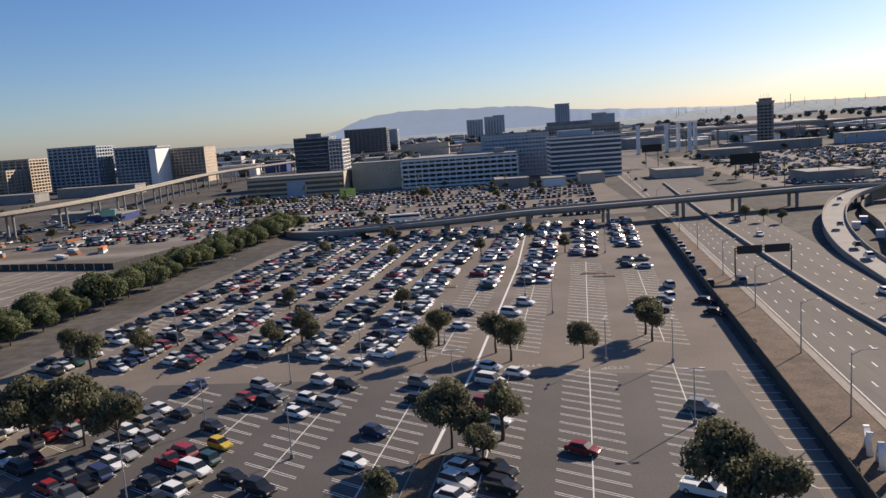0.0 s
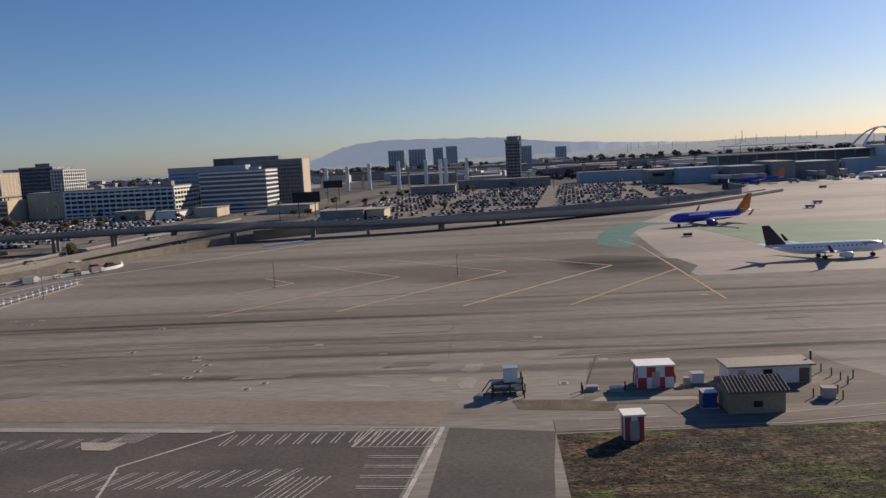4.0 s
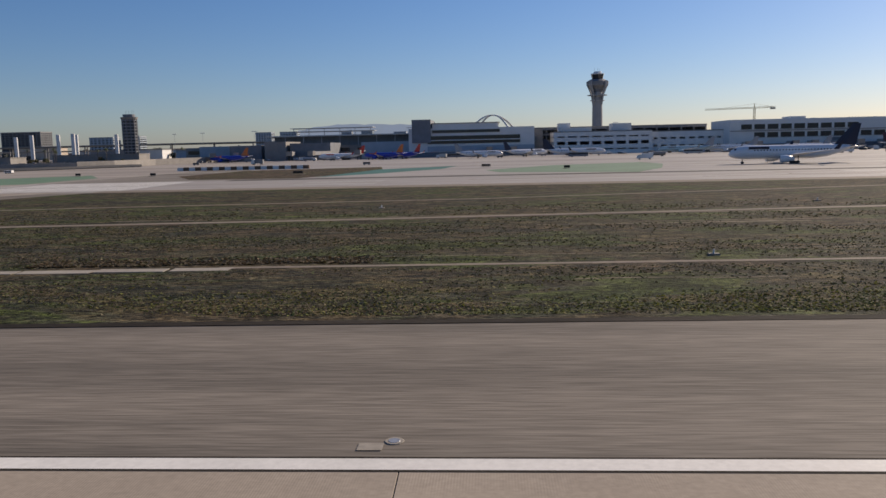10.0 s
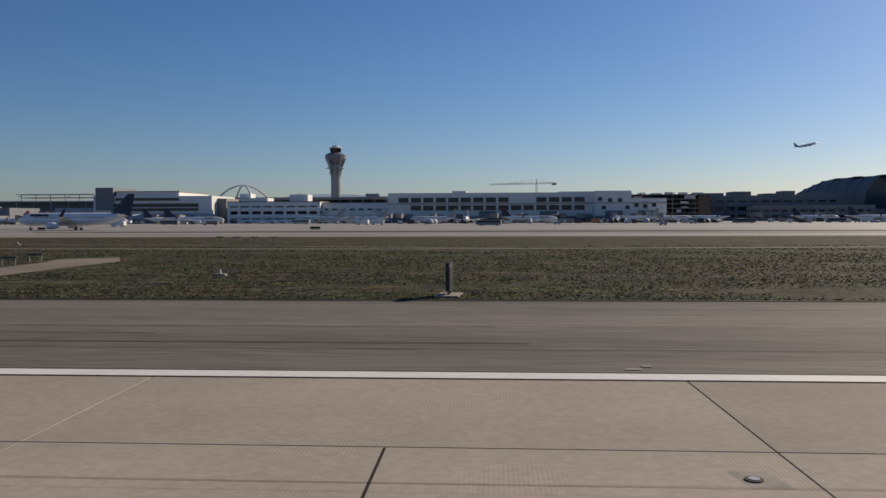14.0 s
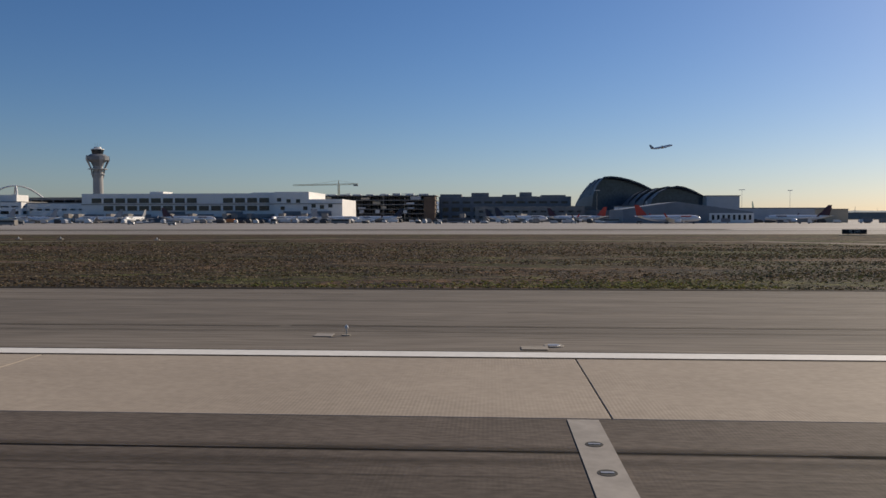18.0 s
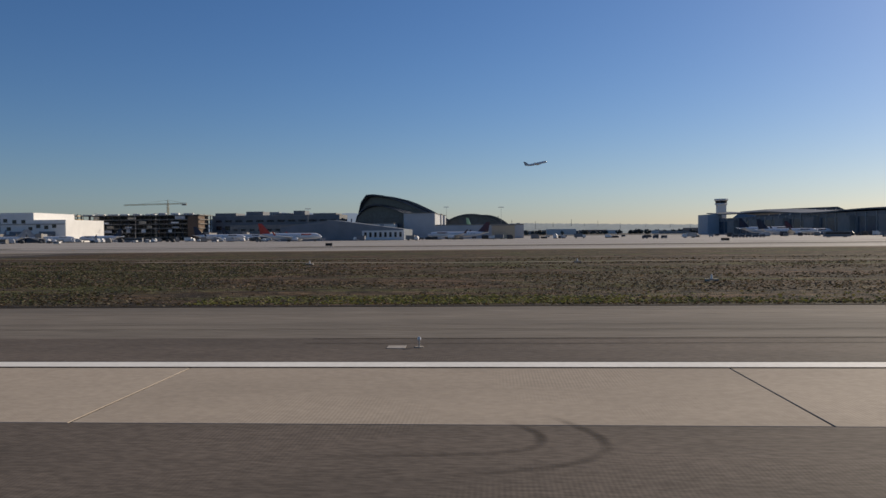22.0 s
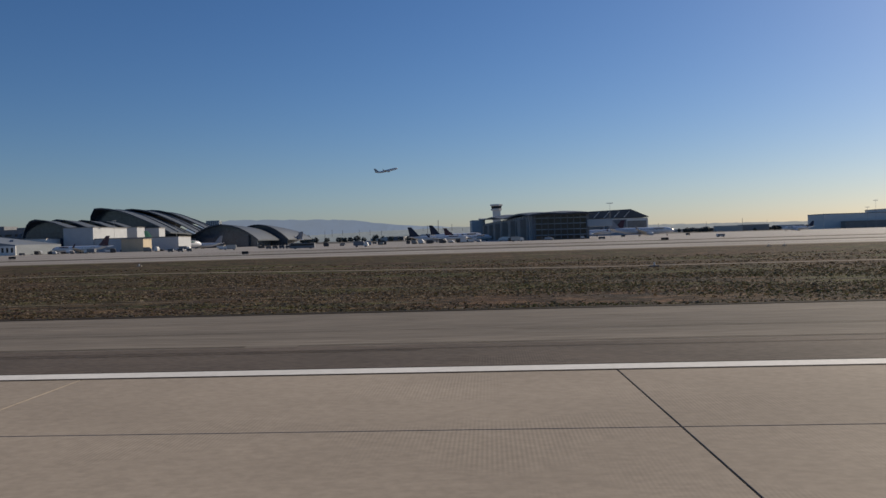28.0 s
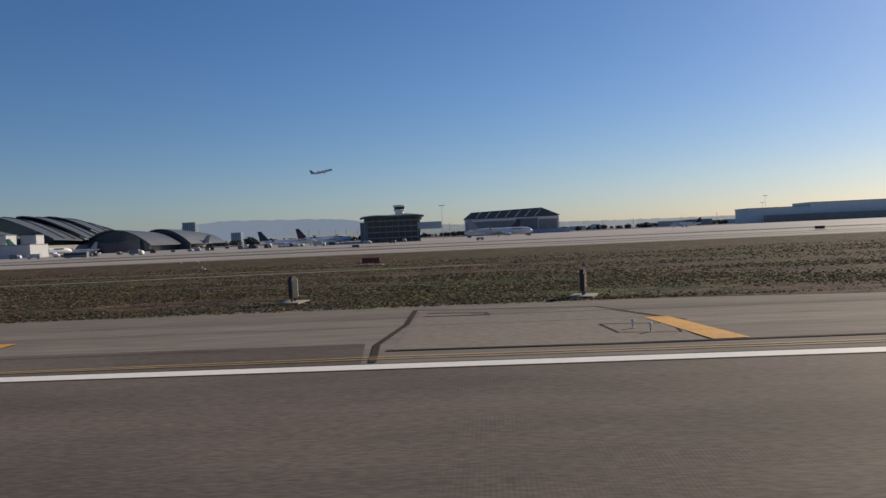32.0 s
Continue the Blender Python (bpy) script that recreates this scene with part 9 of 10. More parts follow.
# lattice mast and its neighbours
ms = thing("lattice_mast", 920.4, 120.5, 0.05, 10, "red and white lattice antenna masts beside the hut", "mast")
for gx, gy in ((-1.0, 0), (0.5, 0.6)):
    bm = bmesh.new()
    for a, b in ((-0.35, -0.35), (0.35, -0.35), (0, 0.4)):
        tube(bm, [(gx + a, gy + b, 0), (gx + a, gy + b, 12)], 0.07, 4)
    for k in range(14):
        z = 0.85 * k
        tube(bm, [(gx - 0.35, gy - 0.35, z), (gx + 0.35, gy - 0.35, z + 0.85)], 0.045, 3)
        tube(bm, [(gx + 0.35, gy - 0.35, z), (gx, gy + 0.4, z + 0.85)], 0.045, 3)
    part("lattice", bm, RUST if gx < 1 else METAL, ms)
for gx, z in ((-1.2, 12.2), (0.4, 11.8), (-0.4, 11.5)):
    bm = bmesh.new()
    obx(bm, gx, 0, z - 0.3, 0.7, 0.5, 0.6)
    part("antenna_head", bm, WALL_WHITE, ms)
for x, y, h in ((947.5, 118, 3.6), (938, 117, 5.2), (304.8, 200.4, 6.5), (352.8, 205.3, 6), (244.1, 196.2, 6)):
    root = thing("monitor_pole", x, y, 0.05, 0, "thin steel monitor pole with a small box", "pole", "monitor poles")
    bm = bmesh.new()
    cyl(bm, 0, 0, 0, h, 0.07, 0.05, 7)
    part("pole", bm, STEEL_DK, root)
    bm = bmesh.new()
    obx(bm, 0.1, 0, h - 0.5, 0.35, 0.3, 0.5)
    part("box", bm, METAL, root)
    bm = bmesh.new()
    obx(bm, 0, 0, 0, 0.9, 0.9, 0.12)
    part("pad", bm, CONC_PALE, root)
# row of striped boards on posts across the apron
ar = thing("antenna_array", 239.4, 200.5, 0.06, 88, "row of red and white antenna boards on short posts", "antenna array")
bm = bmesh.new()
bx(bm, -20.5, 20.5, -1.5, 0.2, 0, 0.12)
part("pad", bm, CONC_PALE, ar, "long pale concrete footing")
bm0 = bmesh.new()
bx(bm0, -0.09, 0.09, -2.0, 1.6, 1.15, 1.5)
BOARD_R = as_mesh("board", bm0, mat("faded_red_white_board", (0.62, 0.56, 0.53), 0.7, 0, 0.2, 1.2, 6.0, 0, (1, 1, 1), (0.45, 0.22, 0.18), (0.3, 0.42)))
bm0 = bmesh.new()
bx(bm0, -0.12, 0.12, -0.25, 0.1, 0.1, 1.75)
POST_W = as_mesh("post", bm0, CHECK_W)
for k in range(14):
    for name_, me_ in (("board", BOARD_R), ("post", POST_W)):
        part(name_, me_, None, ar).location = ((-19.5 + 3 * k) * S, 0, 0)
for y in (-1.2, 0.05):
    bm = bmesh.new()
    tube(bm, [(-20, y, 1.0), (20, y, 1.0)], 0.07, 5)
    part("rail", bm, WALL_WHITE, ar)


def container(x, y, w, d, h, rz, m, label):
    root = thing("storage_container", x, y, 0.05, rz, label, "container", "containers by the wall")
    bm = bmesh.new()
    bx(bm, -w / 2, w / 2, -d / 2, d / 2, 0.15, h)
    n = int(w / 0.5)
    for k in range(n):
        a = -w / 2 + (k + 0.25) * w / n
        bx(bm, a, a + 0.2, -d / 2 - 0.05, d / 2 + 0.05, 0.25, h - 0.12)
    part("body", bm, m, root)
    bm = bmesh.new()
    bx(bm, w / 2, w / 2 + 0.06, -d / 2 + 0.1, d / 2 - 0.1, 0.2, h - 0.1)
    part("door", bm, METAL, root)
    bm = bmesh.new()
    bx(bm, -w / 2 - 0.05, w / 2 + 0.08, -d / 2 - 0.08, d / 2 + 0.08, h, h + 0.1)
    part("roof", bm, WALL_WHITE, root)


PINK_C = plain("faded_pink_container", (0.5, 0.3, 0.25))
BLUE_C = plain("pale_blue_container", (0.3, 0.38, 0.55))
TAN_C = plain("tan_crate", (0.5, 0.38, 0.16))
for x, y, w, d, h, m, label in ((200, 192.4, 3.9, 2.6, 2.7, WALL_WHITE, "white storage container beside the perimeter wall"), (201.6, 200.2, 4.2, 2.6, 2.9, PINK_C, "faded pink storage container beside the wall"), (204.3, 211, 2.3, 2.2, 2, WALL_WHITE, "small white cabin beside the wall"), (207.8, 206.8, 1.8, 1.8, 1.9, BLUE_C, "small pale blue cabin beside the wall"), (207.4, 214.6, 2, 2, 1.9, TAN_C, "tan crate in a row by the wall"), (208.8, 218, 2, 2, 1.9, TAN_C, "tan crate in a row by the wall"), (210.2, 221.4, 2, 2, 1.9, TAN_C, "tan crate in a row by the wall"), (211.6, 224.8, 2, 2, 1.9, PINK_C, "faded crate in a row by the wall"), (216.4, 241.6, 2.4, 2.4, 2.4, WALL_WHITE, "small white cabin by the barrier"), (218, 261, 2.6, 2.4, 2.4, WALL_WHITE, "small white cabin by the barrier"), (226.4, 274, 3.4, 2.4, 2.2, BLUE_C, "blue cabin at the end of the barrier")):
    container(x, y, w, d, h, 66, m, label)
for x, y in ((198.3, 132.2), (200.9, 132.2)):
    root = thing("tank_cart", x, y, 0.05, 80, "wheeled cart with a round white tank and yellow frame", "cart", "tank carts")
    bm = bmesh.new()
    loft(bm, [[(0.9 * math.sin(math.pi * (i + 0.02) / 8.04) * math.cos(2 * math.pi * k / 12), 0.9 * math.sin(math.pi * (i + 0.02) / 8.04) * math.sin(2 * math.pi * k / 12), 1.15 - 0.9 * math.cos(math.pi * (i + 0.02) / 8.04)) for k in range(12)] for i in range(9)])
    part("tank", bm, WALL_WHITE, root, smooth=True)
    bm = bmesh.new()
    for sy in (-0.75, 0.75):
        tube(bm, [(-0.9, sy, 0.4), (1.7, sy, 0.4), (1.7, sy, 1.6)], 0.07, 5)
    tube(bm, [(1.7, -0.75, 1.6), (1.7, 0.75, 1.6)], 0.07, 5)
    part("frame", bm, YELLOW_P, root)
    for sy in (-0.85, 0.85):
        w = part("wheel", WHEEL, None, root)
        w.location = (0.1 * S, sy * S, 0.33 * S)
for x, y, rz, kind in ((199.8, 181.4, 70, "suv"), (197.9, 154, 20, "hatchback"), (222, 250.5, 60, "sedan"), (227, 256.5, 60, "suv"), (229.4, 262, 65, "sedan")):
    place_car(kind, x, y, rz)


# runway distance signs and lit signs
def sign_board(x, y, w, h, rz, m, label, text="", tcol=None, legs=2, name="airfield_sign"):
    root = thing(name, x, y, 0.06, rz, label, "sign")
    bm = bmesh.new()
    obx(bm, 0, 0, 0, w + 0.9, 1.3, 0.1)
    part("pad", bm, CONC_PALE, root)
    for k in range(legs):
        bm = bmesh.new()
        lx0 = -w / 2 + w * (k + 0.5) / legs
        cyl(bm, lx0, 0, 0.1, 0.35, 0.06, 0.06, 6)
        part("leg", bm, STEEL_DK, root)
    bm = bmesh.new()
    deep = 0.1 if w < 1.4 else 0.16
    bx(bm, -w / 2, w / 2, -deep, deep, 0.32, 0.32 + h)
    part("box", bm, STEEL_DK, root)
    if w < 1.4:
        bm = bmesh.new()
        bx(bm, w / 2 + 0.004, w / 2 + 0.05, -deep, deep, 0.36, 0.34 + h)
        part("edge_strip", bm, WALL_WHITE, root, "white edge strip")
        bm = bmesh.new()
        loft(bm, [[(x, -deep, 0.325 + h), (x, deep, 0.325 + h), (x * 0.6, deep, 0.5 + h), (x * 0.6, -deep, 0.5 + h)] for x in (-w / 2, w / 2)])
        part("cap", bm, STEEL_DK, root)
    bm = bmesh.new()
    bx(bm, -w / 2 + 0.06, w / 2 - 0.06, -deep - 0.03, -deep + 0.01, 0.38, 0.26 + h)
    face = part("face", bm, m, root)
    if text:
        c = bpy.data.curves.new("letters", "FONT")
        c.body, c.size, c.align_x, c.align_y = text, h * 0.85 * S, "CENTER", "CENTER"
        ob = new("letters", c)
        me = bpy.data.meshes.new_from_object(ob)
        bpy.data.objects.remove(ob)
        me.materials.append(tcol or WALL_WHITE)
        ob = part("letters", me, None, face)
        ob.matrix_basis = pose(0, (-deep - 0.04) * S, (0.32 + h / 2) * S, 90, 0, 0)
    return root


SIGN_RED = plain("red_sign_face", (0.45, 0.03, 0.02))
SIGN_MAROON = plain("dark_red_sign_face", (0.28, 0.025, 0.02))
sign_board(669.5, 136, 4.6, 0.8, 0, SIGN_RED, "red runway holding sign with white characters", "24L-6R")
sign_board(668.4, 83.2, 3.6, 0.9, 0, BLACK, "black airfield sign on a concrete pad")
sign_board(680.6, 41.2, 0.95, 0.85, 40, plain("yellow_sign_face", (0.8, 0.5, 0.03), 0.5), "bright yellow airfield sign on a pad by the runway", "", BLACK, 2)
sign_board(1368.2, 44, 1.0, 0.95, 78, BLACK, "narrow black runway distance marker seen edge-on", "", None, 2)
sign_board(1048.4, 45.0, 1.3, 1.4, 84, BLACK, "narrow black runway distance marker seen edge-on")
sign_board(1467.6, 90.6, 4.6, 0.9, 0, BLACK, "black airfield sign board on a pad")
sign_board(1390.5, 170, 5.0, 1.0, 0, BLACK, "black airfield sign with pale characters", "9L 24R", WHITE_W)
sign_board(1943.6, 46.6, 0.95, 1.1, 82, BLACK, "narrow black sign seen edge-on by the runway")
sign_board(1496.3, 42.2, 0.9, 0.85, 80, BLACK, "small black sign seen edge-on by the runway")
sign_board(1641.4, 45.8, 0.95, 1.25, 80, BLACK, "small black distance sign with a white number by the runway", "7", WALL_WHITE)
sign_board(1960.5, 43.2, 1.0, 1.0, 74, BLACK, "small black and yellow sign by the runway", "E", YELLOW_P)
sign_board(1939.2, 106, 2.4, 0.7, 0, SIGN_MAROON, "small dark red airfield sign in the grass")
for x, y, t in ((486, 245, ""), (520, 300, ""), (600, 318, ""), (640, 300, ""), (560, 295, ""), (700, 290, ""), (800, 292, ""), (880, 288, ""), (770, 335, ""), (430, 275, ""), (985, 290, ""), (1500, 250, ""), (1750, 250, ""), (2060, 255, ""), (2085, 180, ""), (1640, 300, ""), (1900, 320, "")):
    sign_board(x, y, rng.choice([2.2, 3.0, 3.8]), 0.9, rng.uniform(-4, 4), BLACK, "small dark airfield sign beside a taxiway")

# edge lights and inset lights
LIGHT_CONC = mat("light_bar_concrete", (0.33, 0.3, 0.265), 0.8, 0, 0.2, 0.4, 4.0)
EDGE = thing("edge_light", 1610.5, 26, 0.045, 0, "small runway edge light on a thin stem", "light", "runway edge lights")
bm = bmesh.new()
cyl(bm, 0, 0, 0, 0.05, 0.28, 0.28, 12)
part("plate", bm, CONC_PALE, EDGE)
bm = bmesh.new()
cyl(bm, 0, 0, 0.05, 0.42, 0.05, 0.05, 7)
part("stem", bm, METAL, EDGE)
bm = bmesh.new()
loft(bm, [oct_ring(0.11, 0.42, 8), oct_ring(0.13, 0.5, 8), oct_ring(0.07, 0.62, 8)])
part("lens", bm, HEADLAMP, EDGE)
EDGE.scale = (0.52, 0.52, 0.56)
for x in (791, 851.4, 908.3, 1029, 1089, 1128, 1189, 1249.1, 1309.1, 1550.5, 1671, 1731, 1791.4, 1851.7, 1911.9):
    copy_thing(EDGE, at(x, 26.0, 0.045))
    bm = bmesh.new()
    bx(bm, -0.3, 0.3, -0.3, 0.3, 0, 0.02)
    tagged(part("light_pad", bm, LIGHT_CONC), "small square concrete pad beside an edge light", "pad", "edge light pads").matrix_basis = at(x - 0.75, 26.0, 0.045)
for x, y in ((1368.3, 29.6), (1368.3, 26.6), (1368.5, 31), (1496.4, 31.5), (1496.5, 27), (1374.2, 28), (1387, 27.8), (1484, 28), (1960.6, 29.1), (1961, 27.9)):
    copy_thing(EDGE, at(x, y, 0.05))
for k in range(-7, 6):
    x = 1376.6 + 30.48 * k
    root = thing("touchdown_light_bar", x, 0, 0, 0, "concrete strip across the runway with inset lights", "light bar", "inset light bars", "structure")
    bm = bmesh.new()
    bx(bm, -0.3, 0.3, 9.2, 15.35, 0.0, 0.085)
    part("strip", bm, LIGHT_CONC, root)
    for y in (13.7, 12.2, 10.7):
        bm = bmesh.new()
        loft(bm, [oct_ring(0.17, 0.06, 14), oct_ring(0.155, 0.092, 14)])
        o = part("inset_light", bm, RUBBER, root)
        o.location = (0, y * S, 0)
        bm = bmesh.new()
        bx(bm, -0.1, 0.1, -0.035, 0.035, 0.088, 0.1)
        part("lens", bm, METAL, o)
for x, y in ((768.7, 24.3), (969.7, 24.3), (1315.8, 24.2), (913.0, 24.9), (1029.4, 24.4), (1256, 24.2), (1605.6, 24.2), (1659.3, 28.7), (1744, 27.5), (1848.1, 24.9)):
    root = thing("inset_cover", x, y, 0.05, 0, "round metal cover set in the shoulder", "cover", "shoulder covers")
    bm = bmesh.new()
    loft(bm, [oct_ring(0.32, 0, 14), oct_ring(0.3, 0.02, 14)])
    part("rim", bm, CONC_PALE, root)
    bm = bmesh.new()
    loft(bm, [oct_ring(0.2, 0.015, 12), oct_ring(0.19, 0.03, 12)])
    part("lid", bm, METAL, root)
sheet("repair_patch", [(990.6, 33.2), (991.8, 31.4), (994.6, 31.0), (995, 32.4), (993.6, 33.4)], 0.058, GROOVED, "dark square repair in the shoulder", "patch")
sheet("repair_patch", [(991.6, 32.5), (992.2, 31.9), (993.2, 31.8), (993, 32.5)], 0.063, CONC_PALE, "pale cover in the shoulder repair", "patch")
sheet("repair_patch", [(1658.3, 28.4), (1658.7, 29.1), (1659.9, 29.1), (1660.4, 28.5), (1659.6, 28.2)], 0.0495, GROOVED, "dark worn ring round a cover", "patch")
for x, y in ((767.6, 23.5), (912.0, 24.3), (968.6, 23.6), (1314.8, 23.4), (1376.4, 23.6), (1604.6, 23.5)):
    sheet("concrete_pad", rect(x, x + 0.8, y, y + 0.6), 0.068, CONC_PALE, "small concrete pad in the shoulder", "pad")
# white markers scattered in the grass and approach bars
for k in range(34):
    x, y = rng.uniform(690, 2100), rng.uniform(60, 170)
    if 1385 < x < 1480:
        continue
    root = thing("grass_marker", x, y, 0.05, 0, "small white marker cover in the grass", "marker", "grass markers")
    bm = bmesh.new()
    obx(bm, 0, 0, 0, 0.9, 0.6, 0.16)
    part("pad", bm, CONC_PALE, root)
    bm = bmesh.new()
    cyl(bm, 0, 0, 0.16, 0.5, 0.1, 0.07, 7)
    part("stub", bm, WALL_WHITE, root)
for x, y in ((1004, 78), (1005, 72), (1006, 66), (1007, 58), (998, 150), (1002, 148), (1006, 146), (1010, 145)):
    root = thing("light_table", x, y, 0.08, 8, "low dark light bench on short legs", "light bench", "light benches")
    bm = bmesh.new()
    obx(bm, 0, 0, 0.75, 1.5, 0.4, 0.14)
    part("bench", bm, STEEL_DK, root)
    for s in (-0.6, 0.6):
        bm = bmesh.new()
        cyl(bm, s, 0, 0, 0.75, 0.05, 0.05, 6)
        part("leg", bm, METAL, root)
# checkered blast fence
bf = thing("blast_fence", 656, 372, 0, -1, "long low blast fence of alternating dark and white panels", "barrier")
for k in range(22):
    bm = bmesh.new()
    bx(bm, -35.5 + 2.95 * k, -32.6 + 2.95 * k, -0.6, 0.6, 0, 1.7)
    part("panel", bm, WALL_BROWN if k % 2 else WALL_WHITE, bf)


# ground vehicles
def vehicle(kind, x, y, rz, label, m):
    root = thing(kind, x, y, 0.06, rz, label, "vehicle", "ground vehicles")
    L, W, H = {"service_truck": (8, 2.4, 3.2), "bus": (13, 2.6, 3.1), "tug": (4, 2, 1.6), "baggage_cart": (3.2, 1.6, 1.8), "tanker": (10, 2.5, 3.0)}[kind]
    bm = bmesh.new()
    if kind == "tanker":
        loft(bm, [[(x0, 1.1 * math.cos(2 * math.pi * i / 12), 1.9 + 1.0 * math.sin(2 * math.pi * i / 12)) for i in range(12)] for x0 in (-L / 2, L / 2 - 2.6)])
        bx(bm, -L / 2, L / 2, -W / 2, W / 2, 0.6, 0.9)
    elif kind == "service_truck":
        bx(bm, -L / 2, L / 2 - 2.4, -W / 2, W / 2, 0.8, H)
    else:
        bx(bm, -L / 2, L / 2, -W / 2, W / 2, 0.4, H)
    part("body", bm, m, root)
    bm = bmesh.new()
    if kind in ("service_truck", "tanker"):
        loft(bm, [[(L / 2 - 2.3, -W / 2, 0.6), (L / 2, -W / 2, 0.6), (L / 2, -W / 2, 1.5), (L / 2 - 0.6, -W / 2, 2.5), (L / 2 - 2.3, -W / 2, 2.5)], [(L / 2 - 2.3, W / 2, 0.6), (L / 2, W / 2, 0.6), (L / 2, W / 2, 1.5), (L / 2 - 0.6, W / 2, 2.5), (L / 2 - 2.3, W / 2, 2.5)]])
        part("cab", bm, WALL_WHITE, root)
    else:
        bx(bm, -L / 2 + 0.3, L / 2 - 0.2, -W / 2 - 0.03, W / 2 + 0.03, H * 0.55, H * 0.85)
        part("glazing", bm, GLASS, root)
    for sx in (-L / 2 + L * 0.18, L / 2 - L * 0.18):
        for sy in (-1, 1):
            w = part("wheel", WHEEL, None, root)
            w.location, w.scale = (sx * S, sy * (W / 2 - 0.1) * S, 0.42 * S), (1.3, 1.2, 1.3)
    return root


VM = [WALL_WHITE, WALL_DARK, METAL, WALL_WHITE, WALL_DARK, WALL_GREY]
for k in range(64):
    t = k / 64
    x = 500 + 1500 * t + rng.uniform(-12, 12)
    y = rng.choice([420, 480, 520, 560, 590, 610]) + rng.uniform(-12, 12)
    if x > 1560 and y > 500:
        y += 120
    if x < 540:
        y = rng.uniform(330, 420)
    kind = rng.choice(["service_truck", "tug", "baggage_cart", "bus", "service_truck", "tanker", "baggage_cart", "tug"])
    vehicle(kind, x, y, rng.uniform(-15, 15) + rng.choice([0, 180]), {"service_truck": "airport service truck with a box body", "bus": "long airport apron bus", "tug": "small airport baggage tug", "baggage_cart": "covered baggage cart on the apron", "tanker": "airport fuel tanker truck"}[kind], rng.choice(VM))
for k in range(26):
    x = 690 + 46 * k + rng.uniform(-16, 16)
    y = rng.uniform(585, 622) if x < 1250 else rng.uniform(505, 560) if x < 1580 else rng.uniform(540, 572)
    vehicle(rng.choice(["service_truck", "tug", "baggage_cart"]), x, y, rng.uniform(-20, 20) + rng.choice([0, 180]), "small airport ground vehicle standing by the gates", rng.choice([WALL_WHITE, WALL_WHITE, METAL, WALL_DARK]))
for x, y in ((1695, 470), (1699, 470), (1703, 470.5), (1707, 471), (1711, 471), (1640, 455), (1646, 455), (1651, 456)):
    vehicle("baggage_cart", x, y, 0, "dark covered baggage cart in a row", WALL_DARK)
for k, (x, y) in enumerate(((199, 190), (200, 195), (202, 200), (206, 208), (210, 216), (213, 222), (217, 230), (222, 236), (226, 241), (230, 246), (204, 197), (208, 206), (219, 226))):
    vehicle("service_truck" if k % 3 == 0 else "baggage_cart", x + 3, y, 62, "parked airport equipment by the perimeter wall", (WALL_DARK, WALL_GREY, METAL, WALL_WHITE)[k % 4]).scale = (0.62, 0.62, 0.62)
rv = random.Random(37)
EQ_DARK = plain("dark_equipment_paint", (0.06, 0.062, 0.066), 0.6)
for k in range(210):
    if k >= 96:
        x = rv.uniform(980, 1420) if k < 180 else rv.uniform(1480, 1900)
        y = rv.uniform(545, 600) if k < 180 else rv.uniform(535, 570)
    elif k < 40:
        x, y = 830 + 410 * k / 40 + rv.uniform(-5, 5), rv.uniform(606, 638)
    elif k < 56:
        x, y = rv.uniform(560, 820), rv.uniform(618, 650)
    elif k < 76:
        x, y = rv.uniform(1200, 1420), rv.uniform(600, 700)
    elif k < 86:
        x, y = rv.uniform(1480, 1560), rv.uniform(560, 600)
    else:
        x, y = rv.uniform(1740, 1880), rv.uniform(540, 575)
    w, d, hh = rv.uniform(2.5, 6), rv.uniform(1.6, 2.4), rv.uniform(1.2, 3.4)
    root = thing("ground_equipment", x, y, 0.06, rv.uniform(-40, 40), "small airport loading equipment standing by the gates", "equipment", "gate equipment")
    bm = bmesh.new()
    loft(bm, [[(-w / 2, s * d / 2, 0.45), (w / 2, s * d / 2, 0.45), (w / 2, s * d / 2, hh * 0.6), (w / 2 - w * 0.3, s * d / 2, hh), (-w / 2, s * d / 2, hh)] for s in (-1, 1)])
    part("body", bm, rv.choice([WALL_WHITE, PANEL_GREY, EQ_DARK, EQ_DARK, WALL_GREY]), root)
    bm = bmesh.new()
    bx(bm, -w / 2 + 0.2, w / 2 - 0.2, -d / 2 + 0.15, d / 2 - 0.15, 0, 0.5)
    part("chassis", bm, RUBBER, root)
vehicle("service_truck", 1126, 560, 4, "orange airport lift truck by the terminal", ORANGE_S)
vehicle("bus", 26, 84, 8, "white shuttle van in the parking lot", WALL_WHITE)
vehicle("bus", 63, 325, 4, "white bus on the viaduct", WALL_WHITE).location.z = 5.0 * S

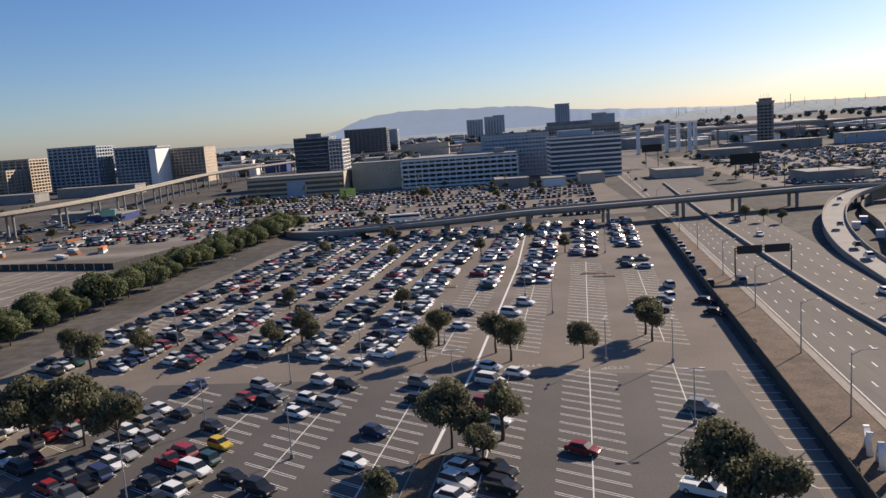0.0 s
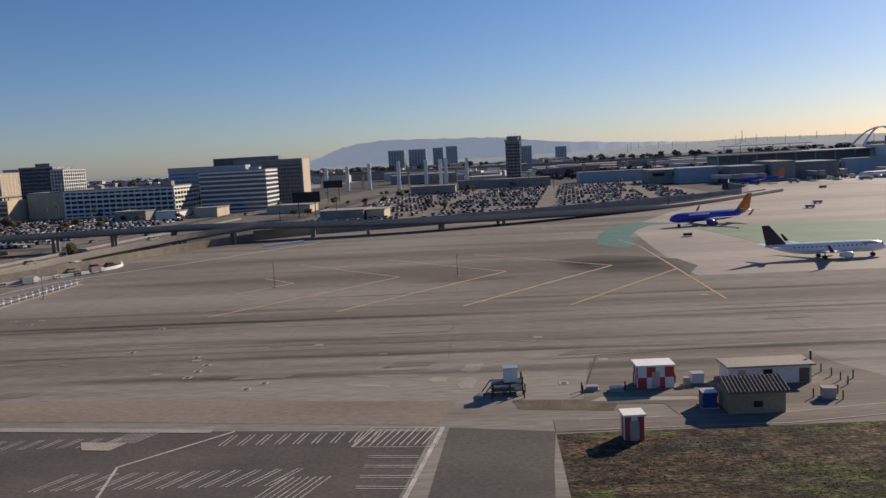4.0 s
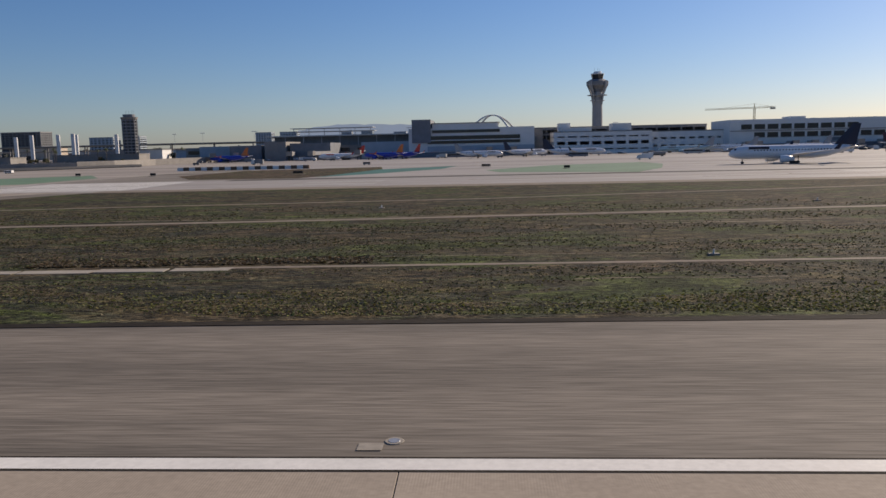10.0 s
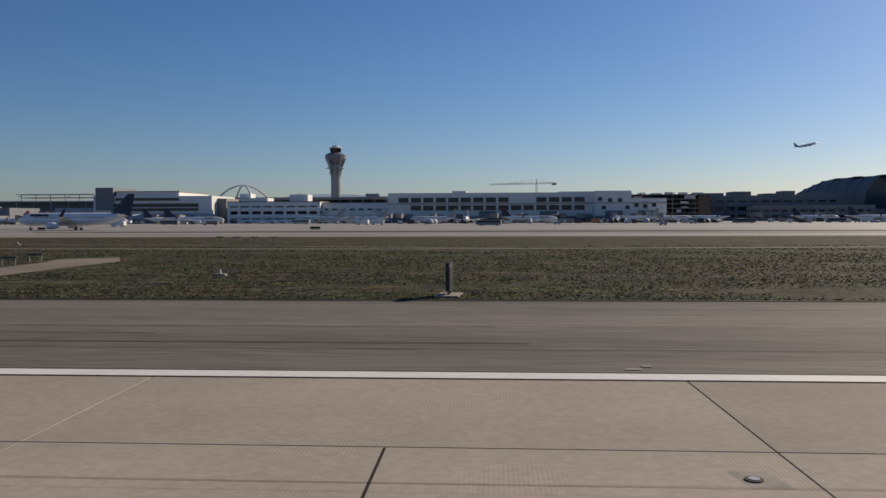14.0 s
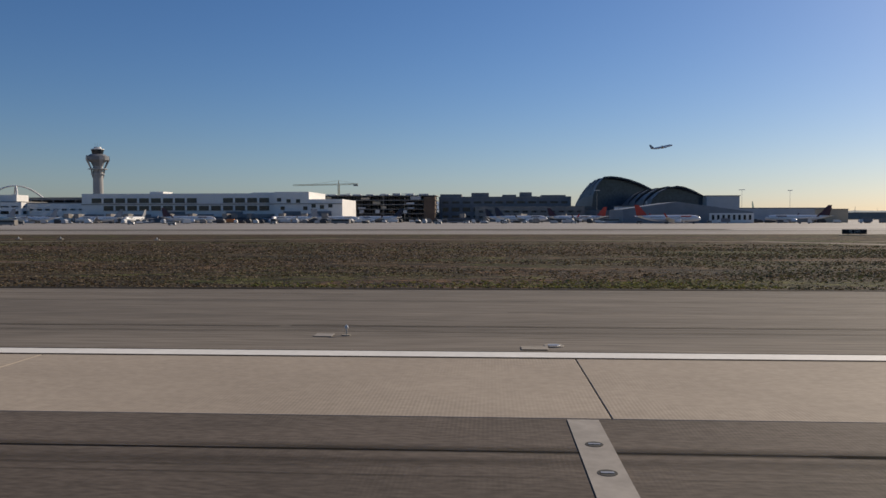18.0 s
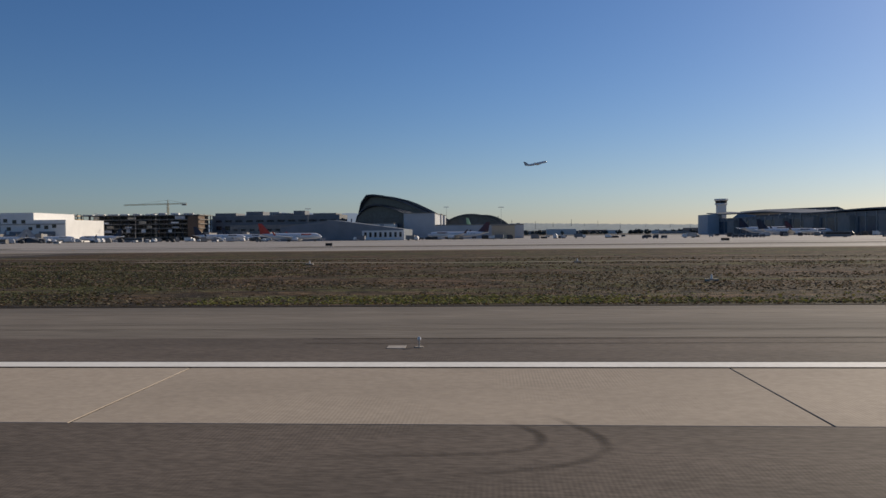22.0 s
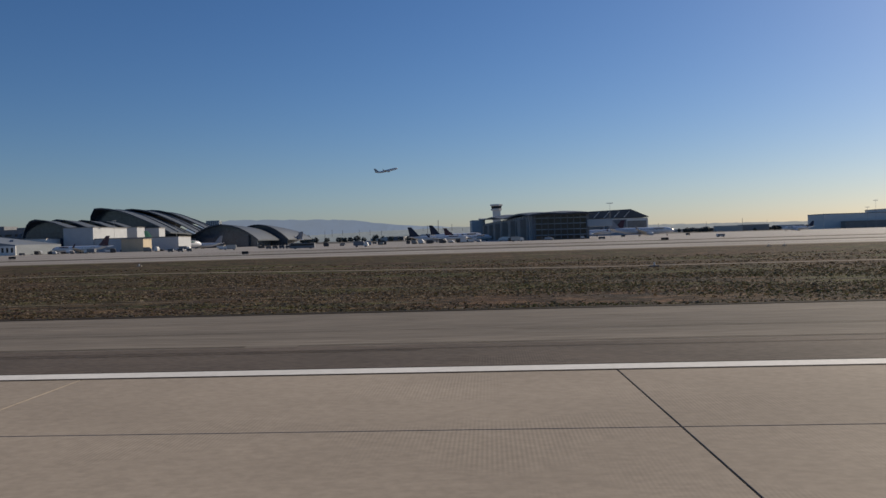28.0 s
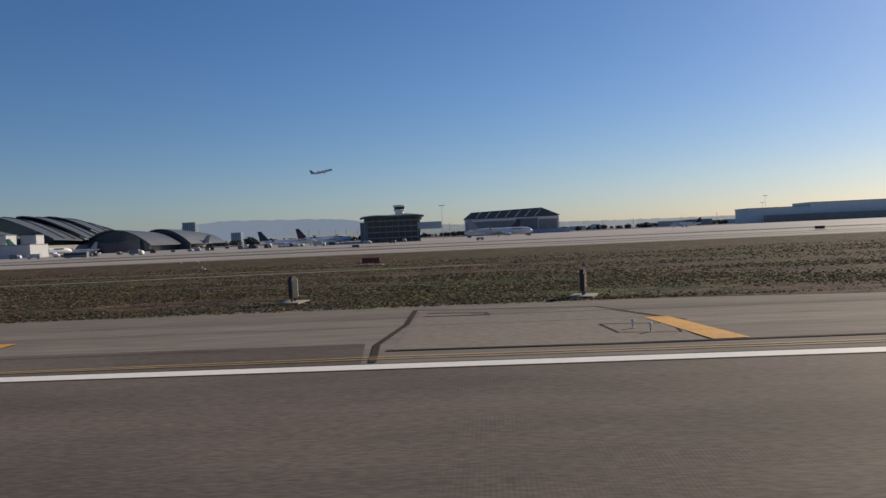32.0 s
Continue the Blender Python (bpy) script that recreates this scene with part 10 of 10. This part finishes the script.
# grass tufts along the near edge of the infield
def tufts(name, n, xr, yr, hr, m, seed, label):
    r = np.random.RandomState(seed)
    x = r.uniform(*xr, n)
    y = yr[0] + (yr[1] - yr[0]) * r.beta(0.8, 1.6, n)
    keep = np.ones(n, bool)
    left = np.interp(y, [38, 46, 54, 72, 130, 181], [1404, 1405.5, 1409.5, 1410.5, 1406, 1400])
    right = np.interp(y, [41, 44, 49, 55, 60, 75, 110, 150, 181], [1492, 1466, 1460, 1458, 1457.5, 1456.5, 1457.5, 1461.5, 1466.5])
    keep &= (x < left) | (x > right)
    clump = np.sin(x * 0.19 + np.sin(y * 0.3) * 2) + np.sin(y * 0.43 + x * 0.05) + r.normal(size=n) * 0.8
    patchy = np.sin(x * 0.031 + 1.3 * np.sin(y * 0.05)) + np.sin(y * 0.11 + x * 0.017) + 0.7 * np.sin(x * 0.083 - y * 0.06)
    keep &= clump > -0.5 - 0.45 * patchy
    for pts, wide in PATHS + TRACKS:
        for (ax, ay), (bx_, by_) in zip(pts, pts[1:]):
            u = np.clip(((x - ax) * (bx_ - ax) + (y - ay) * (by_ - ay)) / ((bx_ - ax) ** 2 + (by_ - ay) ** 2), 0, 1)
            keep &= np.hypot(x - ax - u * (bx_ - ax), y - ay - u * (by_ - ay)) > wide / 2 + 0.5 + 0.012 * y + 0.25 * np.sin(x * 0.7)
    keep &= (x > 664.4 + (64 - y) * 0.95) | (x < 600)
    keep &= (x > 600) | (x < np.interp(y, [20, 41.5, 51, 61, 63.2, 73, 85, 94.8, 97, 101], [544, 555, 562, 569, 556, 544, 531, 516, 499, 464]) - 0.5)
    keep &= (x > 600) | (y < np.interp(x, [369, 440, 463, 500, 520], [84.5, 87, 101, 96.5, 94]))
    x, y = x[keep], y[keep]
    n = len(x)
    h = r.uniform(*hr, n)
    w = h * r.uniform(0.6, 1.7, n) * (0.6 + y / 110)
    h = h * (0.75 + y / 160)
    a = r.uniform(0, 2 * np.pi, n)
    lean = h * r.uniform(0.7, 2.6, n)
    px, py = np.cos(a), np.sin(a)
    z = np.full(n, 0.055)
    B = np.stack([x, y, z], 1)
    side = np.stack([-py * w, px * w, 0 * z], 1)
    tip = B + np.stack([px * lean, py * lean, h], 1)
    P = np.stack([B - side, B + side, tip + side * 0.7, tip - side * 0.55], 1).reshape(-1, 3) * S
    me = bpy.data.meshes.new(name)
    me.from_pydata(P.tolist(), [], np.arange(4 * n).reshape(-1, 4).tolist())
    me.materials.append(m)
    me.update()
    return tagged(new(name, me), label, "grass", "", "stuff")


TUFT = thin(picked("mixed_grass_tufts", [(0.3, (0.08, 0.094, 0.036)), (0.2, (0.105, 0.096, 0.05)), (0.26, (0.058, 0.066, 0.031)), (0.14, (0.074, 0.064, 0.038)), (0.1, (0.17, 0.145, 0.092))], 0.95, True), 0.3)
TUFT_D = thin(picked("dry_grass_tufts", [(0.26, (0.125, 0.09, 0.052)), (0.2, (0.088, 0.08, 0.038)), (0.26, (0.066, 0.053, 0.032)), (0.16, (0.09, 0.064, 0.04)), (0.12, (0.2, 0.16, 0.105))], 0.95, True), 0.3)
TUFT_Y = thin(picked("bright_grass_tufts", [(0.4, (0.17, 0.178, 0.045)), (0.35, (0.125, 0.138, 0.04)), (0.25, (0.19, 0.168, 0.065))], 0.95, True), 0.35)
tufts("grass_tufts", 230000, (666, 1130), (43.0, 125), (0.03, 0.08), TUFT, 11, "uneven low green grass tufts in the infield")
tufts("dry_grass_tufts", 130000, (1130, 1410), (43.2, 125), (0.03, 0.08), TUFT_D, 12, "dry brown grass tufts along the shoulder")
tufts("grass_tufts", 40000, (1330, 1410), (43.2, 110), (0.03, 0.08), TUFT, 17, "low olive-green grass tufts before the taxiway")
TUFT_P = thin(picked("pale_dry_grass_tufts", [(0.35, (0.19, 0.145, 0.095)), (0.3, (0.14, 0.105, 0.066)), (0.2, (0.1, 0.078, 0.05)), (0.15, (0.27, 0.22, 0.155))], 0.95, True), 0.3)
tufts("pale_grass_tufts", 60000, (1640, 1850), (47, 110), (0.03, 0.07), TUFT_P, 19, "pale straw-brown dry grass in the infield")
tufts("pale_grass_tufts", 25000, (1150, 1330), (50, 110), (0.03, 0.07), TUFT_P, 20, "pale straw-brown dry grass in the infield")
tufts("grass_tufts", 40000, (1456, 1530), (42.5, 120), (0.03, 0.08), TUFT, 16, "low dark green grass tufts beside the taxiway")
tufts("dry_grass_tufts", 290000, (1490, 2110), (41.0, 125), (0.03, 0.08), TUFT_D, 13, "uneven low brown grass tufts in the infield")
tufts("grass_tufts", 50000, (1830, 1990), (41.2, 75), (0.03, 0.08), TUFT, 18, "dark green grass tufts near the shoulder")
for k, (x0, x1, y0, y1) in enumerate(((686, 716, 43, 55), (730, 776, 43, 55), (720, 736, 43, 48), (775, 805, 43.4, 52), (860, 925, 43.2, 49), (940, 1008, 43.4, 52), (1300, 1330, 44, 50), (1536, 1560, 42, 48), (1560, 1590, 42, 50))):
    tufts("bright_grass_tufts", 4500, (x0, x1), (y0, y1), (0.03, 0.08), TUFT_Y, 30 + k, "bright yellow-green patch of grass near the shoulder")
tufts("rust_grass_tufts", 5000, (733, 762), (62.5, 67), (0.05, 0.13), TUFT_D, 51, "patch of rust-brown dry grass by the drain strip")
tufts("grass_tufts", 80000, (371, 570), (22, 96), (0.03, 0.075), TUFT, 15, "uneven grass tufts beside the apron")
tufts("pale_grass_tufts", 60000, (430, 570), (22, 96), (0.03, 0.07), TUFT_P, 21, "pale dry grass tufts beside the apron")


# ---- distance ----
bm = bmesh.new()
ridge = [(-1520, 20), (-1426, 65), (-1260, 108), (-1080, 180), (-926, 208), (-640, 235), (-317, 225), (146, 216), (324, 210), (516, 198), (933, 140), (1455, 106), (1800, 92), (2180, 72), (2800, 60), (3460, 56), (4400, 45)]
fine = []
for (x0, z0), (x1, z1) in zip(ridge, ridge[1:]):
    for k in range(6):
        t = k / 6
        fine.append((x0 + (x1 - x0) * t, z0 + (z1 - z0) * t + rng.uniform(-5, 5)))
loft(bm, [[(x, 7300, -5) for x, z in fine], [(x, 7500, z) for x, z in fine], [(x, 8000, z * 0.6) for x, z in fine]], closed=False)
tagged(new("backdrop_hills", as_mesh("backdrop_hills", bm, HILL)), "low hills on the horizon, haze painted blue-grey and glowing", "hills", "", "structure")
bm = bmesh.new()
bank = [(-4000, 22), (-3000, 26), (-1800, 28), (-700, 25), (0, 26), (500, 30), (900, 45), (1300, 60), (1700, 70), (2000, 62), (2600, 50), (3500, 42), (5200, 35), (7000, 30)]
fine = []
for (x0, z0), (x1, z1) in zip(bank, bank[1:]):
    for k in range(40):
        t = k / 40
        fine.append((x0 + (x1 - x0) * t, z0 + (z1 - z0) * t + rng.uniform(-2, 2)))
loft(bm, [[(x, 3700, -2) for x, z in fine], [(x, 4000, z * 0.8) for x, z in fine], [(x, 4300, z * 0.6) for x, z in fine]], closed=False)
tagged(new("backdrop_rise", as_mesh("backdrop_rise", bm, RISE, True)), "long low wooded rise before the hills, tinted and glowing for haze", "hills", "", "structure")
STACK = thing("refinery_stack", 1579, 3900, 0, 0, "thin distant refinery stack", "chimney", "refinery stacks")
bm = bmesh.new()
cyl(bm, 0, 0, 0, 88, 1.9, 1.3, 8)
part("shaft", bm, WALL_GREY, STACK)
bm = bmesh.new()
cyl(bm, 0, 0, 88, 91, 1.7, 1.7, 8)
part("tip", bm, WALL_DARK, STACK)
for x, sc in ((1020, 0.85), (1045, 0.9), (1090, 0.86), (1180, 0.8), (1240, 0.85), (1300, 0.82), (1500, 0.8), (1530, 0.92), (1560, 0.86), (1600, 0.96), (1647, 0.98), (1700, 0.84), (1760, 0.87), (1850, 0.9), (1944, 1.05), (2010, 0.85), (2073, 0.8), (2170, 0.84), (2300, 0.7), (2420, 0.75), (2500, 0.7), (2650, 0.72), (2900, 0.66), (3050, 0.8), (3200, 0.6)):
    t = copy_thing(STACK, at(x, 3880 + rng.uniform(-60, 60), 0))
    t.scale = (sc * 0.8, sc * 0.8, sc * rng.uniform(0.6, 0.85))
# far tree belts and far low buildings
blobs = []
for k in range(900):
    f = rng.random()
    if k > 760:
        x, y, r = rng.uniform(400, 650), rng.uniform(860, 1400), rng.uniform(3, 6)
    elif f < 0.35:
        x, y, r = rng.uniform(1560, 3400), rng.uniform(1650, 2300), rng.uniform(3.5, 7)
    elif f < 0.7:
        x, y, r = rng.uniform(-1600, 1500), rng.uniform(1500, 3000), rng.uniform(6, 12)
    else:
        x, y, r = rng.uniform(-1200, 0), rng.uniform(950, 1500), rng.uniform(4, 8)
    blobs.append((x, y, r * 0.8, r))
tagged(new("far_woods", leaf_cloud(blobs, 60000, 2.4, 9, FARTREE, "far_woods")), "distant dark tree belts", "trees", "", "stuff")
bm = bmesh.new()
for k in range(700):
    f = rng.random()
    if k > 600:
        x, y = rng.uniform(250, 700), rng.uniform(1000, 1700)
    elif f < 0.5:
        x, y = rng.uniform(-1500, 700), rng.uniform(1100, 3400)
    elif f < 0.75:
        x, y = rng.uniform(-1800, -450), rng.uniform(600, 1600)
    else:
        x, y = rng.uniform(1500, 4200), rng.uniform(1700, 3600)
    obx(bm, x, y, 0, rng.uniform(15, 70), rng.uniform(15, 40), rng.uniform(5, 14), rng.uniform(-10, 10))
tagged(new("far_roofscape", as_mesh("far_roofscape", bm, picked("mixed_far_walls", [(0.3, (0.5, 0.47, 0.42)), (0.25, (0.3, 0.28, 0.26)), (0.2, (0.62, 0.6, 0.57)), (0.15, (0.2, 0.2, 0.21)), (0.1, (0.35, 0.25, 0.2))], 0.85, True))), "distant low city roofs and sheds", "buildings", "", "stuff")


# ---- runway slabs ----
runway = thing("runway", 0, 0, 0, 0, "near runway of large concrete slabs and grooved asphalt", "runway", "", "structure")
sheet("runway_bed", [(600, -60), (600, 22.9), (2300, 22.9), (2300, -60)], 0.055, SEAL, "dark joint sealant between slabs", "runway", runway)


def slab_mesh(w, d, skew):
    bm = bmesh.new()
    g, b = 0.016, 0.012
    loft(bm, [[(g, g, 0.03), (w - g, g, 0.03), (w - g, d - g, 0.03), (g, d - g, 0.03)], [(g, g, 0.062), (w - g, g, 0.062), (w - g, d - g, 0.062), (g, d - g, 0.062)], [(g + b, g + b, 0.072), (w - g - b, g + b, 0.072), (w - g - b, d - g - b, 0.072), (g + b, d - g - b, 0.072)]])
    for v in bm.verts:
        v.co.x -= skew * v.co.y
    return as_mesh("slab", bm, CONC)


JOINTS = (610, 669, 769.1, 869.6, 884.5, 913.2, 985.1, 1041.2, 1056.1, 1211.5, 1240.7, 1256.2, 1286.0, 1316.2, 1377.4, 1438.9, 1499.2, 1544.4, 1559.3, 1604.9, 1650.4, 1742.1, 1757.1, 1847.6, 1862.9, 1885.9, 1901.2, 1915.5)
for x0, x1 in zip(JOINTS, JOINTS[1:]):
    n = max(1, round((x1 - x0) / 15.1))
    w = (x1 - x0) / n
    for y0, d in ((15.45, 7.45), (7.85, 7.6)):
        skew = float(np.interp(x0, [1000, 1150, 1440, 1600, 1900], [0.02, 0.005, 0, 0.011, 0.042]))
        me = slab_mesh(w, d, skew)
        for k in range(n):
            x = x0 + k * w
            if 1083 < x + 7 < 1585 and y0 < 15:
                continue
            o = part("slab", me, None, runway)
            o.location = ((x + skew * (22.9 - y0)) * S, y0 * S, 0)
sheet("grooved_asphalt", [(1083, -40), (1083, 15.45), (1585, 15.45), (1585, -40)], 0.068, GROOVED, "dark grooved asphalt of the runway", "runway", runway)
sheet("grooved_asphalt", [(1922.65, 22.9), (2300, 22.9), (2300, -40), (1922.85, -40)], 0.074, GROOVED, "dark grooved asphalt of the runway", "runway", runway)
sheet("old_slab", [(1915.55, -40), (1915.55, 22.9), (1922.65, 22.9), (1922.85, -40)], 0.07, CONC_PALE, "pale concrete slab before the asphalt", "runway", runway)
sheet("stain", [(1915.7, 17.6), (1918, 17.9), (1922.55, 17.7), (1922.5, 19.7), (1919, 19.8), (1915.7, 20.2)], 0.0725, CONC, "dark stain band on the concrete", "stain", runway)
lines("slab_joint", [([(1915.6, 15.5), (1922.7, 16.1)], 0.05)], 0.073, SEAL, "", parent=runway)
sheet("inner_concrete", [(610, 7.8), (1083, 7.8), (1083, -40), (610, -40)], 0.07, CONC, "worn inner runway concrete", "runway", runway)
sheet("inner_concrete", [(1585, 7.8), (1915.5, 7.8), (1915.5, -40), (1585, -40)], 0.07, CONC, "worn inner runway concrete", "runway", runway)
# rubber streaks on the touchdown zone
STREAK = mat("rubber_streaks", (0.05, 0.045, 0.04), 0.8, 0, 0.45, 0.3, 4.0, 0.2, (0.2, 1, 1))


def rubber_lines(x0, x1, rows, n, long, strong):
    """Thin dark rubber lines left by landing wheels, in tracks of a few each."""
    out = []
    for k in range(n):
        x = rng.uniform(x0, x1)
        L = rng.uniform(*long)
        y = rng.choice(rows) + rng.gauss(0, 0.07)
        out.append(([(x + L * i / 8, y + 0.02 * math.sin(i + k)) for i in range(9)], rng.choice([0.07, 0.1, 0.14, 0.3]), rng.uniform(*strong)))
    return out


rubber("rubber_streak", rubber_lines(930, 1083, (13.35, 13.2, 13.0), 22, (14, 50), (0.25, 0.6)), 0.0732, RUB_X, "thin dark rubber lines from landing wheels", runway)
rubber("rubber_streak", rubber_lines(1083, 1330, (13.5, 13.2, 12.4, 12.1, 11.8, 10.9, 10.4), 60, (12, 60), (0.35, 0.75)), 0.0705, RUB_X, "thin dark rubber lines from landing wheels", runway)
rubber("rubber_streak", [([(x + 9 * i, y + rng.uniform(-0.1, 0.1)) for i in range(10)], w, s) for x, y, w, s in ((1083, 12.2, 3.4, 0.28), (1165, 12.4, 3.2, 0.28), (1247, 12.1, 3.0, 0.25), (1215, 13.45, 0.6, 0.4), (1262, 13.4, 0.6, 0.45), (1225, 12.75, 0.7, 0.4), (1268, 12.7, 0.6, 0.4), (1130, 10.6, 2.6, 0.35), (1210, 10.4, 2.6, 0.35))], 0.0702, RUB_X, "broad band of dark rubber on the grooved asphalt", runway)
rubber("rubber_streak", rubber_lines(1330, 1530, (13.3, 12.4, 12.0, 10.9), 40, (10, 40), (0.25, 0.6)), 0.0705, RUB_X, "thin dark rubber lines from landing wheels", runway)
rubber("rubber_streak", rubber_lines(1586, 1615, (11.7,), 8, (3, 8), (0.4, 0.7)), 0.0732, RUB_X, "short dark rubber lines from wheels", runway)
lines("slab_joint", [([(1048.72, 15.4), (1048.75, 7.9)], 0.06)], 0.0728, SEAL, "", parent=runway)
sheet("light_pad", [(1054.9, 14.3), (1055.6, 14.3), (1055.8, 13.4), (1055.1, 13.4)], 0.0735, CONC_PALE, "pale concrete collar round an inset light", "pavement", runway)
inset = thing("inset_light", 1055.25, 13.85, 0.074, 0, "round metal runway light set flush in the slab", "light", "inset lights")
bm = bmesh.new()
tube(bm, [(0, 0, 0), (0, 0, 0.02)], 0.16, 14)
part("housing", bm, RUBBER, inset)
bm = bmesh.new()
tube(bm, [(0, 0, 0.015), (0, 0, 0.03)], 0.1, 12)
part("lens", bm, METAL, inset)
for q in ([(1054.7, 23.5), (1055.2, 23.5), (1055.3, 23.75), (1054.8, 23.8)], [(1055.3, 24.0), (1055.6, 24.0), (1055.6, 24.25), (1055.3, 24.25)]):
    sheet("utility_cover", q, 0.06, CONC_PALE, "small pale cover in the shoulder", "cover")
# thin pale scrape lines across a few slabs
rs = random.Random(29)
lines("scrape_line", [([(x - 0.3, 20 - rs.uniform(0, 4)), (x, 13.5), (x + 0.2, 10 + rs.uniform(0, 2))], 0.03) for x in (1864.0, 1865.6, 1866.0, 1866.7, 1867.1, 1867.6, 1868.3)], 0.0732, CONC_PALE, "", parent=runway)
# cracks sealed with tar on the shoulder
runs = []
for yy in (26.9, 28.2, 32.4, 36.6):
    x = 850
    while x < 1940:
        L = rng.uniform(18, 60)
        if not (1366 < x + L and x < 1504):
            runs.append(([(x + L * j / 5, yy + rng.uniform(-0.07, 0.07)) for j in range(6)], 0.09 if yy == 28.2 else rng.uniform(0.03, 0.06)))
        x += L * rng.uniform(0.95, 1.5)
for k in range(26):
    x = 690 + k * 52 + rng.uniform(-15, 15)
    if x < 840 or 1380 < x < 1500:
        continue
    n = rng.choice([2, 3])
    L = rng.uniform(20, 60)
    y = rng.uniform(26, 40)
    runs.append(([(x + L * j / 4, y + rng.uniform(-0.15, 0.15)) for j in range(5)], 0.07))
runs += [([(1607.6, 29.4), (1609.6, 27.4), (1612.4, 25.6), (1615, 24.4)], 0.2), ([(1586, 30.2), (1589, 30), (1592, 30.3)], 0.22), ([(665, 33), (672, 38), (680, 40.2), (682, 42)], 0.5), ([(1951.9, 23.3), (1951.5, 27), (1951.9, 33), (1951.7, 39)], 0.24), ([(1952, 25.6), (1959.6, 25.4), (1975, 25.6)], 0.22), ([(1952.4, 37.2), (1955.2, 36.6), (1955.4, 35.6), (1952.4, 35.8)], 0.18), ([(1951.7, 39), (1960.3, 37.6), (1963, 31)], 0.16), ([(1959.6, 30.6), (1959.9, 28), (1962, 27.6), (1962.2, 30.2), (1959.6, 30.6)], 0.1)]
lines("tar_cracks", runs, 0.062, SEAL, "dark tar-filled cracks in the shoulder", "crack")

# tyre arcs, dark scuffs and small pads seen close by
rubber("tyre_arc", [(dense([(1553.2, 15.8), (1553.8, 14.6), (1553.2, 13.6), (1550, 13.2)]), 0.3, 0.6), (dense([(1554, 16.4), (1554.9, 14.4), (1554.3, 13.0), (1552, 12.2)]), 0.3, 0.6)], 0.0745, RUB_X, "faint curved tyre mark on the runway")
for x in (977.2, 978.2, 978.8, 981.9):
    sheet("scuff", rect(x - 0.18, x + 0.18, 15.48, 15.72), 0.0745, STREAK, "dark square scuff at a slab joint", "stain", runway)
